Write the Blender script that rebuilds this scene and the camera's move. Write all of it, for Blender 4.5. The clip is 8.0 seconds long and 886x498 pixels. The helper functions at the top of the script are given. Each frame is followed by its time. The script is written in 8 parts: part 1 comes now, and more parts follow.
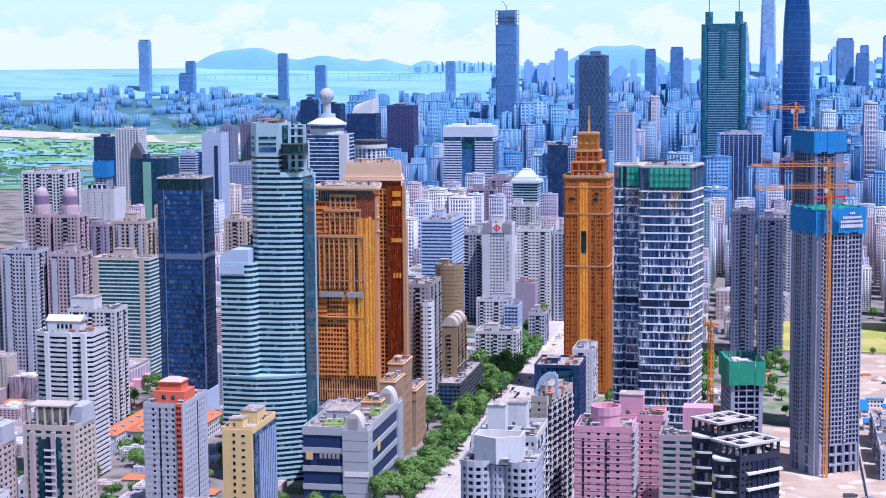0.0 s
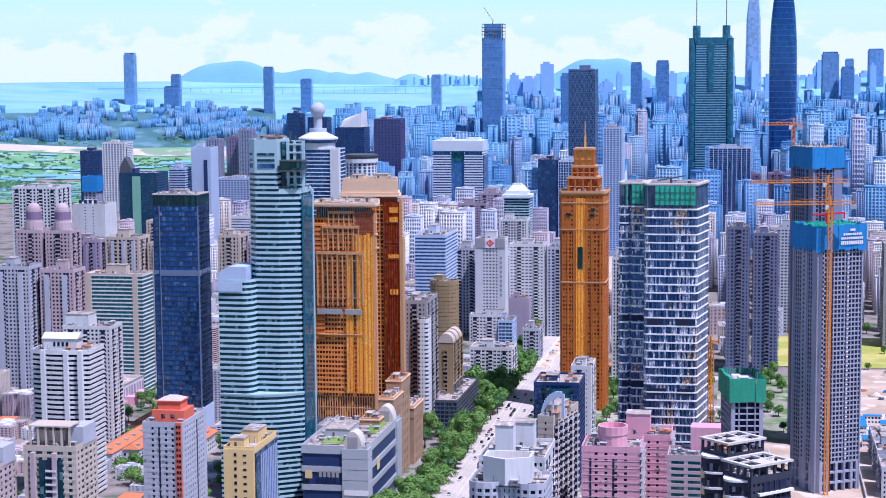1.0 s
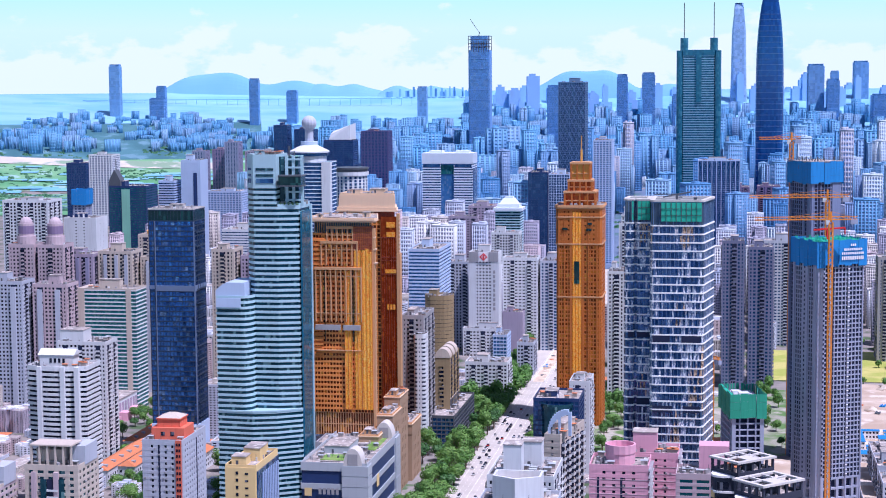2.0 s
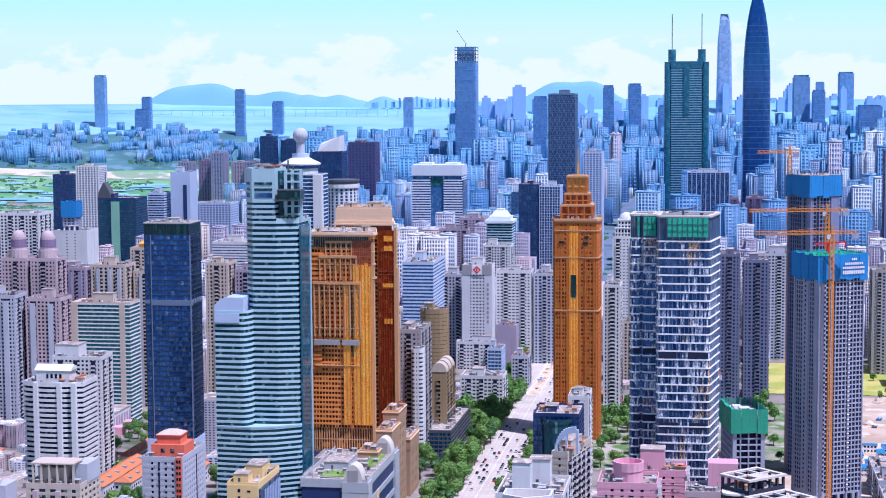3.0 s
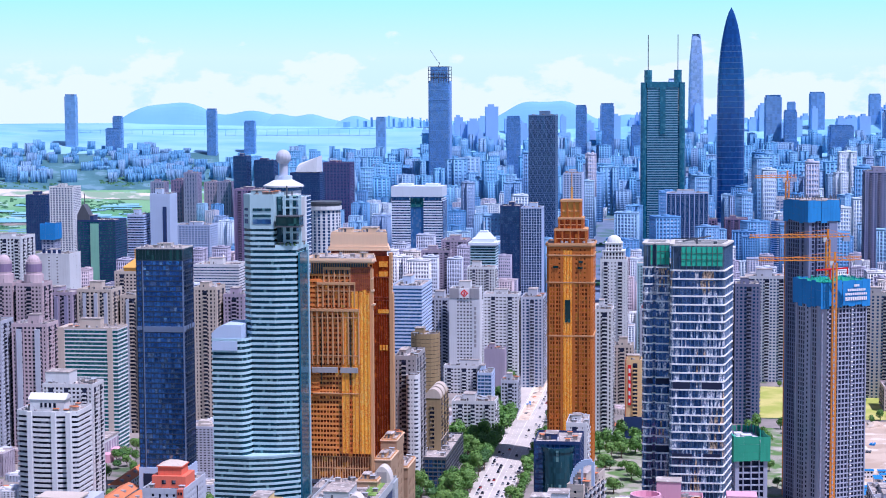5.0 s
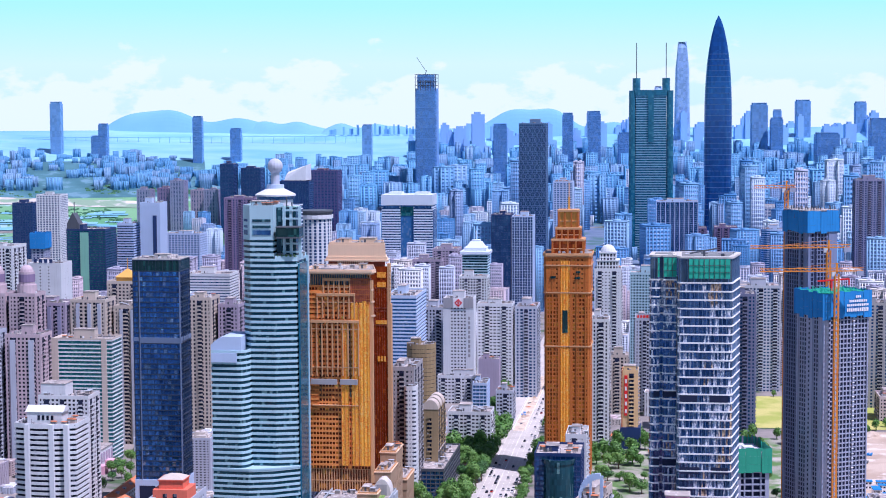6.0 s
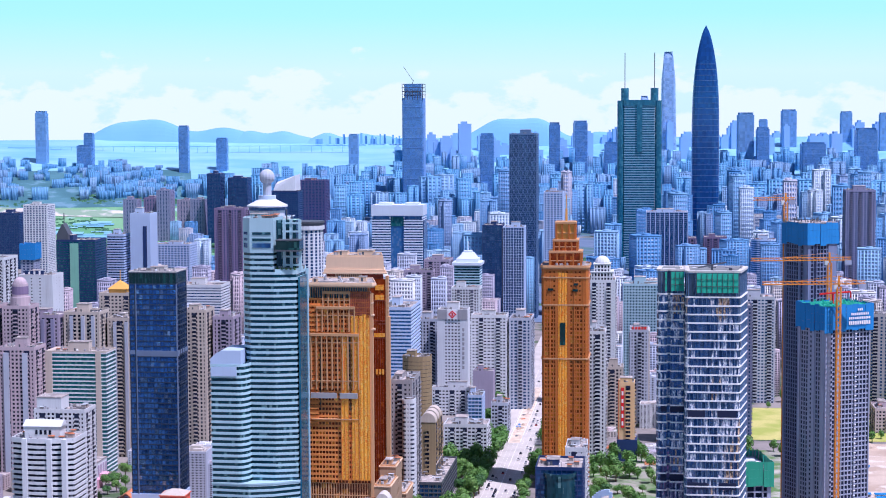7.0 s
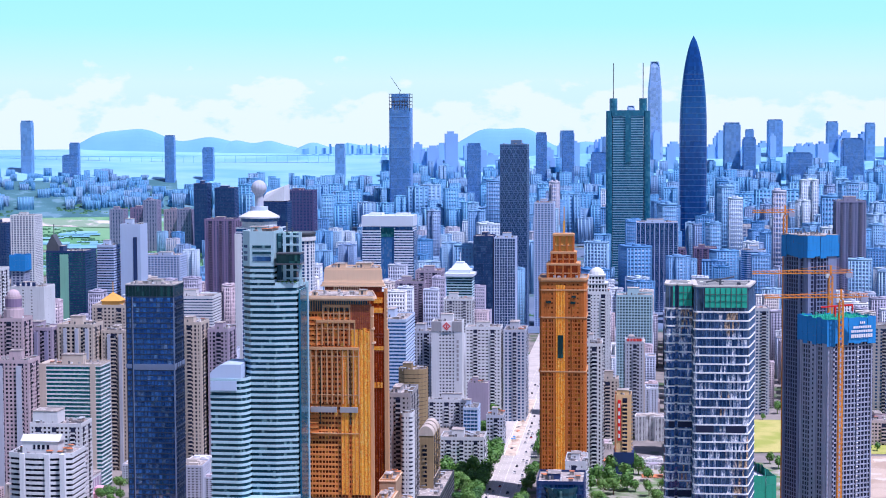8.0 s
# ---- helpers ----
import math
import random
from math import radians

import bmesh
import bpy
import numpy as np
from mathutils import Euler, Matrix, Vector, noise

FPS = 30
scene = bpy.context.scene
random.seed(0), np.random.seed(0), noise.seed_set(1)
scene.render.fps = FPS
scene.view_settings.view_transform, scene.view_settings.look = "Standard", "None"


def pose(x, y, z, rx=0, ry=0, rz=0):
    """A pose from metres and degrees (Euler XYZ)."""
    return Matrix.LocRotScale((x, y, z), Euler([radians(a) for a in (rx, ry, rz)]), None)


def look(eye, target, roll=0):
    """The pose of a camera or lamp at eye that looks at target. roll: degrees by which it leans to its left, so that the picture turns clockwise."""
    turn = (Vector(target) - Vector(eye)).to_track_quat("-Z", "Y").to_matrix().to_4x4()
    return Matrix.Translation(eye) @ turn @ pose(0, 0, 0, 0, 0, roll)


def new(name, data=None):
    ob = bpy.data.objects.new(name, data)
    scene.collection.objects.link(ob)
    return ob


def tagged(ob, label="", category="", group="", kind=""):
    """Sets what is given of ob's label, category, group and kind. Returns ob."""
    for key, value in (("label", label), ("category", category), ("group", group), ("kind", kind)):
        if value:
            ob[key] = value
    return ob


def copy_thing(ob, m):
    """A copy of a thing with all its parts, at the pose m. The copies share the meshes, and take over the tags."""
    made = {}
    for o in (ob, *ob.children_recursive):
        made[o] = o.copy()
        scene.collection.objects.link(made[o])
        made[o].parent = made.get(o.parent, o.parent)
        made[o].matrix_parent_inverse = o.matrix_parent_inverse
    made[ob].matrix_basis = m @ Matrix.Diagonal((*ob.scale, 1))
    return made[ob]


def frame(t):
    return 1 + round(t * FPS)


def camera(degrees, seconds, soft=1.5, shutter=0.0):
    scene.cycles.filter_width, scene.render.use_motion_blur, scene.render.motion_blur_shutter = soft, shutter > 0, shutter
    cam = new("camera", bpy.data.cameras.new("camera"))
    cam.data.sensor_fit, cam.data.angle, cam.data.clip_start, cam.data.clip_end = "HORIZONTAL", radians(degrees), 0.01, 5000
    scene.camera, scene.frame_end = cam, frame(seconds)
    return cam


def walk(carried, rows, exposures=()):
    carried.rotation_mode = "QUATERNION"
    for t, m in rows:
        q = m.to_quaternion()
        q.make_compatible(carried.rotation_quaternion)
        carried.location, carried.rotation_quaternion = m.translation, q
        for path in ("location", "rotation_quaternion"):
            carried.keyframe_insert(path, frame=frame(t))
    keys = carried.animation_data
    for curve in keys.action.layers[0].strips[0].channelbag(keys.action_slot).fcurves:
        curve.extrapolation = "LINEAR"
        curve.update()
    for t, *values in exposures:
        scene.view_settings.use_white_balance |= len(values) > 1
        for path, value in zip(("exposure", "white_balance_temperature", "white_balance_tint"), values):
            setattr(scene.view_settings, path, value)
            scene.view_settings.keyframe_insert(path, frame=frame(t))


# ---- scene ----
cam = camera(28.74, 8.0, soft=1.0)
walk(cam, [
    (0.0, pose(0.00, 0.00, 245.00, 83.617, 0, 0.000) @ pose(0, 0, 0, 0, 0, -0.455)),
    (0.5, pose(-4.87, 2.73, 246.06, 83.822, 0, -0.298) @ pose(0, 0, 0, 0, 0, -0.440)),
    (1.0, pose(-9.75, 5.49, 247.12, 84.021, 0, -0.595) @ pose(0, 0, 0, 0, 0, -0.426)),
    (1.5, pose(-14.62, 8.26, 248.16, 84.206, 0, -0.891) @ pose(0, 0, 0, 0, 0, -0.411)),
    (2.0, pose(-19.49, 11.06, 249.21, 84.380, 0, -1.186) @ pose(0, 0, 0, 0, 0, -0.397)),
    (2.5, pose(-24.36, 13.88, 250.24, 84.547, 0, -1.481) @ pose(0, 0, 0, 0, 0, -0.383)),
    (3.0, pose(-29.23, 16.72, 251.27, 84.711, 0, -1.775) @ pose(0, 0, 0, 0, 0, -0.368)),
    (3.5, pose(-34.09, 19.58, 252.30, 84.870, 0, -2.068) @ pose(0, 0, 0, 0, 0, -0.354)),
    (4.0, pose(-38.96, 22.47, 253.31, 85.023, 0, -2.360) @ pose(0, 0, 0, 0, 0, -0.339)),
    (4.5, pose(-43.82, 25.37, 254.32, 85.172, 0, -2.651) @ pose(0, 0, 0, 0, 0, -0.325)),
    (5.0, pose(-48.68, 28.30, 255.33, 85.296, 0, -2.942) @ pose(0, 0, 0, 0, 0, -0.310)),
    (5.5, pose(-53.54, 31.25, 256.33, 85.404, 0, -3.231) @ pose(0, 0, 0, 0, 0, -0.296)),
    (6.0, pose(-58.40, 34.22, 257.32, 85.520, 0, -3.520) @ pose(0, 0, 0, 0, 0, -0.282)),
    (6.5, pose(-63.25, 37.21, 258.31, 85.665, 0, -3.809) @ pose(0, 0, 0, 0, 0, -0.267)),
    (7.0, pose(-68.11, 40.23, 259.29, 85.808, 0, -4.096) @ pose(0, 0, 0, 0, 0, -0.253)),
    (7.5, pose(-72.96, 43.27, 260.26, 85.952, 0, -4.382) @ pose(0, 0, 0, 0, 0, -0.238)),
    (8.0, pose(-77.81, 46.32, 261.23, 86.105, 0, -4.668) @ pose(0, 0, 0, 0, 0, -0.224)),
], exposures=[(0.0, 0.07, 5340, 33), (8.0, 0.07, 5340, 33)])

# ---- light ----
GRID = 11.0                      # the street grid is turned clockwise by this, in degrees
SUN_TO = Vector((0.36, -0.33, 1.0)).normalized()   # towards the sun, in world axes


def build_world():
    w = bpy.data.worlds.new("sky")
    scene.world = w
    w.use_nodes = True
    nt = w.node_tree
    nt.nodes.clear()
    N, L = nt.nodes.new, nt.links.new
    out = N("ShaderNodeOutputWorld")
    sky = N("ShaderNodeTexSky")
    sky.sky_type = "NISHITA"
    sky.sun_disc = False
    sky.sun_elevation = math.asin(SUN_TO.z)
    sky.sun_rotation = math.atan2(SUN_TO.x, SUN_TO.y)
    sky.altitude = 200
    high = N("ShaderNodeBackground")
    high.inputs["Strength"].default_value = 0.07
    L(sky.outputs[0], high.inputs["Color"])
    tc = N("ShaderNodeTexCoord")
    sep = N("ShaderNodeSeparateXYZ")
    L(tc.outputs["Generated"], sep.inputs[0])
    # pale humid air near the horizon, cyan above it
    ramp = N("ShaderNodeValToRGB")
    mr = N("ShaderNodeMapRange")
    mr.inputs["From Min"].default_value, mr.inputs["From Max"].default_value = -0.02, 0.16
    L(sep.outputs["Z"], mr.inputs["Value"])
    L(mr.outputs[0], ramp.inputs[0])
    e = ramp.color_ramp.elements
    e[0].position, e[0].color = 0.0, (0.64, 0.93, 0.86, 1)
    e[1].position, e[1].color = 1.0, (0.27, 0.92, 0.80, 1)
    for p, c in ((0.14, (0.72, 0.98, 0.88, 1)), (0.27, (0.76, 1.02, 0.88, 1)), (0.45, (0.50, 1.03, 0.84, 1))):
        k = e.new(p)
        k.color = c
    # low bank of cumulus
    sc = N("ShaderNodeVectorMath")
    sc.operation = "MULTIPLY"
    sc.inputs[1].default_value = (34, 34, 62)
    L(tc.outputs["Generated"], sc.inputs[0])
    no = N("ShaderNodeTexNoise")
    no.inputs["Scale"].default_value = 1.0
    no.inputs["Detail"].default_value = 7
    no.inputs["Roughness"].default_value = 0.55
    L(sc.outputs[0], no.inputs["Vector"])
    cr = N("ShaderNodeMapRange")
    cr.interpolation_type = "SMOOTHSTEP"
    cr.inputs["From Min"].default_value, cr.inputs["From Max"].default_value = 0.50, 0.61
    tall = N("ShaderNodeMath")          # the bank thins out with height
    tall.operation = "MULTIPLY_ADD"
    L(sep.outputs["Z"], tall.inputs[0])
    tall.inputs[1].default_value, tall.inputs[2].default_value = -8.0, 0.20
    cover = N("ShaderNodeMath")
    L(no.outputs["Fac"], cover.inputs[0])
    L(tall.outputs[0], cover.inputs[1])
    L(cover.outputs[0], cr.inputs["Value"])
    lo = N("ShaderNodeMapRange")
    lo.interpolation_type = "SMOOTHSTEP"
    lo.inputs["From Min"].default_value, lo.inputs["From Max"].default_value = 0.062, 0.045
    L(sep.outputs["Z"], lo.inputs["Value"])
    mu = N("ShaderNodeMath")
    mu.operation = "MULTIPLY"
    L(cr.outputs[0], mu.inputs[0])
    L(lo.outputs[0], mu.inputs[1])
    mx = N("ShaderNodeMix")
    mx.data_type = "RGBA"
    thin = N("ShaderNodeMath")
    thin.operation = "MULTIPLY"
    thin.inputs[1].default_value = 0.82
    L(mu.outputs[0], thin.inputs[0])
    L(thin.outputs[0], mx.inputs["Factor"])
    L(ramp.outputs[0], mx.inputs["A"])
    mx.inputs["B"].default_value = (0.96, 1.06, 0.93, 1)
    low = N("ShaderNodeBackground")
    low.inputs["Strength"].default_value = 0.90
    L(mx.outputs["Result"], low.inputs["Color"])
    fade = N("ShaderNodeMapRange")
    fade.interpolation_type = "SMOOTHSTEP"
    fade.inputs["From Min"].default_value, fade.inputs["From Max"].default_value = 0.08, 0.20
    L(sep.outputs["Z"], fade.inputs["Value"])
    sh = N("ShaderNodeMixShader")
    L(fade.outputs[0], sh.inputs[0])
    L(low.outputs[0], sh.inputs[1])
    L(high.outputs[0], sh.inputs[2])
    L(sh.outputs[0], out.inputs["Surface"])


build_world()
sun = new("sun", bpy.data.lights.new("sun", "SUN"))
sun.data.energy = 5.0
sun.data.angle = radians(0.6)
sun.data.color = (1.0, 0.92, 0.82)
sun.matrix_world = look(SUN_TO * 900, (0, 0, 0))


# ---- materials ----
def material(name):
    m = bpy.data.materials.new(name)
    m.use_nodes = True
    nt = m.node_tree
    return m, nt, nt.nodes["Principled BSDF"]


def mixed(nt, fac, a, b):
    n = nt.nodes.new("ShaderNodeMix")
    n.data_type = "RGBA"
    for key, val in (("Factor", fac), ("A", a), ("B", b)):
        if isinstance(val, (tuple, float, int)):
            n.inputs[key].default_value = (*val, 1) if isinstance(val, tuple) and len(val) == 3 else val
        else:
            nt.links.new(val, n.inputs[key])
    return n.outputs["Result"]


def noise_of(nt, scale, detail=3, stretch=(1, 1, 1)):
    g = nt.nodes.new("ShaderNodeNewGeometry")
    v = nt.nodes.new("ShaderNodeVectorMath")
    v.operation = "MULTIPLY"
    v.inputs[1].default_value = stretch
    nt.links.new(g.outputs["Position"], v.inputs[0])
    n = nt.nodes.new("ShaderNodeTexNoise")
    n.inputs["Scale"].default_value = scale
    n.inputs["Detail"].default_value = detail
    nt.links.new(v.outputs[0], n.inputs["Vector"])
    return n.outputs["Fac"]


def ranged(nt, val, a, b, c=0.0, d=1.0):
    n = nt.nodes.new("ShaderNodeMapRange")
    n.inputs["From Min"].default_value, n.inputs["From Max"].default_value = a, b
    n.inputs["To Min"].default_value, n.inputs["To Max"].default_value = c, d
    nt.links.new(val, n.inputs["Value"])
    return n.outputs[0]


def scaled(c, k):
    return tuple(min(1.0, x * k) for x in c)


def paint(name, col, rough=0.75, stain=0.25, tints=None):
    """Painted or rendered wall: rain streaks, patchy weathering, fine grain."""
    m, nt, p = material(name)
    base = col
    if tints:
        oi = nt.nodes.new("ShaderNodeObjectInfo")
        r = nt.nodes.new("ShaderNodeValToRGB")
        r.color_ramp.interpolation = "CONSTANT"
        e = r.color_ramp.elements
        e[0].position, e[0].color = 0, (*tints[0], 1)
        e[1].position, e[1].color = 1 / len(tints), (*tints[1], 1)
        for i in range(2, len(tints)):
            e.new(i / len(tints)).color = (*tints[i], 1)
        nt.links.new(oi.outputs["Random"], r.inputs[0])
        base = r.outputs[0]
        dark = mixed(nt, 0.45, base, (0.10, 0.10, 0.11))
    else:
        dark = scaled(col, 0.55)
    streak = ranged(nt, noise_of(nt, 0.9, 4, (1, 1, 0.06)), 0.5, 0.75, 0, stain)
    patch = ranged(nt, noise_of(nt, 0.07, 3), 0.4, 0.75, 0, stain * 0.7)
    c = mixed(nt, streak, base, dark)
    c = mixed(nt, patch, c, dark)
    nt.links.new(c, p.inputs["Base Color"])
    p.inputs["Roughness"].default_value = rough
    p.inputs["Specular IOR Level"].default_value = 0.25
    b = nt.nodes.new("ShaderNodeBump")
    b.inputs["Strength"].default_value = 0.2
    b.inputs["Distance"].default_value = 0.05
    nt.links.new(noise_of(nt, 2.0, 2), b.inputs["Height"])
    nt.links.new(b.outputs[0], p.inputs["Normal"])
    return m


def pane_cells(nt, size):
    """A random value for each pane of glass, size metres."""
    tc = nt.nodes.new("ShaderNodeTexCoord")
    s = nt.nodes.new("ShaderNodeVectorMath")
    s.operation = "DIVIDE"
    s.inputs[1].default_value = size
    nt.links.new(tc.outputs["Object"], s.inputs[0])
    f = nt.nodes.new("ShaderNodeVectorMath")
    f.operation = "FLOOR"
    nt.links.new(s.outputs[0], f.inputs[0])
    w = nt.nodes.new("ShaderNodeTexWhiteNoise")
    nt.links.new(f.outputs[0], w.inputs["Vector"])
    return w.outputs["Value"], w.outputs["Color"]


def glass(name, col, metal=0.6, rough=0.06, wave=0.25, cell=(1.5, 1.5, 3.3), light=(0.3, 0.36, 0.4), some=0.18, warp=0.02, dist=0.12, dim=0.6, spec=0.5):
    """Coated curtain-wall glass: each pane slightly tilted, its tone varied, some panes lighter."""
    m, nt, p = material(name)
    val, colr = pane_cells(nt, cell)
    c = mixed(nt, ranged(nt, val, 0, 1, 0, dim), col, scaled(col, 0.45))
    c = mixed(nt, ranged(nt, val, 1 - some, 1 - some + 0.01, 0, 0.7), c, light)
    nt.links.new(c, p.inputs["Base Color"])
    p.inputs["Metallic"].default_value = metal
    p.inputs["Specular IOR Level"].default_value = spec
    nt.links.new(ranged(nt, noise_of(nt, 0.4), 0.3, 0.7, rough * 0.6, rough * 1.8), p.inputs["Roughness"])
    g = nt.nodes.new("ShaderNodeNewGeometry")
    sub = nt.nodes.new("ShaderNodeVectorMath")
    sub.operation = "SUBTRACT"
    nt.links.new(colr, sub.inputs[0])
    sub.inputs[1].default_value = (0.5, 0.5, 0.5)
    mul = nt.nodes.new("ShaderNodeVectorMath")
    mul.operation = "SCALE"
    mul.inputs["Scale"].default_value = warp * 2
    nt.links.new(sub.outputs[0], mul.inputs[0])
    add = nt.nodes.new("ShaderNodeVectorMath")
    nt.links.new(g.outputs["Normal"], add.inputs[0])
    nt.links.new(mul.outputs[0], add.inputs[1])
    nz = nt.nodes.new("ShaderNodeVectorMath")
    nz.operation = "NORMALIZE"
    nt.links.new(add.outputs[0], nz.inputs[0])
    b = nt.nodes.new("ShaderNodeBump")
    b.inputs["Strength"].default_value = wave
    b.inputs["Distance"].default_value = dist
    nt.links.new(noise_of(nt, 0.5, 2), b.inputs["Height"])
    nt.links.new(nz.outputs[0], b.inputs["Normal"])
    nt.links.new(b.outputs[0], p.inputs["Normal"])
    return m


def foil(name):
    """Gold-coated glass in small uneven panes; bright flecks of mirrored sky are painted into the colour."""
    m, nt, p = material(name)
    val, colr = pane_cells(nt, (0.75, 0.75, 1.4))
    # noise flecks and patches stand in for reflections of the sky
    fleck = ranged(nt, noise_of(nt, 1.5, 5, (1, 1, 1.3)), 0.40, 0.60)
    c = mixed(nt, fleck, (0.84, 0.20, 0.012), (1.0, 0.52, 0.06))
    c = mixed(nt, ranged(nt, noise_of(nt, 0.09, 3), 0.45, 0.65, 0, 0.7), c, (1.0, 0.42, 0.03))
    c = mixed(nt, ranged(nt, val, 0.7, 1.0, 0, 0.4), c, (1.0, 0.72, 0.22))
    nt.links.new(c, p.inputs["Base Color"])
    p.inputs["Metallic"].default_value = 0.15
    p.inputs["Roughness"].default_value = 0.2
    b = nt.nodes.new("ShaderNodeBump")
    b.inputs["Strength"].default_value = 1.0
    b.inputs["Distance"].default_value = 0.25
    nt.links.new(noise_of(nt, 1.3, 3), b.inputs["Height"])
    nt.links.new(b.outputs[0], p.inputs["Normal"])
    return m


def painted_reflections(name):
    """Deep blue coated glass; white and tan reflections are painted into many panes, storey by storey."""
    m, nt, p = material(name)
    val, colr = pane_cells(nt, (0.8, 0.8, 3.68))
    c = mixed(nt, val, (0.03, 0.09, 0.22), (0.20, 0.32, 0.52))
    # patches of painted reflection, spread by noise and by pane
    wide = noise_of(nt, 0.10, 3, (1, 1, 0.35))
    reflect_mask = nt.nodes.new("ShaderNodeMath")
    nt.links.new(ranged(nt, wide, 0.3, 0.7), reflect_mask.inputs[0])
    nt.links.new(val, reflect_mask.inputs[1])
    white = ranged(nt, reflect_mask.outputs[0], 1.08, 1.16)
    # crinkled white streaks and tan areas imitate mirrored buildings
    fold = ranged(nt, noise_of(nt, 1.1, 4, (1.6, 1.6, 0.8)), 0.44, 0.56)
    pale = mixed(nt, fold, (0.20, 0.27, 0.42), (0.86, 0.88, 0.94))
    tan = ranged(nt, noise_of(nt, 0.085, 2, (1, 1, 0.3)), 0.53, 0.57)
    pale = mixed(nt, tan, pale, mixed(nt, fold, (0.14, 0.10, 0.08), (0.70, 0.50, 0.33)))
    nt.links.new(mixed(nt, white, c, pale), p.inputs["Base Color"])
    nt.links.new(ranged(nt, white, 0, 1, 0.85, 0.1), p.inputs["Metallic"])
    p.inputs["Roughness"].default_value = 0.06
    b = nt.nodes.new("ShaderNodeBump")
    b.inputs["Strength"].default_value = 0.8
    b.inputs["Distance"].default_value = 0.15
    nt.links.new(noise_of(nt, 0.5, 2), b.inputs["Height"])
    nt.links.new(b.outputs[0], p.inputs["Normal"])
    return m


def patchy(name, a, b, scale, rough=0.9, c=None, scale2=0.6):
    m, nt, p = material(name)
    x = mixed(nt, ranged(nt, noise_of(nt, scale, 5), 0.42, 0.58), a, b)
    if c:
        x = mixed(nt, ranged(nt, noise_of(nt, scale2, 4), 0.55, 0.62), x, c)
    x = mixed(nt, ranged(nt, noise_of(nt, 1.3, 3), 0.3, 0.7, 0, 0.3), x, scaled(a, 0.6))
    nt.links.new(x, p.inputs["Base Color"])
    p.inputs["Roughness"].default_value = rough
    return m


WHITE = paint("white_render", (0.69, 0.72, 0.75))
LAV = paint("lavender_white_tile", (0.49, 0.53, 0.62))
SANDW = paint("warm_sand_tile", (0.80, 0.56, 0.30))
CREAM = paint("cream_render", (0.58, 0.51, 0.44))
YELLOW = paint("yellow_render", (0.80, 0.60, 0.28), stain=0.12)
PINK = paint("pink_tile", (0.74, 0.40, 0.50))
ROSE = paint("pale_rose_tile", (0.54, 0.44, 0.48))
REDP = paint("coral_red_paint", (0.76, 0.18, 0.11))
BROWN = paint("bronze_stone", (0.50, 0.155, 0.03), stain=0.3, rough=0.45)
TAN = paint("tan_stone", (0.60, 0.34, 0.17), stain=0.2)
COPPER = paint("copper_frame", (0.78, 0.29, 0.075), stain=0.2, rough=0.45)
# Blue distance haze is put into this roof colour.
FARROOF = paint("haze_tinted_roof", (0.24, 0.37, 0.60), stain=0.1)
HOTELTOP = paint("orange_tan_stone", (0.78, 0.56, 0.38), stain=0.12)
OLIVE = paint("olive_stone", (0.33, 0.25, 0.14))
GREY = paint("grey_stone", (0.36, 0.36, 0.38))
MALL = paint("pale_grey_stone_panel", (0.44, 0.49, 0.54), stain=0.15, rough=0.5)
DKGREY = paint("charcoal_panel", (0.045, 0.052, 0.08), stain=0.3)
CONC = paint("raw_concrete", (0.36, 0.40, 0.53), stain=0.45)
PURPLE = paint("mauve_tile", (0.40, 0.35, 0.45))
MAROON = paint("maroon_tile", (0.25, 0.19, 0.31))
BRNBLUE = paint("dusty_brown_tile", (0.29, 0.29, 0.43))
TEALW = paint("pale_teal_panel", (0.43, 0.63, 0.71), stain=0.12, rough=0.4)
BLUEW = paint("pale_blue_panel", (0.50, 0.62, 0.82), stain=0.1, rough=0.5)
NAVYW = paint("navy_panel", (0.025, 0.05, 0.15), stain=0.1, rough=0.4)
# Near-black paint that stands in for shade inside openings and recesses.
VOID = paint("interior_shade_paint", (0.018, 0.026, 0.065), stain=0.2)
MULLION = paint("blue_steel_mullion", (0.12, 0.21, 0.36), rough=0.4, stain=0.1)
INKGREY = paint("blue_grey_panel_band", (0.16, 0.22, 0.34), rough=0.5, stain=0.1)
LATTICE = paint("blue_steel_lattice", (0.13, 0.22, 0.42), rough=0.4, stain=0.1)
GATEW = paint("bluish_white_panel", (0.70, 0.78, 0.88), stain=0.1, rough=0.5)
NIGHTW = paint("blue_grey_tile", (0.17, 0.19, 0.30), stain=0.2)
DARKMAR = paint("dark_plum_panel", (0.09, 0.08, 0.19), stain=0.1)
# Darker, bluer copy of the raw concrete: shade put into the colour.
SHADEC = paint("shaded_concrete", (0.20, 0.25, 0.40), stain=0.4)
LEAFGLASS = paint("pale_green_panel", (0.26, 0.56, 0.42), rough=0.4, stain=0.3)
STEEL = paint("dark_steel", (0.10, 0.11, 0.13), rough=0.45, stain=0.2)
ROOF = patchy("roof_screed", (0.44, 0.39, 0.36), (0.27, 0.25, 0.24), 0.12, c=(0.64, 0.61, 0.58), scale2=0.3)
GREENROOF = patchy("roof_lawn", (0.14, 0.30, 0.05), (0.25, 0.38, 0.10), 0.15)
NETBLUE = paint("blue_safety_net", (0.03, 0.25, 0.62), stain=0.45)
NETGREEN = paint("green_safety_net", (0.04, 0.50, 0.34), stain=0.4)
NETDARK = paint("dark_green_net", (0.035, 0.34, 0.22), stain=0.4)
CRANE = paint("orange_crane_paint", (0.80, 0.30, 0.04), stain=0.3, rough=0.5)
SIGNRED = paint("red_sign", (0.75, 0.03, 0.03), stain=0.05)
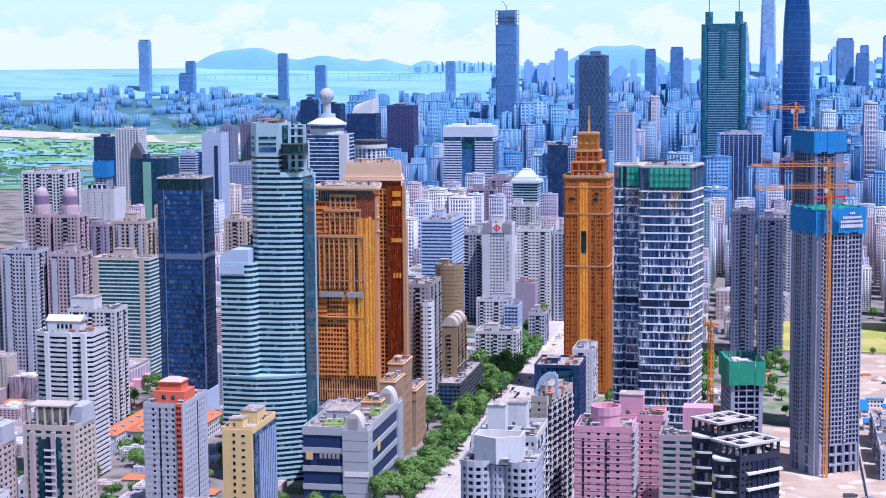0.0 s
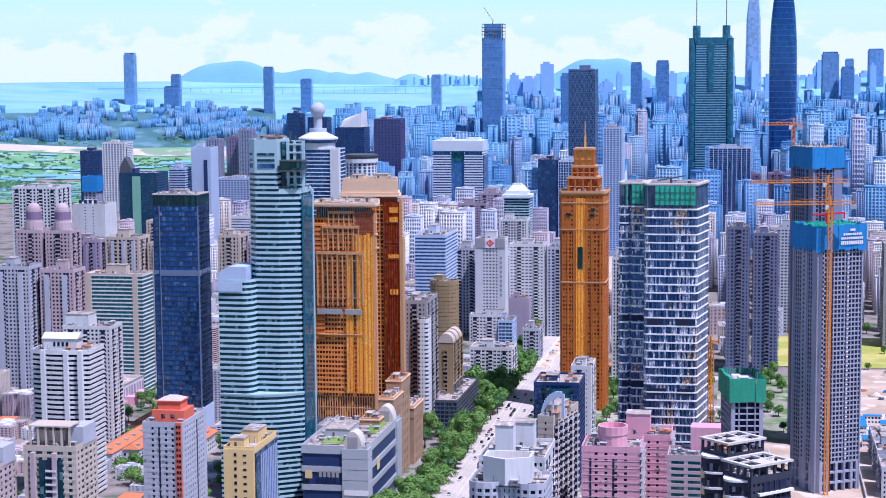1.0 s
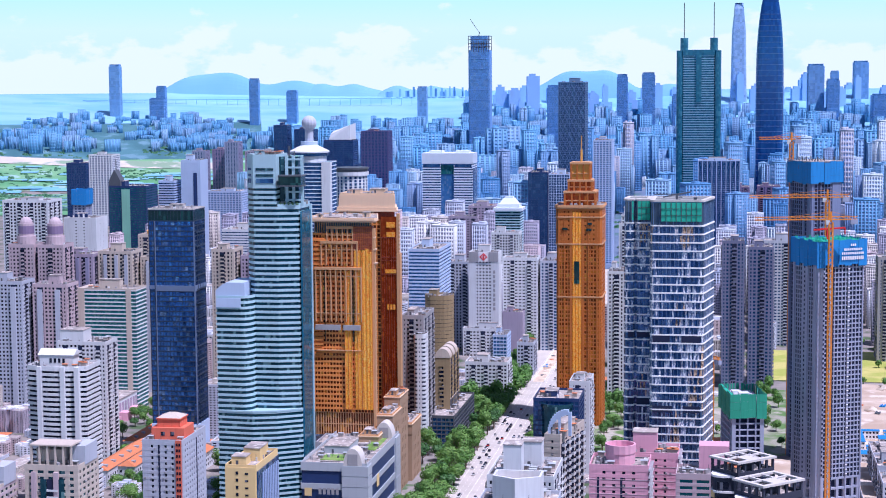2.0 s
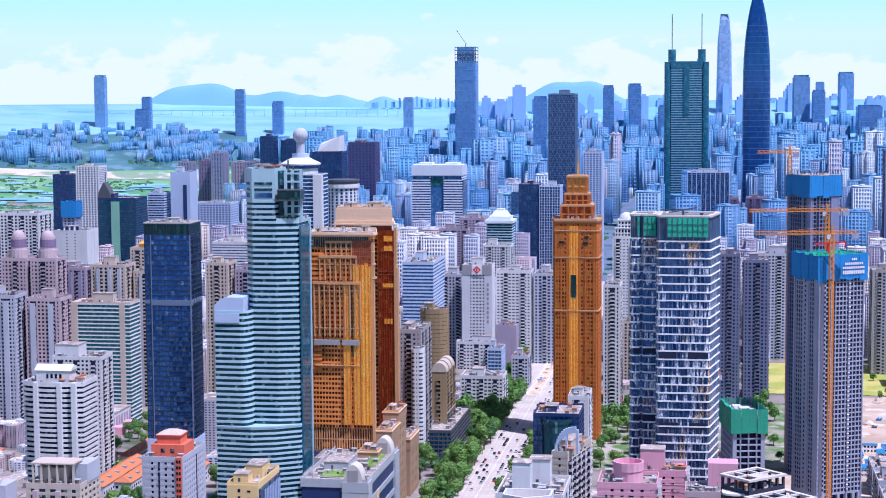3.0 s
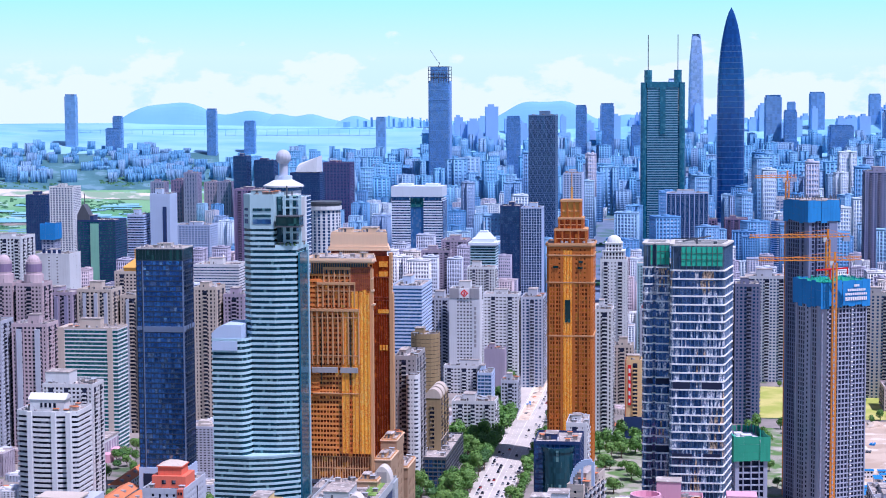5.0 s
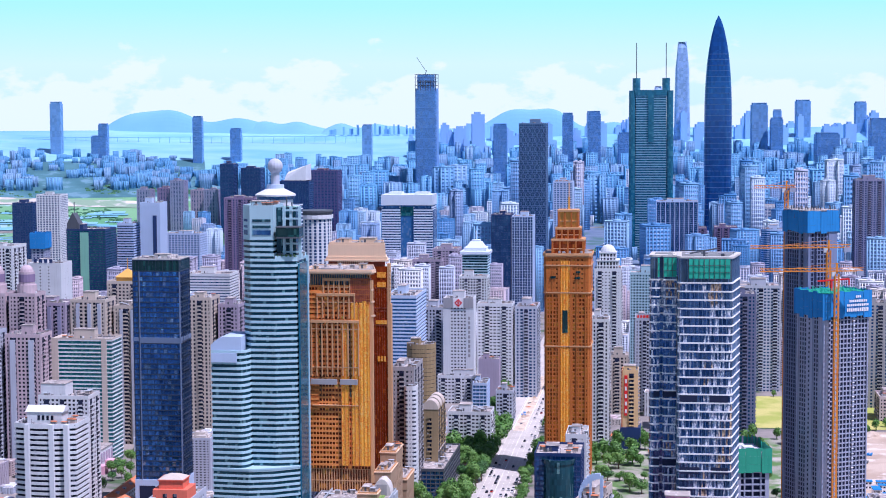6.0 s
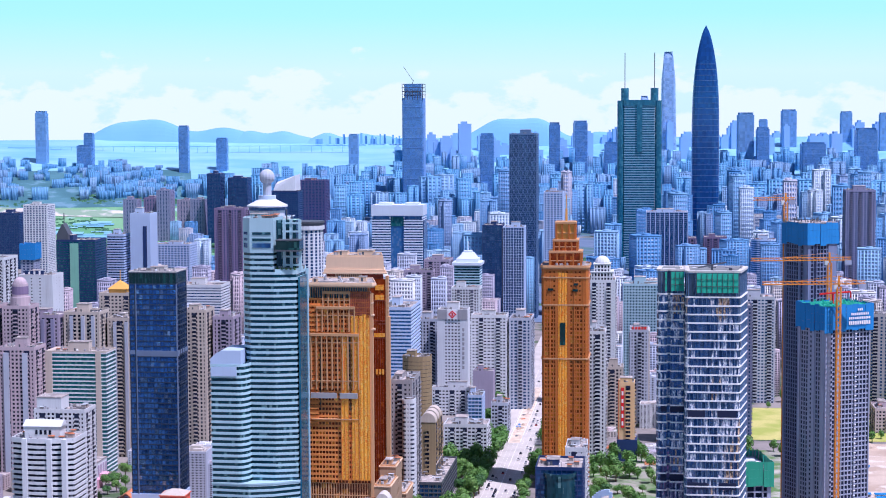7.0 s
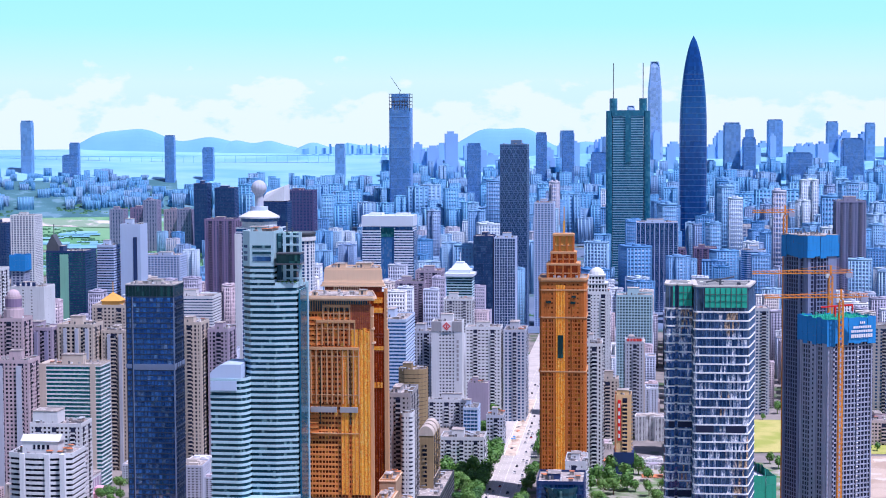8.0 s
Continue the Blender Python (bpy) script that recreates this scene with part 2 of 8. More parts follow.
SIGNWHITE = paint("white_sign", (0.85, 0.85, 0.85), stain=0.03)
PODIUM = paint("brown_grey_stone", (0.42, 0.29, 0.19), stain=0.3)
PERGOLA = paint("pale_concrete", (0.62, 0.60, 0.57))
TERRA = paint("terracotta_tile", (0.62, 0.22, 0.10))
GOLDROOF = paint("gold_dome_tile", (0.74, 0.40, 0.09), stain=0.2)

G_DARK = glass("dark_window_glass", (0.010, 0.016, 0.036), metal=0.0, rough=0.2, spec=0.18, light=(0.18, 0.20, 0.25), some=0.10, warp=0.03)
G_SHADE = glass("dim_window_glass", (0.045, 0.06, 0.11), metal=0.0, rough=0.25, spec=0.2, light=(0.22, 0.25, 0.32), some=0.2, warp=0.03)
G_NAVY = glass("navy_curtain_glass", (0.022, 0.10, 0.28), metal=0.45, wave=0.5, light=(0.12, 0.24, 0.42), warp=0.06)
G_INK = glass("ink_blue_curtain_glass", (0.06, 0.20, 0.56), metal=0.8, rough=0.05, light=(0.22, 0.40, 0.66), some=0.10, warp=0.05, cell=(2.2, 2.2, 3.3), wave=0.8, dist=0.15, dim=0.6)
INKLINE = paint("ink_blue_frame", (0.025, 0.045, 0.085), rough=0.4, stain=0.1)
G_TEAL = glass("teal_curtain_glass", (0.014, 0.085, 0.12), metal=0.4, light=(0.24, 0.48, 0.50), some=0.08, warp=0.03)
G_GREEN = glass("green_curtain_glass", (0.02, 0.19, 0.22), metal=0.3, light=(0.10, 0.32, 0.30))
G_BLUE = glass("blue_curtain_glass", (0.065, 0.24, 0.55), metal=0.35, light=(0.20, 0.34, 0.55))
G_SILVER = painted_reflections("silver_curtain_glass")
G_CROWN = glass("blue_grey_crown_glass", (0.10, 0.17, 0.26), metal=0.6, rough=0.08, some=0.1, light=(0.2, 0.3, 0.4), warp=0.03, cell=(2.9, 2.9, 5))
G_LOUNGE = glass("black_green_glass", (0.008, 0.05, 0.055), metal=0.3, rough=0.1, some=0.2, light=(0.03, 0.14, 0.13), warp=0.03)
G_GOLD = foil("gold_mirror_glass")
G_BRONZE = glass("bronze_mirror_glass", (0.24, 0.055, 0.016), metal=0.6, rough=0.12, some=0.2, cell=(1.9, 1.9, 2.8), light=(1.0, 0.42, 0.06), dim=0.7, warp=0.12)
G_AMBER = glass("amber_mirror_glass", (0.30, 0.075, 0.014), metal=0.5, rough=0.14, some=0.34, cell=(2.35, 2.35, 2.9), light=(1.0, 0.40, 0.05), dim=0.6, warp=0.14)
G_RUST = glass("rust_mirror_glass", (0.52, 0.085, 0.015), metal=0.6, rough=0.16, some=0.12, cell=(1.4, 1.4, 2.8), light=(0.95, 0.24, 0.03), warp=0.08)
G_PANEL = glass("rust_red_panel", (0.30, 0.065, 0.035), metal=0.2, rough=0.3, some=0.1, cell=(1.25, 1.25, 2.8), light=(0.40, 0.10, 0.05), warp=0.02)
# Haze is put into this glass: lighter and bluer than near windows.
G_FAR = glass("haze_tinted_glass", (0.17, 0.30, 0.55), metal=0.0, rough=0.6, cell=(3, 3, 3.3), light=(0.38, 0.48, 0.68), some=0.25)

G_LATT = glass("slate_navy_glass", (0.05, 0.13, 0.30), metal=0.4, rough=0.12, cell=(3, 3, 4), light=(0.12, 0.24, 0.42), some=0.12, warp=0.04)
G_KK = glass("deep_navy_skin", (0.018, 0.10, 0.34), metal=0.3, rough=0.12, cell=(4, 4, 8), light=(0.03, 0.14, 0.38), warp=0.01)
# Skins of far towers: distance haze is put into these three blues.
G_SLATE = glass("haze_slate_skin", (0.13, 0.31, 0.66), metal=0.25, rough=0.25, cell=(6, 6, 8), light=(0.18, 0.34, 0.62), warp=0.01)
G_HAZE = glass("haze_blue_skin", (0.18, 0.38, 0.68), metal=0.0, rough=0.6, cell=(6, 6, 8), light=(0.24, 0.44, 0.72), warp=0.01)
G_PALE = glass("haze_silver_skin", (0.34, 0.52, 0.82), metal=0.2, rough=0.3, cell=(6, 6, 8), light=(0.42, 0.6, 0.85), warp=0.01)
G_DIW = glass("deep_teal_skin", (0.02, 0.17, 0.28), metal=0.3, rough=0.15, cell=(4, 4, 4.3), light=(0.06, 0.26, 0.36), warp=0.01)

GROUND = patchy("paved_ground", (0.30, 0.27, 0.25), (0.18, 0.17, 0.16), 0.03, c=(0.05, 0.11, 0.035), scale2=0.03)
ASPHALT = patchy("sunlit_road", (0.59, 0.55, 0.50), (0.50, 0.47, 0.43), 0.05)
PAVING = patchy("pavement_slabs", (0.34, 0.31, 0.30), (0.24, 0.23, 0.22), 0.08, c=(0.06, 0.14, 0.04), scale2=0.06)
EARTH = patchy("bare_earth", (0.60, 0.49, 0.38), (0.46, 0.35, 0.26), 0.03, c=(0.72, 0.65, 0.56), scale2=0.05)
WORKSAND = patchy("roadworks_sand", (0.74, 0.62, 0.48), (0.60, 0.48, 0.36), 0.1, c=(0.42, 0.34, 0.28), scale2=0.15)
# Distance haze is put into this ground as a blue-grey tint.
CITYFLOOR = patchy("haze_tinted_street", (0.16, 0.22, 0.33), (0.11, 0.17, 0.27), 0.02, c=(0.06, 0.16, 0.16), scale2=0.01)
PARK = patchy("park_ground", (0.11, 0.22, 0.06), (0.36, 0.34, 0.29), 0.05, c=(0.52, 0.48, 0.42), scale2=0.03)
GRASS = patchy("grass", (0.38, 0.43, 0.08), (0.58, 0.54, 0.17), 0.03)
FIELD = patchy("wetland_green", (0.11, 0.33, 0.15), (0.20, 0.42, 0.22), 0.012, c=(0.34, 0.54, 0.52), scale2=0.02)
# The blue of distant air is put into this land colour.
FARLAND = patchy("haze_tinted_woods", (0.05, 0.16, 0.19), (0.08, 0.22, 0.26), 0.01, c=(0.15, 0.30, 0.38), scale2=0.02)
SAND = patchy("pale_sand", (0.66, 0.62, 0.58), (0.56, 0.52, 0.48), 0.01, c=(0.20, 0.34, 0.22), scale2=0.012)
m, nt, p = material("bay_water")
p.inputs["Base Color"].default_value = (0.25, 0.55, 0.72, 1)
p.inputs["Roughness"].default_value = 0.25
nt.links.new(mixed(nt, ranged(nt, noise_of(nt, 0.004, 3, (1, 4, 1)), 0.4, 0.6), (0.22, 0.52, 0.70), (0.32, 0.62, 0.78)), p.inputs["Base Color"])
WATER = m
HILL = patchy("haze_glow_hill", (0.14, 0.34, 0.58), (0.17, 0.38, 0.60), 0.004)
hb = HILL.node_tree.nodes["Principled BSDF"]      # distance haze is put into the far backdrop as blue colour and glow
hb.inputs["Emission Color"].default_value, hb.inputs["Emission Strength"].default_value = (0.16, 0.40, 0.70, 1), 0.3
LEAF = []
for i, (a, b) in enumerate((((0.04, 0.14, 0.02), (0.12, 0.28, 0.04)), ((0.07, 0.19, 0.03), (0.17, 0.33, 0.06)), ((0.025, 0.10, 0.025), (0.07, 0.20, 0.04)))):
    m, nt, p = material("leaf_green")
    g = nt.nodes.new("ShaderNodeNewGeometry")
    nt.links.new(mixed(nt, g.outputs["Random Per Island"], a, b), p.inputs["Base Color"])
    p.inputs["Roughness"].default_value = 0.6
    LEAF.append(m)
BARK = paint("bark", (0.16, 0.12, 0.09))


# ---- building tools ----
class Mb:
    """Gathers boxes, prisms and rings into one mesh."""

    def __init__(self):
        self.v, self.f, self.k = [], [], []

    def add(self, vs, fs, k=0):
        o = len(self.v)
        self.v += vs
        self.f += [tuple(i + o for i in f) for f in fs]
        self.k += [k] * len(fs)
        return self

    def box(self, x0, x1, y0, y1, z0, z1, k=0):
        vs = [(x, y, z) for z in (z0, z1) for x, y in ((x0, y0), (x1, y0), (x1, y1), (x0, y1))]
        return self.add(vs, [(3, 2, 1, 0), (4, 5, 6, 7), (0, 1, 5, 4), (1, 2, 6, 5), (2, 3, 7, 6), (3, 0, 4, 7)], k)

    def prism(self, poly, z0, z1, k=0, top=None):
        n = len(poly)
        up = top or poly
        vs = [(x, y, z0) for x, y in poly] + [(x, y, z1) for x, y in up]
        fs = [tuple(range(n))[::-1], tuple(range(n, 2 * n))] + [(i, (i + 1) % n, n + (i + 1) % n, n + i) for i in range(n)]
        return self.add(vs, fs, k)

    def ring(self, poly, inner, z0, z1, k=0):
        n = len(poly)
        vs = [(x, y, z) for z in (z0, z1) for q in (poly, inner) for x, y in q]
        fs = []
        for i in range(n):
            j = (i + 1) % n
            fs += [(i, j, 2 * n + j, 2 * n + i), (n + j, n + i, 3 * n + i, 3 * n + j), (2 * n + i, 2 * n + j, 3 * n + j, 3 * n + i), (j, i, n + i, n + j)]
        return self.add(vs, fs, k)

    def beam(self, a, b, r, k=0):
        a, b = Vector(a), Vector(b)
        d = (b - a).normalized()
        s = d.cross(Vector((0, 0, 1)) if abs(d.z) < 0.9 else Vector((1, 0, 0))).normalized() * r
        t = d.cross(s).normalized() * r
        vs = [tuple(p + q) for p in (a, b) for q in (s + t, s - t, -s - t, t - s)]
        return self.add(vs, [(3, 2, 1, 0), (4, 5, 6, 7), (0, 1, 5, 4), (1, 2, 6, 5), (2, 3, 7, 6), (3, 0, 4, 7)], k)

    def mesh(self, name, *mats):
        me = bpy.data.meshes.new(name)
        me.from_pydata(self.v, [], self.f)
        for m in mats:
            me.materials.append(m)
        if len(mats) > 1:
            me.polygons.foreach_set("material_index", self.k)
        bm = bmesh.new()
        bm.from_mesh(me)
        bmesh.ops.recalc_face_normals(bm, faces=bm.faces)
        bm.to_mesh(me)
        bm.free()
        return me


def part(name, me, parent, label="", at=None):
    ob = new(name, me)
    ob.parent = parent
    if at is not None:
        ob.matrix_basis = at
    if label:
        ob["label"] = label
    return ob


def ground_z(x, y):
    """The land is flat near by; beyond 3950 m it is tilted up to fit the camera's horizon."""
    return max(0.0, (math.hypot(x, y) - 3950.0) * 0.216)


def spot(v, u, z=None, turn=0.0):
    """A place on the street grid: v across, u along the avenue."""
    a = radians(GRID)
    x, y = v * math.cos(a) + u * math.sin(a), -v * math.sin(a) + u * math.cos(a)
    return pose(x, y, ground_z(x, y) if z is None else z, 0, 0, turn - GRID)


def inset(poly, d):
    n, out = len(poly), []
    for i in range(n):
        p, q, r = Vector(poly[i - 1]), Vector(poly[i]), Vector(poly[(i + 1) % n])
        a, b = (q - p).normalized(), (r - q).normalized()
        na, nb = Vector((-a.y, a.x)), Vector((-b.y, b.x))
        k = 1 + na.dot(nb)
        out.append(tuple(q + (na + nb) * (d / max(k, 0.3))))
    return out


def rect(w, d, x=0.0, y=0.0):
    return [(x, y), (x + w, y), (x + w, y + d), (x, y + d)]


def bowed(w, d, bow, n=8):
    """A block whose front swells out."""
    pts = [(w * i / n, -bow * math.sin(math.pi * i / n)) for i in range(n + 1)]
    return pts + [(w, d), (0, d)]


def rounded(w, d, r, n=4):
    out = []
    for cx, cy, a0 in ((w - r, r, -90), (w - r, d - r, 0), (r, d - r, 90), (r, r, 180)):
        out += [(cx + r * math.cos(radians(a0 + 90 * i / n)), cy + r * math.sin(radians(a0 + 90 * i / n))) for i in range(n + 1)]
    return out


TAKEN = [(-312, 925, -250, 985), (-272, 985, -228, 1024), (-292, 1100, -245, 1140), (-265, 960, -205, 1090), (-155, 1228, -112, 1270), (-78, 755, -28, 800),
         (14, 950, 60, 1000), (0, 1080, 42, 1130), (-36, 890, 4, 935), (-270, 895, -212, 1010)]


def thing(name, at, label, cat, group=""):
    ob = new(name)
    ob.matrix_world = at
    return tagged(ob, label, cat, group)


def facade(root, poly, z0, z1, wall, glaz, storey=3.2, band=1.2, bay=3.6, pier=0.9, proud=0.35, split=True, edges=None, bandmat=None):
    """Glazed core, a spandrel at every storey, and piers the whole height."""
    h = z1 - z0
    n = max(1, round(h / storey))
    st = h / n
    core = inset(poly, proud)
    part("glazing", Mb().prism(core, z0, z1 - 0.4).mesh("glazing", glaz), root)
    inn = inset(poly, proud + 0.35)
    bandmat = bandmat or wall
    rows = Mb()
    sp = Mb().ring(poly, inn, 0, band).mesh("spandrel", bandmat) if split else None
    for i in range(n):
        z = z0 + st * (i + 1) - band
        if split:
            part("spandrel", sp, root, at=Matrix.Translation((0, 0, z)))
        else:
            rows.ring(poly, inn, z, z + band)
    if not split:
        tagged(part("storey_banding", rows.mesh("storey_banding", bandmat), root), kind="stuff")
    cols = Mb()
    if pier > 0:
        pm = Mb().box(-pier / 2, pier / 2, 0.06, proud + 0.3, 0, h - 0.05).mesh("pier", wall)
        m = len(poly)
        for i in range(m):
            if edges is not None and i not in edges:
                continue
            a, b = Vector(poly[i]), Vector(poly[(i + 1) % m])
            l = (b - a).length
            if l < bay * 0.6:
                continue
            k = max(1, round(l / bay))
            ang = math.atan2(b.y - a.y, b.x - a.x)
            for j in range(k + 1):
                s = min(max(l * j / k, pier / 2 + 0.03), l - pier / 2 - 0.03)
                q = a + (b - a) * (s / l)
                if split:
                    part("pier", pm, root, at=Matrix.Translation((q.x, q.y, z0)) @ Matrix.Rotation(ang, 4, "Z"))
                else:
                    c, sn = math.cos(ang), math.sin(ang)
                    y0, y1 = 0.06, proud + 0.3
                    pl = [(q.x + x * c - y * sn, q.y + x * sn + y * c) for x, y in ((-pier / 2, y0), (pier / 2, y0), (pier / 2, y1), (-pier / 2, y1))]
                    cols.prism(pl, z0, z1 - 0.05)
        if not split and cols.v:
            tagged(part("pier_screen", cols.mesh("pier_screen", wall), root), kind="stuff")


def rooftop(root, poly, z, wall, seed=0, rooms=None, parapet=1.2, units=10, deck=None):
    """Deck, parapet, plant rooms, tanks and vents."""
    rnd = random.Random(seed)
    part("roof_deck", Mb().prism(inset(poly, 0.3), z - 0.4, z).mesh("roof_deck", deck or ROOF), root)
    part("parapet", Mb().ring(inset(poly, 0.02), inset(poly, 0.4), z - 0.38, z + parapet).mesh("parapet", wall), root)
    xs, ys = [p[0] for p in poly], [p[1] for p in poly]
    x0, x1, y0, y1 = min(xs), max(xs), min(ys), max(ys)
    w, d = x1 - x0, y1 - y0
    if rooms is None:
        rooms = [(x0 + w * rnd.uniform(0.15, 0.4), y0 + d * rnd.uniform(0.2, 0.45), w * rnd.uniform(0.25, 0.42), d * rnd.uniform(0.25, 0.45), rnd.uniform(3, 7))]
    for x, y, rw, rd, rh in rooms:
        b = Mb().box(x, x + rw, y, y + rd, z - 0.1, z + rh, 0)
        b.box(x - 0.25, x + rw + 0.25, y - 0.25, y + rd + 0.25, z + rh, z + rh + 0.35, 1)
        b.box(x + rw * 0.3, x + rw * 0.3 + 1.2, y - 0.06, y + 0.1, z + 0.1, z + 2.3, 2)
        part("plant_room", b.mesh("plant_room", wall, ROOF, STEEL), root)
    if units:
        c = Mb()
        for i in range(units * 2 + 6):
            x, y = x0 + w * rnd.uniform(0.06, 0.88), y0 + d * rnd.uniform(0.06, 0.88)
            k = rnd.random()
            if k < 0.35:      # pipe runs
                if rnd.random() < 0.5:
                    c.box(x, min(x + w * 0.3, x1 - 0.6), y, y + 0.25, z - 0.02, z + 0.4, 0)
                else:
                    c.box(x, x + 0.25, y, min(y + d * 0.3, y1 - 0.6), z - 0.02, z + 0.4, 0)
            elif k < 0.6:     # water tanks
                c.prism([(x + 0.9 * math.cos(a * 0.785), y + 0.9 * math.sin(a * 0.785)) for a in range(8)], z - 0.02, z + 1.8, 1)
            elif k < 0.8:     # sheds with sheet roofs
                c.box(x, x + 2.6, y, y + 2.0, z - 0.02, z + 2.1, 2).box(x - 0.3, x + 2.9, y - 0.3, y + 2.3, z + 2.1, z + 2.25, 3)
            else:             # aerials
                c.box(x, x + 0.12, y, y + 0.12, z - 0.02, z + 3.5, 0)
        tagged(part("roof_clutter", c.mesh("roof_clutter", STEEL, GREY, ROOF, TERRA if seed % 3 == 0 else MALL), root), kind="stuff")
    for i in range(min(units, 4)):
        x, y = x0 + w * rnd.uniform(0.08, 0.9), y0 + d * rnd.uniform(0.08, 0.9)
        a, b2, c = rnd.uniform(0.8, 2.2), rnd.uniform(0.8, 2.0), rnd.uniform(0.8, 1.9)
        q = Mb().box(x, x + a, y, y + b2, z - 0.05, z + c).box(x + 0.1, x + a - 0.1, y + 0.1, y + b2 - 0.1, z + c, z + c + 0.15)
        part("roof_unit", q.mesh("roof_unit", rnd.choice((WHITE, GREY, ROOF, STEEL))), root)


def balconies(root, w, d, h, storey, wall, seed, left=False):
    """Stacks of balconies up the front and the sides, each over a near-black sheet for shade."""
    rnd = random.Random(seed * 7 + 1)
    n = max(1, round(h / storey))
    st = h / n
    sides = [("f", w), ("r", d)] + ([("l", d)] if left else [])
    for side, length in sides:
        k = max(1, int(length / 11))
        for j in range(k):
            b = Mb()
            s = length * (j + 0.5) / k + rnd.uniform(-1.2, 1.2) - 1.7
            e = s + rnd.uniform(2.8, 4.2)

            def put(y0, y1, a0, a1, z0, z1, m):
                if side == "f":
                    b.box(a0, a1, -y1, -y0, z0, z1, m)
                elif side == "r":
                    b.box(w + y0, w + y1, a0, a1, z0, z1, m)
                else:
                    b.box(-y1, -y0, a0, a1, z0, z1, m)
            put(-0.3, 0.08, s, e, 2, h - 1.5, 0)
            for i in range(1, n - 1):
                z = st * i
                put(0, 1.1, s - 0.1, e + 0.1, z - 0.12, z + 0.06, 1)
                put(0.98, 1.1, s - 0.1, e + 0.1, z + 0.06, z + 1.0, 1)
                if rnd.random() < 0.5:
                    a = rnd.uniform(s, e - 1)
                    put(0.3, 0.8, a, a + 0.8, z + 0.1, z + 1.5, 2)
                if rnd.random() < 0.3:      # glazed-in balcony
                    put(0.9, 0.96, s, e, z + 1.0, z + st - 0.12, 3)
            tagged(part("balcony_column", b.mesh("balcony_column", VOID, wall, GREY, G_DARK), root, "column of balconies over a near-black shade sheet"), kind="stuff")


def tower(name, label, cat, v, u, w, d, h, wall, glaz, poly=None, seed=0, rooms=None, roof=True, turn=0, z=None, units=6, deck=None, group="", **kw):
    root = thing(name, spot(v, u, z, turn), label, cat, group)
    TAKEN.append((v - 5, u - 5, v + w + 5, u + d + 5))
    boxy = poly is None
    poly = poly or rect(w, d)
    stacks = kw.pop("stacks", boxy and glaz in (G_DARK, G_NAVY) and 2 < kw.get("bay", 9) < 5 and kw.get("pier", 0) > 0.8)
    facade(root, poly, 0, h, wall, glaz, **kw)
    if stacks:
        balconies(root, w, d, h, kw.get("storey", 3.2), wall, seed, v > -120)
    if roof:
        rooftop(root, poly, h, wall, seed, rooms, units=units, deck=deck)
    return root


def slab_part(root, name, mat, label, *boxes):
    b = Mb()
    for q in boxes:
        b.box(*q)
    return part(name, b.mesh(name, mat), root, label)


def crown_mesh(seed, r, n, size, leaf):
    rnd = random.Random(seed)
    lobes = [(rnd.uniform(-0.5, 0.5) * r, rnd.uniform(-0.5, 0.5) * r, rnd.uniform(-0.25, 0.45) * r, rnd.uniform(0.45, 0.75) * r) for _ in range(7)]
    b = Mb()
    for i in range(n):
        lx, ly, lz, lr = rnd.choice(lobes)
        d = Vector((rnd.gauss(0, 1), rnd.gauss(0, 1), rnd.gauss(0.25, 0.9))).normalized() * lr * rnd.uniform(0.75, 1.05)
        c = Vector((lx, ly, lz)) + d
        t = d.cross(Vector((rnd.gauss(0, 1), rnd.gauss(0, 1), rnd.gauss(0, 1)))).normalized() * size * rnd.uniform(0.6, 1.2)
        s = (t.cross(d).normalized() + d.normalized() * rnd.uniform(-0.6, 0.6)).normalized() * size * rnd.uniform(0.5, 1.0)
        b.add([tuple(c + t), tuple(c + s), tuple(c - t * 0.9), tuple(c - s)], [(0, 1, 2, 3)])
    me = bpy.data.meshes.new("crown")
    me.from_pydata(b.v, [], b.f)
    me.materials.append(leaf)
    return me


# ---- ground ----
def sheet(name, mat, xs, ys, lift, label, cat, at=None):
    vs, fs = [], []
    for y in ys:
        for x in xs:
            q = (at @ Vector((x, y, 0))) if at else Vector((x, y, 0))
            far = math.hypot(q.x, q.y)
            if far > 4925:
                q = q * (4925 / far)
            vs.append((q.x, q.y, ground_z(q.x, q.y) + lift))
    n = len(xs)
    for j in range(len(ys) - 1):
        for i in range(n - 1):
            fs.append((j * n + i, j * n + i + 1, (j + 1) * n + i + 1, (j + 1) * n + i))
    me = bpy.data.meshes.new(name)
    me.from_pydata(vs, [], fs)
    me.materials.append(mat)
    return tagged(new(name, me), label, cat, kind="structure")


def fan(name, mat, a0, a1, r0, r1, lift, label, cat):
    """A sheet between two bearings and two distances."""
    vs, fs = [], []
    n, m = 60, 16
    for j in range(m + 1):
        for i in range(n + 1):
            t, r = radians(a0 + (a1 - a0) * i / n), r0 + (r1 - r0) * j / m
            vs.append((r * math.sin(t), r * math.cos(t), ground_z(r * math.sin(t), r * math.cos(t)) + lift))
    for j in range(m):
        for i in range(n):
            k = j * (n + 1) + i
            fs.append((k, k + 1, k + n + 2, k + n + 1))
    me = bpy.data.meshes.new(name)
    me.from_pydata(vs, [], fs)
    me.materials.append(mat)
    return tagged(new(name, me), label, cat, kind="structure")


def steps(a, b, n):
    return [a + (b - a) * i / n for i in range(n + 1)]


TURN = pose(0, 0, 0, 0, 0, -GRID)
sheet("ground", GROUND, steps(-4960, 4960, 124), steps(-4960, 4960, 124), 0, "paved city ground between the blocks", "ground")
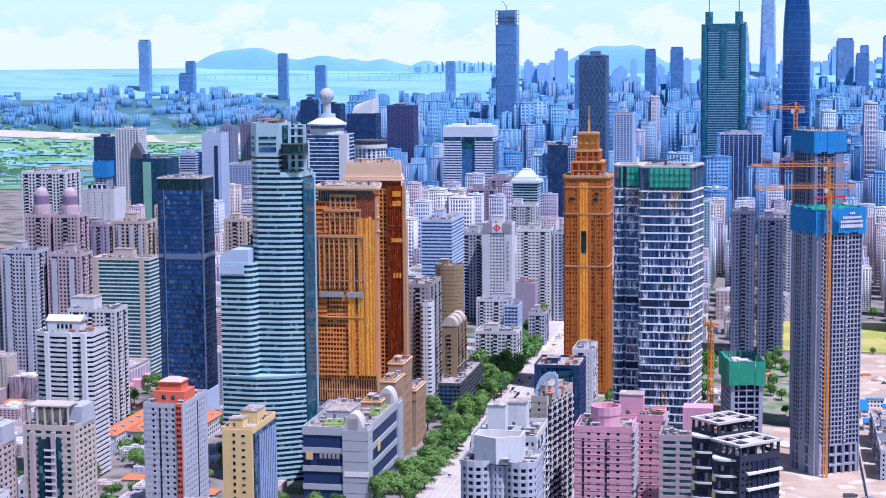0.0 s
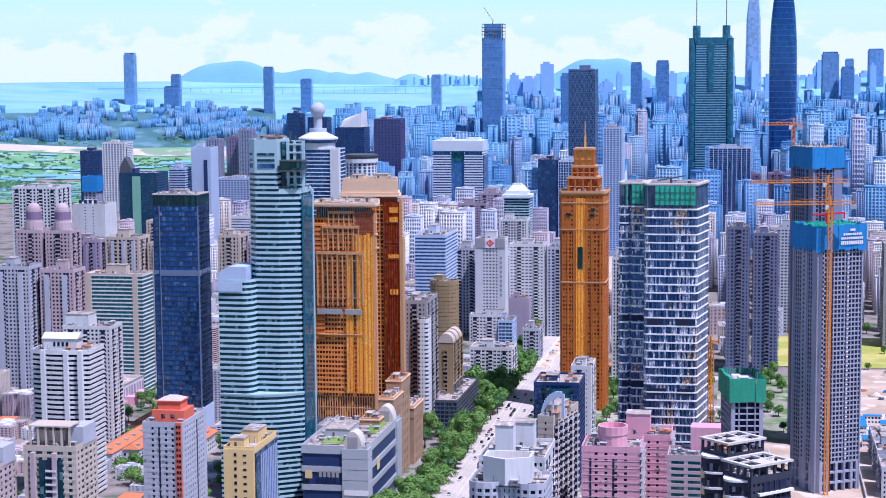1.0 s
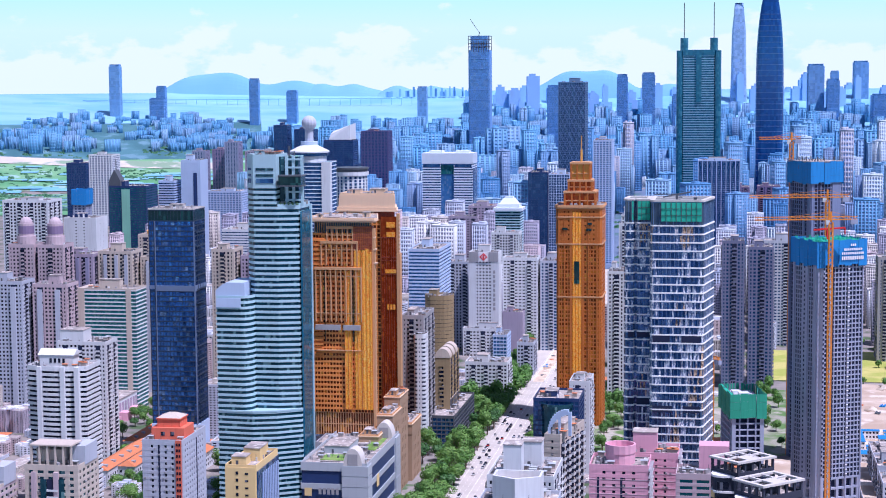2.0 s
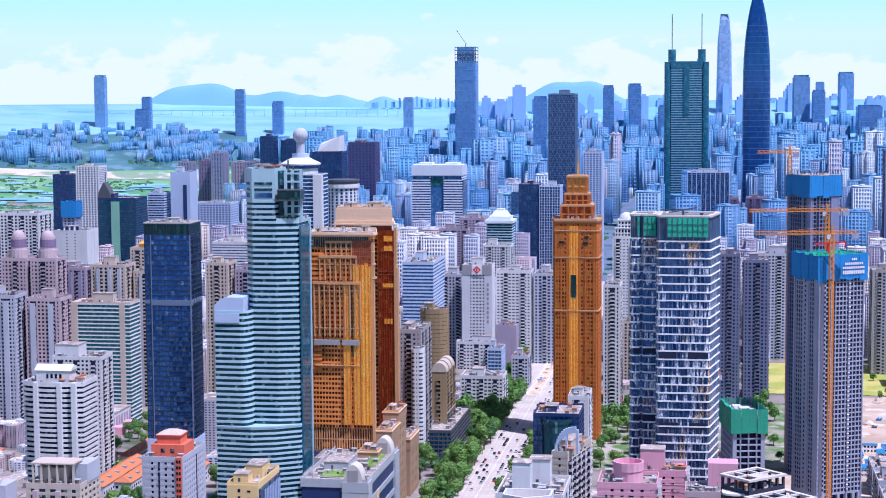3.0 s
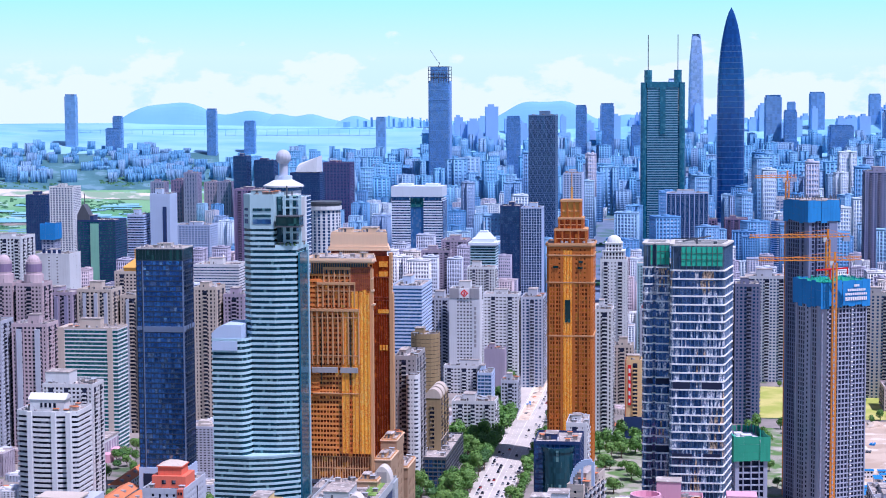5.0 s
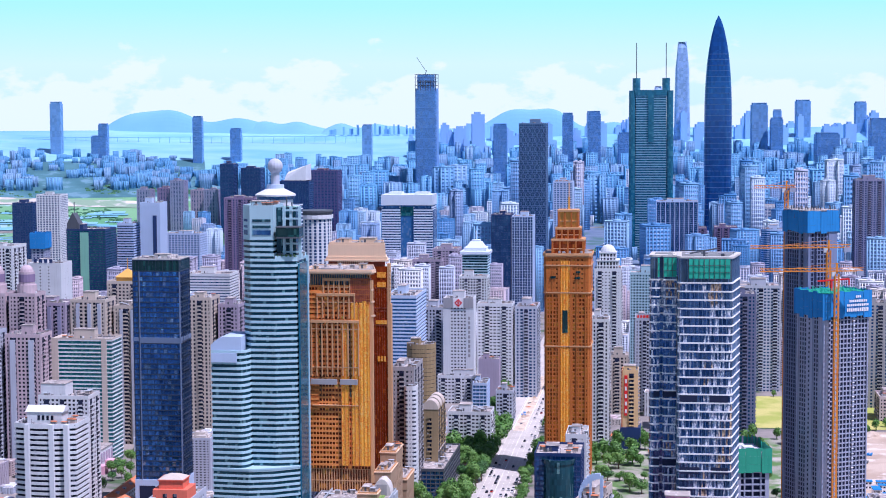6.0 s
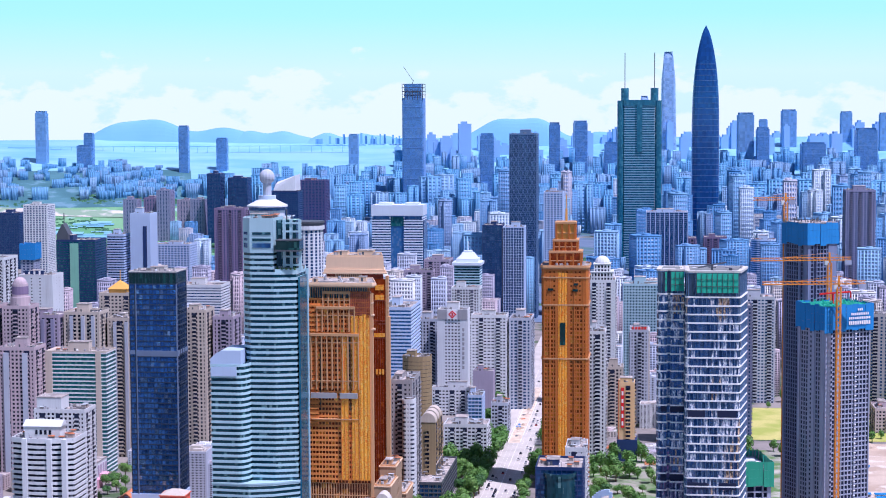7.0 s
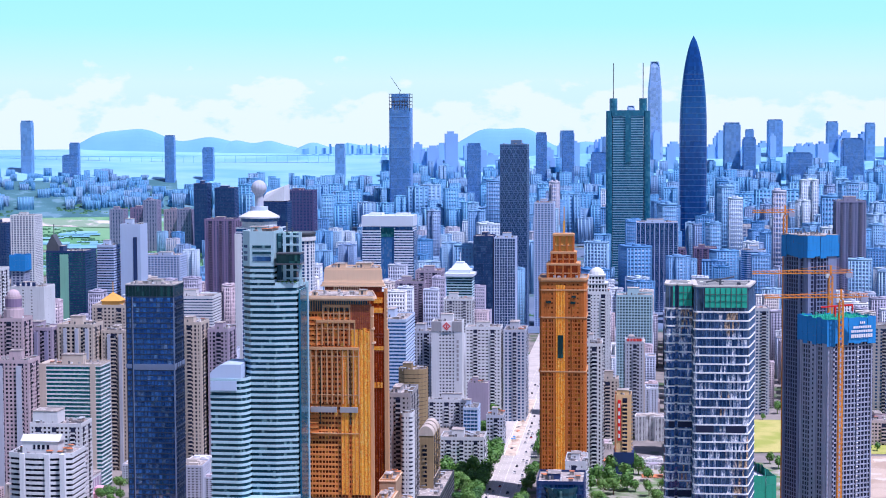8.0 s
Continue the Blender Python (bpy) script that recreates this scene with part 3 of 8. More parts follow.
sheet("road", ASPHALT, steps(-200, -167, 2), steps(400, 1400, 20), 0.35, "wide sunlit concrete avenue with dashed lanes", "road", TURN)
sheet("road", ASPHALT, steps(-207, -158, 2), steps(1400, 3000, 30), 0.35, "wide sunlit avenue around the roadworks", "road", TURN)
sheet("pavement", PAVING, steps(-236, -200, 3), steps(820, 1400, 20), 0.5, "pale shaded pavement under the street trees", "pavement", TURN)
sheet("side_road", ASPHALT, steps(-420, -214, 6), steps(1010, 1022, 1), 0.3, "pale side street between the blocks", "road", TURN)
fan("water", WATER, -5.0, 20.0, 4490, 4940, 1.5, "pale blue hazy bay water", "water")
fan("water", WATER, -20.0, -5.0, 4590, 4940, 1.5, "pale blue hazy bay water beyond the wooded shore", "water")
sheet("city_ground", CITYFLOOR, steps(-260, 1500, 44), steps(2250, 4480, 60), 0.6, "streets of the far city, haze painted in as blue-grey", "ground")
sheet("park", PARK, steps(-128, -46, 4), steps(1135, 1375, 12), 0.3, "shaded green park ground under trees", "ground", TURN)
sheet("wetland", FIELD, steps(-1500, -250, 50), steps(3250, 4250, 60), 1.0, "green wetland with fields and fish ponds", "field")
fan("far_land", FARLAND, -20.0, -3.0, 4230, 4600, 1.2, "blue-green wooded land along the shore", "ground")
sheet("sandbank", SAND, steps(-1300, -420, 40), steps(4100, 4160, 6), 2.2, "white reclaimed sand strip", "sand")
sheet("building_site", EARTH, steps(52, 260, 6), steps(930, 1430, 12), 0.3, "bare sunlit earth of a building site", "ground", TURN)
sheet("site_apron", EARTH, steps(-42, 52, 4), steps(925, 1140, 8), 0.28, "dusty trodden earth round the unfinished towers", "ground", TURN)
sheet("verge", PARK, steps(-40, 52, 4), steps(1150, 1395, 10), 0.26, "green verge with trees beside the site", "ground", TURN)
sheet("grass_field", GRASS, steps(5, 190, 6), steps(1440, 1600, 6), 0.35, "yellow-green grass field", "field", TURN)
sheet("roadworks", WORKSAND, steps(-189, -179.5, 2), steps(1406, 1700, 8), 0.5, "pale sandy roadworks island in the avenue", "ground", TURN)

# ---- tall buildings near the avenue ----
def res(label, v, u, w, d, h, wall, seed=0, **kw):
    """A block of flats with small windows."""
    kw.setdefault("storey", 2.65)
    kw.setdefault("band", 1.25)
    kw.setdefault("bay", 2.7)
    kw.setdefault("pier", 1.15)
    kw.setdefault("units", 20)
    return tower("apartment_block", label, "building", v, u, w, d, h, wall, kw.pop("glaz", G_DARK), seed=seed, **kw)


def teal_tower():
    r = thing("office_tower", spot(-298, 951), "pale teal glass office tower with banded facade and curved low wing", "building")
    # lower front, wing and tower in one plane
    foot = [(-16, -8), (5, -10), (18, -6), (31, 2.5), (31, 26), (-12, 26)]
    facade(r, foot, 0, 62, TEALW, G_TEAL, storey=3.0, band=1.3, bay=99, pier=0)
    part("ledge", Mb().prism(inset(foot, -0.2), 61.6, 62.5).mesh("ledge", TEALW), r)
    # the tower: chamfered corner, main front, angled front, dark flank
    body = [(0, 5), (5, -0.5), (18.4, -0.5), (30.3, 3), (31, 26), (0, 26)]
    facade(r, body, 62.5, 178, TEALW, G_TEAL, storey=3.12, band=1.45, bay=99, pier=0)
    up = [(0, 5), (5, -0.5), (18.4, -0.5), (18.6, 24), (0, 24)]
    facade(r, up, 178, 190, TEALW, G_TEAL, storey=3.12, band=1.6, bay=99, pier=0)
    part("top_block", Mb().prism(up, 190, 206.4).mesh("top_block", TEALW), r, "plain pale panelled top storeys")
    for i, (z, h) in enumerate(((191.2, 2.6), (195.0, 1.4), (198.4, 1.4))):
        slab_part(r, "top_window", G_NAVY if i == 0 else G_TEAL, "dark ribbon window", (6.6, 16.8, -0.75, -0.45, z, z + h))
        part("top_window", Mb().prism([(0.7, 3.95), (3.2, 1.2), (3.5, 1.5), (1.0, 4.2)], z, z + h).mesh("top_window", G_NAVY), r)
    rooftop(r, up, 206.6, TEALW, 3, rooms=[(3, 10, 9, 8, 2.5)], units=10, parapet=0.9)
    low = [(18.8, -0.2), (30.3, 3), (31, 26), (18.8, 26)]
    rooftop(r, low, 178.4, TEALW, 4, rooms=[], units=5)
    shrub = crown_mesh(77, 1.3, 90, 0.4, LEAF[0])
    for k in range(5):
        part("planter_shrub", shrub, r, "dark shrub on the terrace", at=Matrix.Translation((20.5 + k * 2.2, 1.6 + k * 0.55, 179.4)))
    # glazed core beside the top, with white columns and a black lounge box
    part("glazed_core", Mb().prism([(18.6, 6), (29, 9), (29, 22), (18.6, 22)], 178, 206).mesh("glazed_core", G_TEAL), r, "teal glazed lift core")
    for x, y in ((22.4, 4.4), (26.0, 5.6), (30.6, 7.4)):
        part("core_column", Mb().box(x, x + 1.5, y, y + 1.2, 178, 206.5).mesh("core_column", TEALW), r, "pale column")
    for k in range(6):
        part("core_beam", Mb().box(22, 31.8, 5.2, 6, 181 + k * 4.6, 182 + k * 4.6).mesh("core_beam", TEALW), r)
    slab_part(r, "corner_lounge", G_LOUNGE, "black-green glazed box at the corner", (20, 33, -1.8, 9, 190.2, 195.2))
    slab_part(r, "lounge_rim", STEEL, "", (19.8, 33.2, -2.0, 9.2, 195.2, 195.8), (19.8, 33.2, -2.0, 9.2, 189.4, 190.2))
    part("mast", Mb().beam((24, 8, 195), (24, 8, 212), 0.35).beam((27, 8, 195), (27, 8, 209), 0.3).beam((24, 8, 206), (27, 8, 206), 0.25).mesh("mast", STEEL), r)
    slab_part(r, "dark_flank", G_DIW, "dark blue side strip", (31.0, 32.0, 3.4, 24, 0, 175))
    slab_part(r, "flank_edge", TEALW, "pale edge of the dark side", (31.1, 32.4, 24, 26, 0, 178))
    # the low wing with its hollow inner curve
    bend = [(-1 + 6 * math.sin(a * math.pi / 10), -8.5 + 9.5 * (1 - math.cos(a * math.pi / 10))) for a in range(6)]
    wing = [(-16, -8)] + bend + [(5, 20), (-14, 20)]
    facade(r, wing, 62.5, 128, TEALW, G_TEAL, storey=3.12, band=1.45, bay=99, pier=0)
    b = Mb()
    arc = [(-16 + 17 * i / 10, 128 + 7.5 * math.sin(math.pi / 2 * min(1, i / 6 + 0.25))) for i in range(11)]
    vs = [(x, y, z) for y in (-8, 16) for x, z in arc] + [(-16, -8, 127), (1, -8, 127), (-16, 16, 127), (1, 16, 127)]
    fs = [(i, i + 1, 12 + i, 11 + i) for i in range(10)] + [tuple(range(11)) + (23, 22), tuple(range(11, 22)) + (25, 24), (0, 11, 24, 22), (10, 21, 25, 23)]
    b.add(vs, fs)
    part("curved_roof", b.mesh("curved_roof", BLUEW), r, "shiny curved metal roof")
    part("roof_gable", Mb().box(-15.6, -1.2, -9.1, -8.7, 121.4, 126.6).mesh("roof_gable", BLUEW), r, "plain pale panel under the roof")


def orange_tower():
    r = thing("hotel_tower", spot(-269, 988), "golden mirror-glass hotel tower with tan stone frames", "building")
    p = [(-1.5, 3), (0.5, 0.3), (36, 0), (37.2, 1.6), (31, 31), (0, 32)]
    facade(r, p, 54, 160, COPPER, G_BRONZE, storey=2.8, band=1.25, bay=1.9, pier=0.42, proud=0.4)
    facade(r, inset(p, 0.8), 40, 54, TAN, G_BRONZE, storey=8, band=0.5, bay=1.5, pier=0.6, proud=0.4)
    # ribbon storeys on the upper part, proud of the grid
    for k in range(26):
        z = 88 + k * 2.8
        if z < 158:
            slab_part(r, "stone_ribbon", COPPER, "copper-coloured ribbon ledge", (-1.2, 9.2 if z > 140 else 6.0, -0.45, 0.5, z, z + 1.25))
    # three stone frames, each lower and wider than the last
    for i, (x0, x1, zt, zb) in enumerate(((9.3, 24.7, 164.0, 155.5), (5.8, 27.4, 155.4, 141), (2.3, 29.7, 140.0, 108))):
        y0 = -0.7 - 0.45 * i
        part("frame_lintel", Mb().box(x0 - 0.4, x1 + 0.4, y0 - 0.2, 0.7, zt - 1.5, zt).mesh("frame_lintel", TAN), r, "tan stone lintel")
        n = round((x1 - x0) / 2.9)
        leg = Mb().box(-0.3, 0.3, y0, 0.7, zb, zt - 1.5).mesh("frame_leg", TAN)
        for k in range(n + 1):
            part("frame_leg", leg, r, at=Matrix.Translation((x0 + (x1 - x0) * k / n, 0, 0)))
        sill = Mb().box(x0 + 0.3, x1 - 0.3, y0 + 0.3, 0.7, 0, 0.5).mesh("frame_rail", TAN)
        for k in range(1 if i < 2 else 3):
            part("frame_rail", sill, r, at=Matrix.Translation((0, 0, zt - 5.4 - k * 22)))
    for x in (7.4, 24.4):
        slab_part(r, "dark_slot", G_LOUNGE, "dark glass slot", (x, x + 0.35, -0.75, 0.6, 96, 138))
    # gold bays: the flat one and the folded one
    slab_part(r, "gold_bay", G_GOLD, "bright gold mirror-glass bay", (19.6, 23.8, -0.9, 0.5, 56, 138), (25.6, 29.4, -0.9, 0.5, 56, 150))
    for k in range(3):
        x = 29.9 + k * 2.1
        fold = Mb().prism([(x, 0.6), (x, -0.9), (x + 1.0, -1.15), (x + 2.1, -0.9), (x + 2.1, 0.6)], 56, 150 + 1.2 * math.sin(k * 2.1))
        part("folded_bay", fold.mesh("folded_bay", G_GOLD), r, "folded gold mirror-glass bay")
    mull = Mb().box(-0.07, 0.07, -1.2, -0.6, 56, 149).mesh("bay_mullion", COPPER)
    for x in (19.6, 21.7, 23.8, 27.5, 29.7, 36.2):
        part("bay_mullion", mull, r, at=Matrix.Translation((x, 0, 0)))
    slab_part(r, "rust_panel", G_PANEL, "rust-red panelled wall below the roof", (25.0, 36.4, -0.5, 4, 150.5, 160))
    seam = Mb()
    for k in range(9):
        seam.box(25.6 + k * 1.25, 25.75 + k * 1.25, -0.58, -0.4, 150.5, 164)
    for k in range(5):
        seam.box(25, 36.4, -0.58, -0.4, 152 + k * 2.8, 152.2 + k * 2.8)
    tagged(part("panel_seams", seam.mesh("panel_seams", BROWN), r), kind="stuff")
    slab_part(r, "rust_panel", G_PANEL, "rust-red panelled wall below the roof", (25.0, 36.4, -0.5, 4, 160.02, 164))
    # stone side wall with stepped shoulders
    slab_part(r, "side_wall", TAN, "tan stone side wall", (36.2, 37.8, -0.4, 3, 46, 163))
    for x, z in ((39.4, 143), (38.9, 151), (38.4, 158)):
        slab_part(r, "shoulder", HOTELTOP, "pale stone shoulder", (37.0, x - 0.4, -0.6, 2.4, z - 0.9, z))
    slab_part(r, "vent_band", GREY, "grey louvre band", (2, 17, -1.95, -0.4, 103, 106), (18.8, 29, -1.95, -0.4, 103, 106))
    # loggia under the flat roof
    part("loggia", Mb().prism(inset(p, 2.2), 160, 166.6).mesh("loggia", G_DIW), r, "dark recessed loggia")
    fins = Mb()
    for k in range(26):
        fins.box(1.6 + k * 1.36, 1.95 + k * 1.36, 1.2, 2.2, 160, 166.6)
    tagged(part("fin_screen", fins.mesh("fin_screen", TAN), r), kind="stuff")
    top = [(-3.0, 0), (0, -2.4), (38, -2.4), (40, 0), (33, 33), (-2, 34)]
    part("roof_slab", Mb().prism(inset(top, 1.0), 166.4, 167.4).prism(top, 167.4, 168.4).mesh("roof_slab", HOTELTOP), r, "wide pale flat roof slab")
    rooftop(r, inset(top, 0.3), 168.5, HOTELTOP, 8, rooms=[(28, 12, 4, 5, 2.6), (2, 6, 3, 3, 1.8)], units=3, parapet=0.7)
    # the second slab, a little behind
    s = thing("hotel_tower", spot(-282, 1110), "tan and rust-red mirror-glass hotel slab with stepped cream roof", "building")
    q = [(0, 0), (39, 0), (34, 26), (0, 26)]
    facade(s, q, 0, 158, COPPER, G_BRONZE, storey=2.8, band=0.8, bay=2.6, pier=0.85)
    slab_part(s, "rust_flank", G_RUST, "deep rust mirror-glass front", (29, 39.6, -1.6, 0.4, 6, 160))
    ribs = Mb()
    for k in range(7):
        ribs.box(29.4 + k * 1.6, 29.62 + k * 1.6, -1.9, -1.5, 6, 146)
    for z in (146, 133, 131, 122):
        ribs.box(29, 39.6, -2.0, -1.5, z, z + 0.7)
    tagged(part("glass_ribs", ribs.mesh("glass_ribs", G_PANEL), s), kind="stuff")
    for x0, x1, z0, z1 in ((33, 38.6, 146.8, 150), (33, 38.6, 153, 156.5), (32, 39.2, 123, 125.5)):
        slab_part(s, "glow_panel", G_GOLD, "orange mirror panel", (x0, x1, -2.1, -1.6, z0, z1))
    slab_part(s, "flank_pier", TAN, "tall tan stone pier", (39.6, 42.0, -2.4, 3, 4, 136))
    slab_part(s, "flank_pier", TAN, "tall tan stone pier", (39.6, 41.2, -2.0, 3, 136, 162))
    for k in range(9):
        slab_part(s, "pier_notch", HOTELTOP, "", (41.1, 41.8, -2.2, -1.2, 137 + k * 2.6, 138.2 + k * 2.6))
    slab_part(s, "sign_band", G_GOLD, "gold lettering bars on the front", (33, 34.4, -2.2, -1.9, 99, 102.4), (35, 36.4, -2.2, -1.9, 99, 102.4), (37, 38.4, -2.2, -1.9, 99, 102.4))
    part("colonnade", Mb().prism(inset(q, 1), 158, 163.2).mesh("colonnade", G_PANEL), s)
    col = Mb()
    for k in range(13):
        col.box(7 + k * 1.35, 7.6 + k * 1.35, 0.1, 1.1, 158, 163.2)
    tagged(part("colonnade_front", col.mesh("colonnade_front", HOTELTOP), s), kind="stuff")
    part("shelf", Mb().prism(inset(q, -1.2), 163.2, 164.2).prism(inset(q, -0.4), 164.2, 166).mesh("shelf", HOTELTOP), s, "pale stone shelf")
    part("attic", Mb().prism(inset(q, 0.5), 166, 174, top=inset(q, 0.9)).mesh("attic", HOTELTOP), s, "plain cream attic block")
    rooftop(s, inset(q, 1.3), 174.4, HOTELTOP, 9, rooms=[(6, 10, 7, 8, 2.4), (20, 8, 10, 10, 3)], units=6, parapet=0.8)
    # stepped podium along the avenue
    pd = thing("podium", spot(-262, 962), "tan stone hotel podium stepping down to the avenue", "building")
    facade(pd, rect(34, 26), 0, 40, GREY, G_DARK, storey=8, band=4.2, bay=6, pier=1.2)
    rooftop(pd, rect(34, 26), 40, GREY, 11, rooms=[], units=8)
    for x, y, w2, d2, h2 in ((25, 5, 11, 20, 44), (31, 27, 9, 26, 52), (30, 54, 9, 26, 58), (31, 82, 10, 30, 36)):
        facade(pd, rect(w2, d2, x, y), 0, h2 - 6, PODIUM, G_LOUNGE, storey=5.5, band=2.6, bay=5.2, pier=3.6)
        slab_part(pd, "stone_cap", PODIUM, "plain tan stone cap", (x - 0.3, x + w2 + 0.3, y - 0.3, y + d2 + 0.3, h2 - 6, h2))
        slab_part(pd, "cornice", HOTELTOP, "", (x - 0.7, x + w2 + 0.7, y - 0.7, y + d2 + 0.7, h2, h2 + 0.6))
        rooftop(pd, rect(w2, d2, x, y), h2 + 0.9, TAN, 12 + x, rooms=[(x + 2, y + 4, 4, 8, 2.4)], units=3, parapet=0.6)


def slim_tower():
    r = thing("hotel_tower", spot(-151, 1232), "slim stepped gold tower with a spire and bronze glass", "building")
    p = [(1.5, 0), (31, 0), (32.5, 1.5), (32.5, 31), (31, 32.5), (1.5, 32.5), (0, 31), (0, 1.5)]
    facade(r, p, 0, 131, BROWN, G_AMBER, storey=2.9, band=1.0, bay=2.35, pier=0.75, proud=0.5)
    facade(r, inset(p, -0.25), 131, 157, BROWN, G_AMBER, storey=3.3, band=1.9, bay=2.9, pier=1.7, proud=0.5)
    for z in (131, 150.2, 93):
        part("string_course", Mb().ring(inset(p, -0.7), inset(p, 0.4), z, z + 0.9).mesh("string_course", TAN), r)
    # flat copper piers that frame the middle strip
    for x0, x1 in ((5.4, 6.2), (9.6, 11.2), (18.0, 19.6), (22.6, 23.4), (28.6, 29.6)):
        slab_part(r, "tall_pier", BROWN, "tall copper-brown pier", (x0, x1, -0.55, 0.6, 0, 150))
    front = [(11.4 + 0.54 * k, -0.25 - (0.3 if k % 2 else 0)) for k in range(13)]
    strip = Mb().prism(front + [(17.88, 0.8), (11.4, 0.8)], 8, 154)
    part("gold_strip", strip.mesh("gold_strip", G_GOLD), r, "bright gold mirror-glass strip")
    # the dark patch reflected in the strip is put in as a sheet
    slab_part(r, "dark_pane", G_LOUNGE, "dark green sheet standing in for a reflection in the strip", (12.8, 16.6, -0.62, -0.2, 103, 119))
    for x0, x1, z in ((4.4, 8.2, 141.5), (21.6, 25.2, 141.0), (22.4, 25.4, 145.2)):
        slab_part(r, "dark_vent", G_LOUNGE, "dark vent opening", (x0, x1, -0.9, -0.2, z, z + 1.6))
    part("cornice", Mb().prism(inset(p, -0.4), 156.4, 157.4).prism(inset(p, -1.2), 157.4, 158.4).mesh("cornice", TAN), r)
    rooftop(r, inset(p, -0.9), 158.6, TAN, 2, rooms=[], units=12, parapet=0.7)
    for k, (i0, z0, z1, n) in enumerate(((5.0, 158, 168.6, 4), (7.6, 168.6, 176.6, 4), (9.2, 176.6, 189, 3))):
        b = inset(rect(32.5, 32.5), i0)
        w = 32.5 - 2 * i0
        part("tier_core", Mb().prism(inset(b, 0.9), z0, z1).mesh("tier_core", G_RUST if k < 2 else GOLDROOF), r, "rust glass tier" if k < 2 else "golden crown block")
        post = Mb().box(-0.55, 0.55, -0.3, 1.0, z0, z1 - 1.0).mesh("tier_post", BROWN)
        for side in range(4):
            for j in range(n + 1):
                a = min(max(w * j / n, 0.55), w - 0.55)
                m = Matrix.Translation((16.25, 16.25, 0)) @ Matrix.Rotation(side * math.pi / 2, 4, "Z") @ Matrix.Translation((-w / 2 + a, -w / 2, 0))
                part("tier_post", post, r, at=m)
        part("tier_beam", Mb().ring(inset(b, -0.5), inset(b, 1.2), z1 - 1.2, z1).ring(inset(b, -0.2), inset(b, 1.1), z0 + (z1 - z0) * 0.35, z0 + (z1 - z0) * 0.35 + 0.5).mesh("tier_beam", TAN), r)
        part("tier_roof", Mb().prism(inset(b, 0.3), z1 - 0.4, z1 + 0.3).mesh("tier_roof", TAN), r)
    part("spire", Mb().beam((16.5, 16.5, 189), (16.5, 16.5, 198), 0.7).beam((16.5, 16.5, 198), (16.5, 16.5, 208), 0.3).mesh("spire", GOLDROOF), r, "thin golden spire")


def glass_tower():
    r = thing("glass_tower", spot(-61, 765), "silver glass tower with white floor bands and netted crown", "building")
    def arc(cx, cy, rr, a0, a1, n=4):
        return [(cx + rr * math.cos(radians(a0 + (a1 - a0) * i / n)), cy + rr * math.sin(radians(a0 + (a1 - a0) * i / n))) for i in range(n + 1)]
    wide = [(0.6, 1.2), (1.8, 0)] + arc(22.4, 2.0, 2.0, -90, -12) + [(28.2, 24), (26, 27), (0.6, 27)]
    slim = arc(-9.4, 9.0, 2.0, 188, 270) + [(-6.7, 7.0), (-6.7, 9.5), (-5.5, 9.5), (-5.5, 7.0), (0.58, 7.0), (0.58, 26), (-10.4, 26)]
    for p, top in ((wide, 185.0), (slim, 185.6)):
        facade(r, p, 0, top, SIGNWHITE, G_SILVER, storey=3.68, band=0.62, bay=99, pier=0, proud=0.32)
        mull = Mb()
        q = inset(p, 0.14)
        for i in range(len(q)):
            a, b = Vector(q[i]), Vector(q[(i + 1) % len(q)])
            n = int((b - a).length / 1.6)
            for j in range(n):
                c = a + (b - a) * ((j + 0.5) / n)
                mull.box(c.x - 0.07, c.x + 0.07, c.y - 0.07, c.y + 0.07, 0, top - 1)
        tagged(part("mullion_screen", mull.mesh("mullion_screen", MULLION), r), kind="stuff")
        # glazed crown under a broad pale rim
        facade(r, inset(p, 0.3), top, 195.2, MULLION, G_CROWN, storey=10, band=0.5, bay=2.9, pier=0.25, proud=0.35)
        part("roof_deck", Mb().prism(inset(p, 1.4), 193.0, 194.4).mesh("roof_deck", ROOF), r)
        part("roof_rim", Mb().ring(inset(p, -0.1), inset(p, 2.0), 195.2, 196.0).mesh("roof_rim", PERGOLA), r, "broad pale roof rim")
    rnd = random.Random(9)
    for k in range(9):
        x, y = rnd.uniform(4, 22), rnd.uniform(5, 22)
        part("roof_unit", Mb().box(x, x + rnd.uniform(1, 3), y, y + rnd.uniform(1, 3), 194.3, 195.4 + rnd.random() * 1.4).mesh("roof_unit", rnd.choice((WHITE, GREY, STEEL))), r)
    part("roof_cross_wall", Mb().box(2.4, 25, 12, 12.8, 194.3, 196.2).box(-9, -0.5, 15, 15.8, 194.3, 196.4).mesh("roof_cross_wall", PERGOLA), r)
    # green netting stretched on tube scaffolding
    for x0, x1, y in ((5.4, 23.0, -0.12), (-7.9, -6.9, 6.9), (-5.3, 0.4, 6.9)):
        n = max(1, round((x1 - x0) / 2.2))
        for k in range(n):
            a, b = x0 + (x1 - x0) * k / n, x0 + (x1 - x0) * (k + 1) / n
            for j in range(3):
                part("safety_net", Mb().box(a + 0.1, b - 0.1, y - 0.05 * ((k + j) % 2) - 0.1, y, 186.6 + j * 2.8, 189.25 + j * 2.8).mesh("safety_net", NETGREEN), r, "bright green netting on the top storeys")
            part("scaffold_tube", Mb().beam((a, y - 0.3, 186.2), (a, y - 0.3, 195), 0.09).beam((a, y - 0.3, 189.4), (b, y - 0.3, 189.4), 0.07).beam((a, y - 0.3, 192.2), (b, y - 0.3, 192.2), 0.07).mesh("scaffold_tube", STEEL), r)
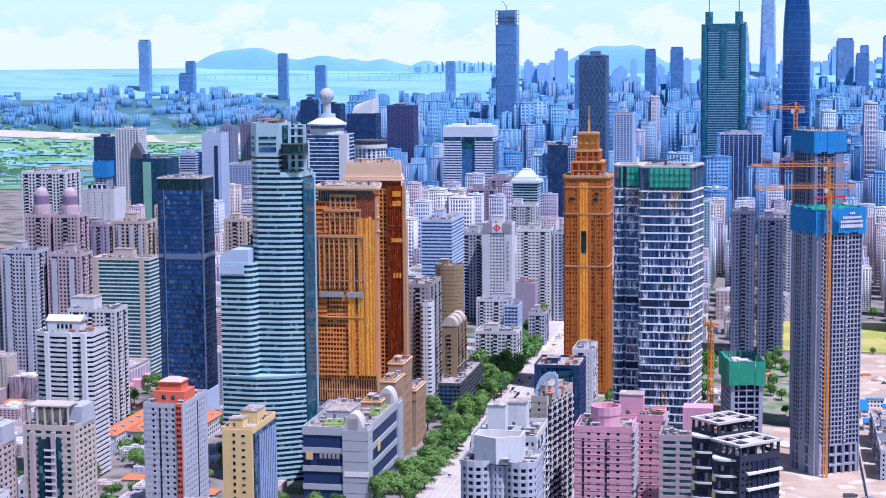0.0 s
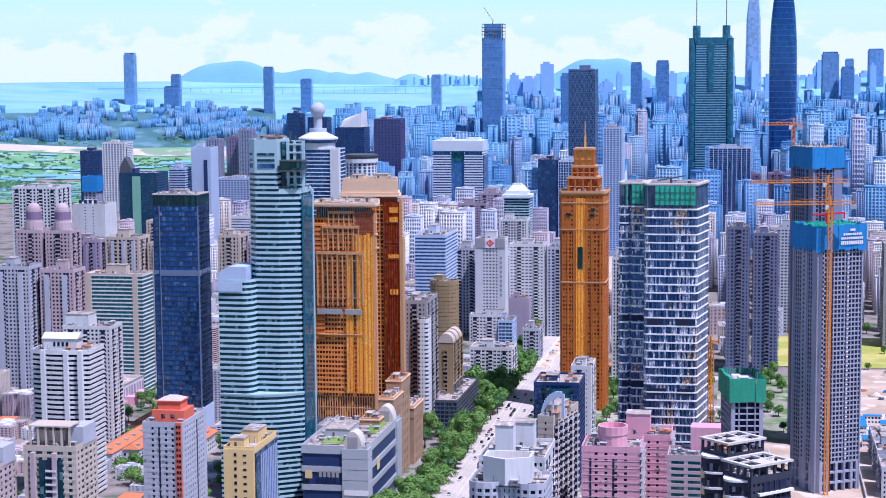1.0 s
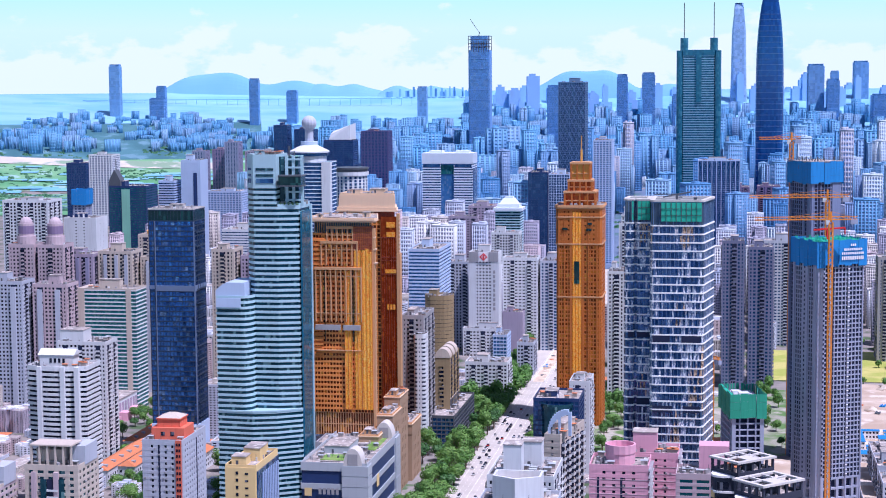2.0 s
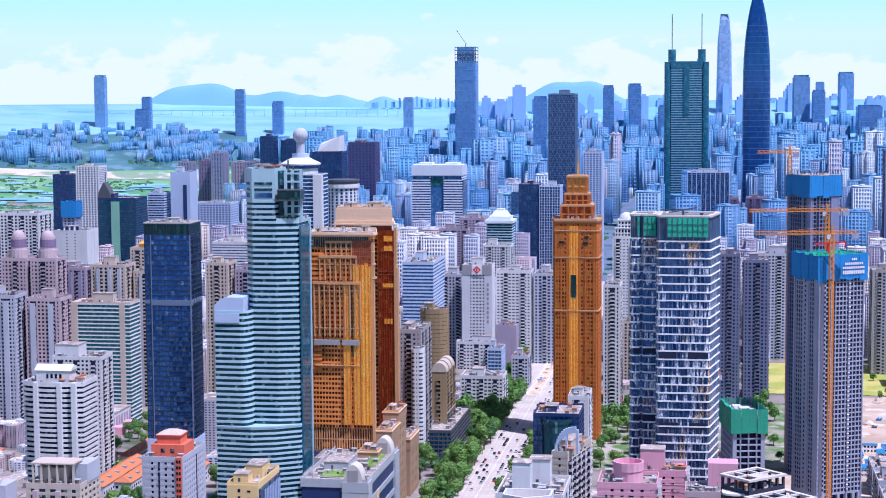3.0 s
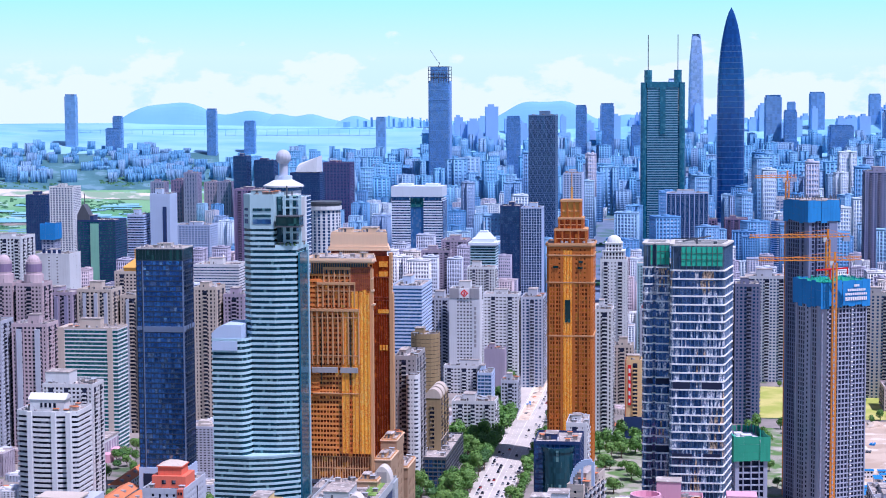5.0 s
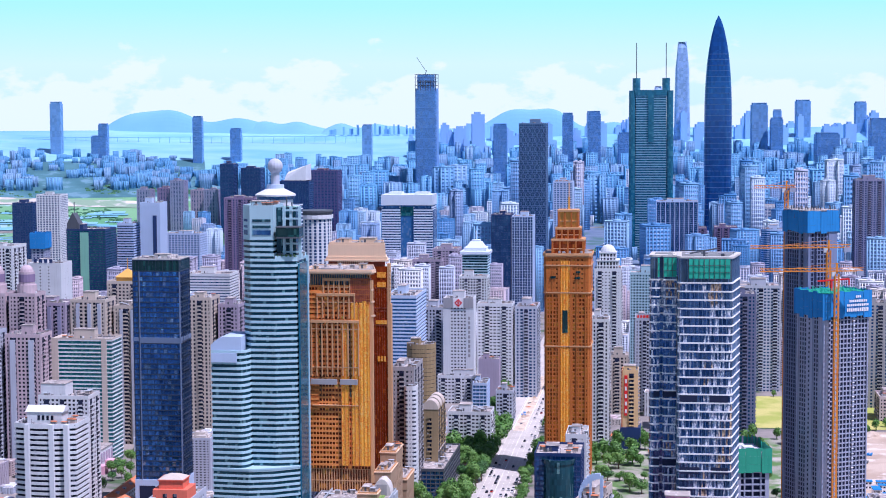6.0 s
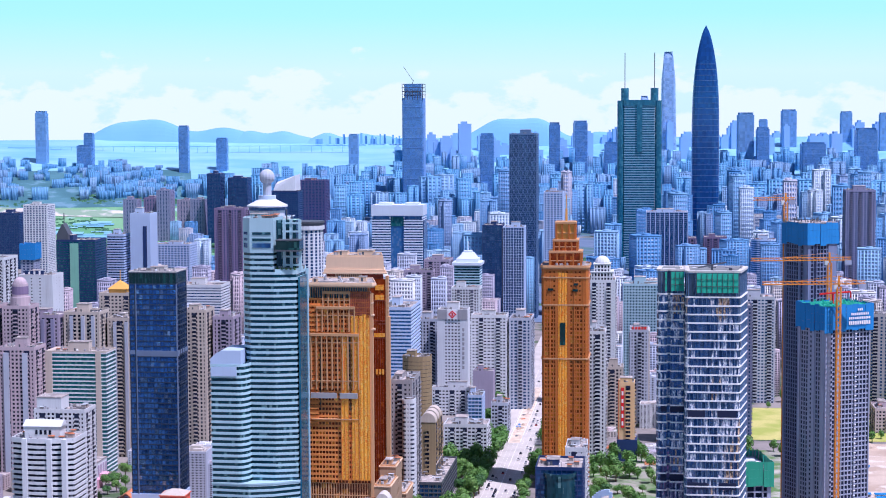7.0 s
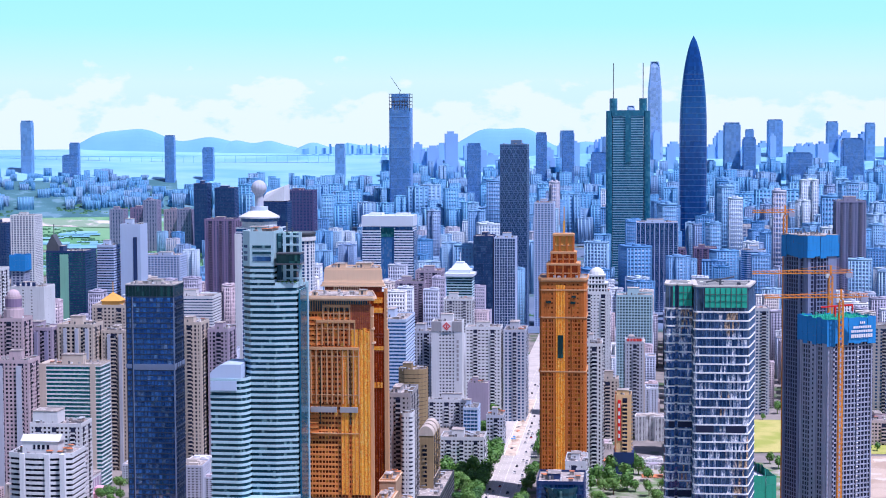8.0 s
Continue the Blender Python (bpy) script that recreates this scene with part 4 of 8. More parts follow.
    for z, x0, x1 in ((133.3, 2.0, 9.5), (133.3, 14.5, 22.6), (102.0, 2.0, 10.5), (102.0, 15.5, 22.6), (70.6, 2.0, 10.5)):
        slab_part(r, "refuge_floor", VOID, "near-black box standing in for an open refuge floor's shade", (x0, x1, 0.02, 2.5, z, z + 3.0))
    for z in (134.2, 104.2):
        slab_part(r, "refuge_floor", VOID, "near-black box standing in for an open refuge floor's shade", (-9.4, -6.8, 7.02, 9.5, z, z + 3.0), (-5.4, 0.4, 7.02, 9.5, z, z + 3.0))
    j = Mb().beam((6, 4, 197.0), (18, 8, 199.0), 0.3).beam((12, 6, 194.3), (12, 6, 198.4), 0.5).beam((2, 9, 197.8), (12, 6, 198.2), 0.2)
    part("window_cleaning_arm", j.mesh("window_cleaning_arm", STEEL), r)


def crane(at, label, mast, jib, back, turn):
    r = thing("tower_crane", at @ pose(0, 0, 0, 0, 0, turn), label, "crane")
    b = Mb()
    s = 1.1
    for x, y in ((-s, -s), (s, -s), (s, s), (-s, s)):
        b.beam((x, y, 0), (x, y, mast), 0.22)
    k = int(mast / 3)
    for i in range(k):
        z0, z1 = mast * i / k, mast * (i + 1) / k
        for a, c in (((-s, -s), (s, -s)), ((s, -s), (s, s)), ((s, s), (-s, s)), ((-s, s), (-s, -s))):
            b.beam((*a, z0), (*c, z1), 0.13)
    part("mast", b.mesh("mast", CRANE), r)
    j = Mb()
    n = int((jib + back) / 3)
    for y in (-0.8, 0.8):
        j.beam((-back, y, mast + 1.5), (jib, y, mast + 1.5), 0.24)
    j.beam((-back, 0, mast + 3.2), (jib, 0, mast + 3.0), 0.22)
    for i in range(n):
        x0 = -back + (jib + back) * i / n
        x1 = x0 + (jib + back) / n
        j.beam((x0, -0.8, mast + 1.5), (x1, 0, mast + 3.1), 0.12).beam((x0, 0.8, mast + 1.5), (x1, 0, mast + 3.1), 0.12)
    part("jib", j.mesh("jib", CRANE), r)
    part("cab", Mb().box(0.8, 2.8, -1, 1, mast - 1.4, mast + 1.2).mesh("cab", WHITE), r)
    part("counterweight", Mb().box(-back, -back + 4, -1.1, 1.1, mast - 1.2, mast + 1.6).mesh("counterweight", CONC), r)
    part("apex", Mb().beam((0, 0, mast), (0, 0, mast + 6), 0.5).beam((0, 0, mast + 6), (jib * 0.6, 0, mast + 3), 0.08).beam((0, 0, mast + 6), (-back * 0.8, 0, mast + 3), 0.08).mesh("apex", CRANE), r)


def net_panels(root, w, d, z0, z1, mat, label):
    """Netting hung on scaffold frames, panel by panel."""
    fr = random.Random(w * d)
    for ax, length in ((0, w), (1, d)):
        n = round(length / 4.4)
        for far in (0, 1):
            for i in range(n):
                a, b = length * i / n + 0.04 - 1.3 * (i == 0), length * (i + 1) / n - 0.04 + 1.3 * (i == n - 1)
                o = 0.9 + fr.uniform(0, 0.5)
                lo, hi = z0 + fr.uniform(-1.2, 0.6), z1 + fr.uniform(-0.8, 0.5)
                m = Mb()
                for k in range(3):
                    za, zb = lo + (hi - lo) * k / 3 + 0.06, lo + (hi - lo) * (k + 1) / 3
                    if ax == 0:
                        y = d + o if far else -o
                        m.box(a, b, y - 0.08, y + 0.08, za, zb)
                    else:
                        x = w + o if far else -o
                        m.box(x - 0.08, x + 0.08, a, b, za, zb)
                part("safety_net", m.mesh("safety_net", mat), root, label)


def building_sites():
    fr = random.Random(4)
    # the nearer tower shows its long flank and its front
    r = thing("unfinished_tower", pose(214, 985, 0, 0, 0, 20), "raw concrete residential tower under construction with blue netting", "building")
    TAKEN.append((0, 985, 62, 1055))
    p = rect(31, 25)
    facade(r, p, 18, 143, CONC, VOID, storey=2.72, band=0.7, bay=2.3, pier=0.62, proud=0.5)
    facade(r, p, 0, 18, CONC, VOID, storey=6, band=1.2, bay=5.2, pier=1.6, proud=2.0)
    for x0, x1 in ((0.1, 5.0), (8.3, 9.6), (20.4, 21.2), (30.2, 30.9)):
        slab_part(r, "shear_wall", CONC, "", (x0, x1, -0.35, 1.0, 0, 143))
    # near-black strip on the wall paints the shade of a slot
    slab_part(r, "deep_slot", VOID, "near-black full-height strip standing in for a slot's shade", (9.7, 10.9, -0.12, 0.4, 0, 143))
    for y0, y1 in ((0.4, 3.4), (9.6, 15.6), (23.4, 24.9)):
        slab_part(r, "shear_wall", CONC, "", (-0.35, 1.0, y0, y1, 0, 143))
    hole_me = Mb().box(-0.45, 0.45, -0.12, 0.5, 0, 1.3).mesh("small_opening", VOID)
    sill_me = Mb().box(-0.6, 0.6, -0.5, 0.1, 0, 0.35).mesh("white_sill", SIGNWHITE)
    for i in range(45):
        z = 19 + i * 2.72
        part("small_opening", hole_me, r, at=Matrix.Translation((4.2, -0.4, z + 0.6)))
        part("small_opening", hole_me, r, at=Matrix.Translation((-0.4, 12.6, z + 0.6)) @ Matrix.Rotation(-math.pi / 2, 4, "Z"))
        part("white_sill", sill_me, r, at=Matrix.Translation((20.8, -0.35, z + 0.3)))
    net_panels(r, 31, 25, 141.5, 156, NETBLUE, "blue safety net panel round the top storeys")
    part("top_formwork", Mb().prism(inset(p, 0.8), 143, 151).mesh("top_formwork", CONC), r, "raw concrete top storeys inside the netting")
    for k in range(12):
        x = 0.5 + k * 2.6
        part("green_walkway", Mb().box(x, x + 1.5, 0.2, 24.8, 155.0, 155.2).mesh("green_walkway", NETGREEN), r, "green mesh walkway on the scaffold")
    for k in range(6):
        part("green_walkway", Mb().box(-0.8, 31.8, -0.8 + k * 4.8, 0.6 + k * 4.8, 155.3, 155.5).mesh("green_walkway", NETGREEN), r, "green mesh walkway on the scaffold")
    st = Mb()
    for i in range(90):
        x, y = fr.uniform(-0.5, 31), fr.uniform(-0.5, 25)
        st.beam((x, y, 150), (x + fr.uniform(-0.6, 0.6), y + fr.uniform(-0.6, 0.6), 156 + fr.uniform(0, 1.6)), 0.12)
    part("scaffold", st.mesh("scaffold", NETGREEN), r)
    boom = Mb().beam((14, 12, 155), (14, 12, 161), 0.5).beam((6, 14, 161), (24, 9, 162), 0.45).beam((24, 9, 162), (24, 9, 158.5), 0.3)
    part("concrete_boom", boom.mesh("concrete_boom", SIGNRED), r, "red concrete placing boom")
    for j, (x0, x1, z, hh) in enumerate(((21, 25.4, 152.4, 1.3), (16.5, 29.5, 149.9, 1.3), (15, 30, 147.6, 1.3), (15, 30, 144.6, 2.0))):
        n = int((x1 - x0) / 1.25)
        for i in range(n):
            part("banner_bar", Mb().box(x0 + i * 1.25, x0 + i * 1.25 + 0.85, -1.75, -1.6, z, z + hh).mesh("banner_bar", SIGNWHITE), r)
    # the taller tower behind
    s = thing("unfinished_tower", pose(238, 1105, 0, 0, 0, 20), "dark concrete tower under construction with blue netted top", "building")
    TAKEN.append((0, 1105, 55, 1170))
    q = rect(22, 25)
    facade(s, q, 0, 184, SHADEC, VOID, storey=2.8, band=0.6, bay=2.4, pier=0.55, proud=0.5)
    for x0, x1 in ((0.1, 1.6), (15.6, 21.9)):
        slab_part(s, "shear_wall", SHADEC, "", (x0, x1, -0.35, 1.0, 0, 184))
    for y0, y1 in ((0.3, 3.6), (7.4, 9.2), (23.6, 24.9)):
        slab_part(s, "shear_wall", SHADEC, "", (-0.35, 1.0, y0, y1, 0, 184))
    slab_part(s, "deep_slot", VOID, "near-black full-height strip standing in for a slot's shade", (5.0, 6.4, -0.15, 0.4, 0, 184))
    net_panels(s, 22, 25, 181.5, 195, NETBLUE, "blue safety net panel round the top storeys")
    st = Mb().prism(inset(q, 0.8), 184, 192)
    for i in range(60):
        x, y = fr.uniform(-1.2, 23), fr.uniform(-1.2, 26)
        st.beam((x, y, 190), (x + fr.uniform(-0.5, 0.5), y, 196 + fr.uniform(0, 2)), 0.14)
    part("scaffold", st.mesh("scaffold", STEEL), s)
    slab_part(s, "top_slab", ROOF, "pale new floor slab", (-0.8, 22.8, -0.8, 25.8, 194.6, 195.3))
    crane(pose(220.2, 981, 0, 0, 0, 0), "orange tower crane in front of the concrete tower", 167, 43, 15, 178)
    crane(pose(232.5, 1040, 0, 0, 0, 0), "orange tower crane at the netted tower", 175.5, 47, 13, 179)
    crane(pose(231.0, 1132, 0, 0, 0, 0), "orange tower crane on the netted tower", 207, 21, 6, 176)
    # low block in green netting
    g = thing("unfinished_block", spot(-25.2, 1003, 0, 11), "low concrete frame under construction wrapped in green netting", "building")
    TAKEN.append((-36, 1000, -4, 1045))
    k = rect(18.6, 36)
    facade(g, k, 0, 54, CONC, VOID, storey=3.5, band=0.7, bay=4.6, pier=0.6, proud=2.0)
    net_panels(g, 18.6, 36, 53.4, 67.5, NETDARK, "dark green safety net panel")
    part("core_walls", Mb().ring(inset(k, 0.8), inset(k, 3.0), 54, 63.5).mesh("core_walls", CONC), g, "raw concrete walls inside the netting")
    slab_part(g, "deck", WHITE, "pale new deck", (2, 16.6, 2, 34, 62.6, 63.6), (6, 12, 9, 15, 63.6, 66.4), (4, 9, 20, 26, 63.6, 65.6))
    for e in range(30):
        x, y = fr.choice(((fr.uniform(0.5, 2), fr.uniform(0, 36)), (fr.uniform(16.6, 18), fr.uniform(0, 36)), (fr.uniform(0, 18), fr.uniform(27, 35))))
        part("rebar", Mb().beam((x, y, 63), (x + fr.uniform(-0.4, 0.4), y, 67.6 + fr.uniform(0, 1.6)), 0.14).mesh("rebar", MAROON if e % 3 else NETGREEN), g, "steel bar standing out of the top")
    for k2 in range(9):
        part("green_walkway", Mb().box(-0.9, 1.0, k2 * 4.1, k2 * 4.1 + 3, 66.6, 66.9).mesh("green_walkway", NETGREEN), g, "green mesh walkway on the scaffold")
    crane(spot(-37.5, 1018), "orange tower crane beside the green netted block", 84, 14, 8, 130)


def site_yard():
    fr = random.Random(77)
    cabin = Mb().box(0, 12, 0, 5, 0, 5.6, 0).box(-0.4, 12.4, -0.4, 5.4, 5.6, 5.9, 1)
    for k in range(5):
        for z in (1, 3.8):
            cabin.box(0.8 + k * 2.3, 2.0 + k * 2.3, -0.05, 0.1, z, z + 1.2, 2)
            cabin.box(-0.05, 0.1, 0.8 + k * 0.8, 1.3 + k * 0.8, z, z + 1.2, 2)
    cme = cabin.mesh("site_cabin", SIGNWHITE, NETBLUE, G_DARK)
    for i in range(14):
        ob = new("site_cabin", cme)
        ob.matrix_world = spot(62 + (i % 2) * 15, 1135 + (i // 2) * 13 + fr.uniform(-2, 2), 0.3, fr.choice((0, 90)))
        tagged(ob, "white site cabin with a blue sheet roof", "cabin", "site cabins")
    for i in range(16):
        n, rr, hh = 12, fr.uniform(4, 11), fr.uniform(2, 5)
        b = Mb()
        rings = []
        for j in range(5):
            f = 1 - j / 5
            rings.append([(rr * f * fr.uniform(0.8, 1.15) * math.cos(a * 6.283 / n), rr * f * fr.uniform(0.8, 1.15) * math.sin(a * 6.283 / n), hh * (j / 4) ** 0.8) for a in range(n)])
        b.add([q for ring in rings for q in ring], [(j * n + a, j * n + (a + 1) % n, (j + 1) * n + (a + 1) % n, (j + 1) * n + a) for j in range(4) for a in range(n)] + [tuple(range(4 * n, 5 * n))])
        ob = new("spoil_heap", b.mesh("spoil_heap", EARTH))
        ob.matrix_world = spot(fr.uniform(60, 200), fr.uniform(1010, 1420), 0.25)
        tagged(ob, "heap of bare earth on the building site", "heap", "spoil heaps")
    for i in range(26):
        b = Mb()
        for k in range(6):
            b.box(0, fr.uniform(5, 9), k * 0.7, k * 0.7 + 0.5, 0, fr.uniform(0.5, 1.8))
        ob = new("material_stack", b.mesh("material_stack", fr.choice((STEEL, TERRA, YELLOW, NETBLUE, GREY, SIGNWHITE))))
        ob.matrix_world = spot(fr.uniform(-6, 62), fr.uniform(935, 960), 0.3, fr.uniform(0, 90)) if i < 8 else spot(fr.uniform(55, 170), fr.uniform(940, 1400), 0.3, fr.uniform(0, 90))
        tagged(ob, "stack of building materials on bare earth", "materials", "site materials")
    f = thing("site_fence", spot(51, 940, 0.3), "long pale blue hoarding round the building site", "fence")
    me = Mb().box(0, 0.12, 0, 11.9, 0, 2.6).box(-0.06, 0.18, 0, 0.18, 0, 2.8).mesh("fence_panel", BLUEW)
    for k in range(40):
        part("fence_panel", me, f, at=Matrix.Translation((0, k * 12.0, 0)))


def mall():
    r = thing("shopping_mall", spot(-256, 905), "blue-grey shopping mall with arched roof lights and lawn roof", "building")
    p = rect(37, 88)
    facade(r, p, 0, 41, MALL, NAVYW, storey=10.2, band=3.2, bay=99, pier=0, proud=0.5)
    for x0, x1, y0, y1 in ((23, 37.6, -0.6, 10), (30, 37.8, 76, 88.5)):
        t = Mb().box(x0 + 0.4, x1 - 0.4, y0 + 0.4, y1 - 0.4, 0, 41)
        py = part("corner_pylon", t.mesh("corner_pylon", MALL), r, "banded stone corner pylon")
        course = Mb().box(x0, x1, y0, y1, 0, 5.5).mesh("stone_course", MALL)
        for k in range(7):
            part("stone_course", course, py, at=Matrix.Translation((0, 0, k * 5.9)))
    rooftop(r, p, 41, MALL, 31, rooms=[(6, 30, 14, 24, 4)], units=30, parapet=1.5)
    slab_part(r, "roof_lawn", GREENROOF, "green roof lawn", (8, 30, 12, 26, 41, 41.4), (26, 33, 40, 74, 41, 41.4))
    for x, y in ((27, 3), (29, 76)):
        b = Mb()
        prof = [(5.2 * math.cos(math.pi * i / 12), 9.5 * math.sin(math.pi * i / 12)) for i in range(13)]
        vs = [(x + 2 + a, y + q, 41 + z) for q in (-3.2, 6.5) for a, z in prof]
        b.add(vs, [(i, i + 1, 14 + i, 13 + i) for i in range(12)] + [tuple(range(13)), tuple(range(13, 26))])
        part("arched_roof_light", b.mesh("arched_roof_light", PERGOLA), r, "white arched roof light")
        part("arch_glazing", Mb().box(x - 0.8, x + 4.8, y - 3.4, y - 3.25, 41.4, 47.5).mesh("arch_glazing", GREY), r)
    w = Mb()
    for i in range(5):
        w.box(10 + i * 2.4, 11.6 + i * 2.4, -0.75, -0.6, 25, 28.5)
    part("sign_bars", w.mesh("sign_bars", GREY), r, "sign lettering shown as plain bars")
    slab_part(r, "sign_disc", YELLOW, "orange round emblem", (2.2, 6.2, -0.8, -0.6, 24, 28.4))
    slab_part(r, "sign_disc", YELLOW, "orange round emblem", (37.1, 37.3, 24, 30, 24, 31))
    slab_part(r, "banner", SIGNWHITE, "white sign board", (24, 37.9, -0.9, -0.7, 15.2, 18))
    # darker annexe behind
    a = tower("annexe", "grey flat-roofed annexe behind the mall", "building", -266, 950, 30, 60, 33, GREY, G_DARK, storey=5, band=2.4, bay=6, seed=5, units=10)


def string_courses(root, poly, h, storey, mat):
    me = Mb().ring(inset(poly, -0.12), inset(poly, 0.3), 0, 0.22).mesh("string_course", mat)
    for i in range(1, int(h / storey)):
        part("string_course", me, root, at=Matrix.Translation((0, 0, i * storey)))


def window_units(root, w, d, h, n, seed):
    """Air-conditioner boxes, hoods and drying racks hung on the outer walls."""
    fr = random.Random(seed)
    b = Mb()
    for i in range(n):
        z = round(fr.uniform(2, h - 4) / 3.0) * 3.0 + 0.3
        a = fr.uniform(0.5, 0.95)
        if fr.random() < 0.55:
            x = fr.uniform(0.5, w - 1.6)
            b.box(x, x + a, -0.3, 0.3, z, z + 0.6)
        else:
            y = fr.uniform(0.5, d - 1.6)
            b.box(w - 0.3, w + 0.45, y, y + a, z, z + 0.6)
    tagged(part("wall_units", b.mesh("wall_units", GREY), root), kind="stuff")


def near_blocks():
    # red and white flats
    r = res("lavender-white tower block with a coral red stair strip", -315, 819, 21, 38, 70, LAV, 1, rooms=[(4, 8, 10, 10, 5)], bay=3.6, pier=2.3, band=1.5, storey=2.9, stacks=False)
    slab_part(r, "wall_slit", VOID, "dark vertical slit", (8.4, 9.2, -0.12, 0.3, 0, 68))
    slab_part(r, "wall_slit", VOID, "dark vertical slit", (20.9, 21.15, 22, 23.2, 0, 68))
    slab_part(r, "stair_strip", REDP, "coral red stair strip with windows", (17.5, 20.5, -0.5, 9, 0, 71))
    sw = Mb()
    for i in range(24):
        for x in (17.9, 19.2):
            sw.box(x, x + 0.9, -0.62, -0.4, 1.5 + i * 2.9, 2.9 + i * 2.9)
        for y in (1.5, 5.2):
            sw.box(20.4, 20.62, y, y + 1.4, 1.5 + i * 2.9, 2.9 + i * 2.9)
    part("stair_window", sw.mesh("stair_window", G_DARK), r)
    slab_part(r, "roof_crown", REDP, "coral red roof crown", (3, 20, 6, 22, 70, 76))
    part("crown_roof", Mb().prism(rect(12, 11, 5.5, 8), 76, 80, 0).prism(rect(13, 12, 5, 7.5), 80, 80.6, 0).prism(rect(12.6, 11.6, 5.2, 7.7), 80.6, 82.4, 1, top=rect(4, 4, 9.5, 11.5)).mesh("crown_roof", REDP, CREAM), r, "coral red roof house with a pale hip top")
    slab_part(r, "crown_window", G_DARK, "", (8, 10, 5.85, 6.1, 72, 74), (13, 15, 5.85, 6.1, 72, 74))
    window_units(r, 20, 36, 70, 70, 62)
    # yellow slab with a blue glass flank
    y = tower("office_block", "yellow rendered slab with a navy glass flank", "building", -257, 770, 15, 38, 70, YELLOW, G_DARK, storey=3.2, band=2.2, bay=5, pier=3.6, seed=2, rooms=[(2, 4, 7, 8, 4), (5, 14, 8, 14, 6)], edges=(0, 3))
    slab_part(y, "glass_flank", G_NAVY, "navy curtain glass", (14.6, 15.6, 0.6, 37.5, 0, 68))
    fin = Mb().box(15.4, 16.1, 0, 0.22, 0, 66).mesh("fin", BLUEW)
    for i in range(10):
        part("fin", fin, y, "pale vertical fin", at=Matrix.Translation((0, 9 + i * 2.9, 0)))
    slab_part(y, "end_wall", YELLOW, "", (0.05, 14.6, -0.3, 0.3, 0, 70))
    ew = Mb()
    for i in range(20):
        ew.box(5.2, 6.4, -0.42, -0.2, 2 + i * 3.4, 3.5 + i * 3.4).box(9.6, 11.2, -0.42, -0.2, 2 + i * 3.4, 2.9 + i * 3.4)
    part("end_window", ew.mesh("end_window", G_DARK), y)
    # white balconied towers
    wb = res("white curved tower block with ribbon balconies", -425, 935, 36, 22, 86, WHITE, 3, poly=bowed(36, 22, 4, 14), band=1.5, storey=2.9, bay=99, pier=0, proud=0.9, rooms=[])
    for x in (7.5, 21.5, 30):
        slab_part(wb, "wall_strip", WHITE, "plain white wall strip", (x, x + 2.6, -4.6, -1.5, 0, 87))
    part("gabled_room", Mb().prism(rect(20, 10, 7, 2), 86, 93).prism(rect(22, 11, 6, 1.5), 93, 96, top=rect(22, 0.4, 6, 6.8)).mesh("gabled_room", WHITE), wb, "white gabled roof room")
    for k in range(4):
        slab_part(wb, "roof_window", G_DARK, "", (13 + k * 2.6, 14.4 + k * 2.6, 1.8, 2.2, 88.5, 91))
    res("white slab block with plant rooms on the roof", -459, 1062, 33, 22, 80, WHITE, 4, rooms=[(1, 3, 16, 14, 8)])
    # green striped office
    g = tower("office_block", "cream office slab with green ribbon windows", "building", -517, 1245, 46, 24, 92, CREAM, G_GREEN, storey=3.0, band=0.95, bay=99, pier=0, seed=6, rooms=[(15, 6, 16, 8, 7)], bandmat=WHITE)
    slab_part(g, "end_wall", CREAM, "plain cream end wall", (-0.6, 5, -0.4, 24, 0, 93))
    slab_part(g, "corner_wall", CREAM, "plain cream wall strip", (38, 42, -0.4, 3, 0, 93))
    # dark glass tower
    d = tower("glass_tower", "dark navy curtain-wall tower with fine mullions", "building", -403, 1084, 31, 24, 158.6, INKLINE, G_INK, storey=3.3, band=0.75, bay=2.2, pier=0.12, proud=0.25, seed=7, roof=False)
    facade(d, inset(rect(31, 24), -0.05), 158.6, 165.6, INKLINE, G_LOUNGE, storey=7, band=0.6, bay=2.2, pier=0.12, proud=0.2)
    rooftop(d, rect(31, 24), 165.7, PERGOLA, 7, rooms=[(12, 8, 9, 7, 2.6)], units=3, parapet=0.7)
    slab_part(d, "refuge_band", INKGREY, "blue-grey blank storey", (4.9, 31.2, -0.35, 24.2, 112.2, 115.8))
    slab_part(d, "refuge_band", INKGREY, "blue-grey blank storey", (-0.2, 3.6, -0.35, 24.2, 113.4, 115.8))
    slab_part(d, "corner_fin", INKGREY, "slim pale fin", (4.3, 4.8, -0.55, 0.2, 22, 158))
    slab_part(d, "corner_fin", INKGREY, "slim pale fin", (30.6, 31.3, -0.5, 0.3, 22, 158))
    slab_part(d, "corner_slot", INKLINE, "dark recessed corner joint", (3.6, 4.3, -0.3, 0.3, 22, 158))
    for k in range(14):
        slab_part(d, "flank_rail", INKLINE, "", (31.0, 31.5, 4, 22, 28 + k * 9.4, 28.7 + k * 9.4))
    for y in (6, 11, 16):
        slab_part(d, "flank_mullion", INKLINE, "", (31.0, 31.45, y, y + 0.5, 24, 156))
    slab_part(d, "plinth_wall", BLUEW, "pale blue-grey plinth", (-0.4, 31.4, -0.6, 24.4, 0, 24))
    slab_part(d, "plinth_opening", VOID, "dark loading opening", (2.5, 13, -0.75, -0.5, 3, 20))
    # pink flats
    p = res("pink tiled tower block with balconies", -81, 697, 24, 22, 92, PINK, 8, bay=4.0, pier=2.7, band=1.5, rooms=[], units=14, stacks=False)
    string_courses(p, rect(24, 22), 92, 3.0, ROSE)
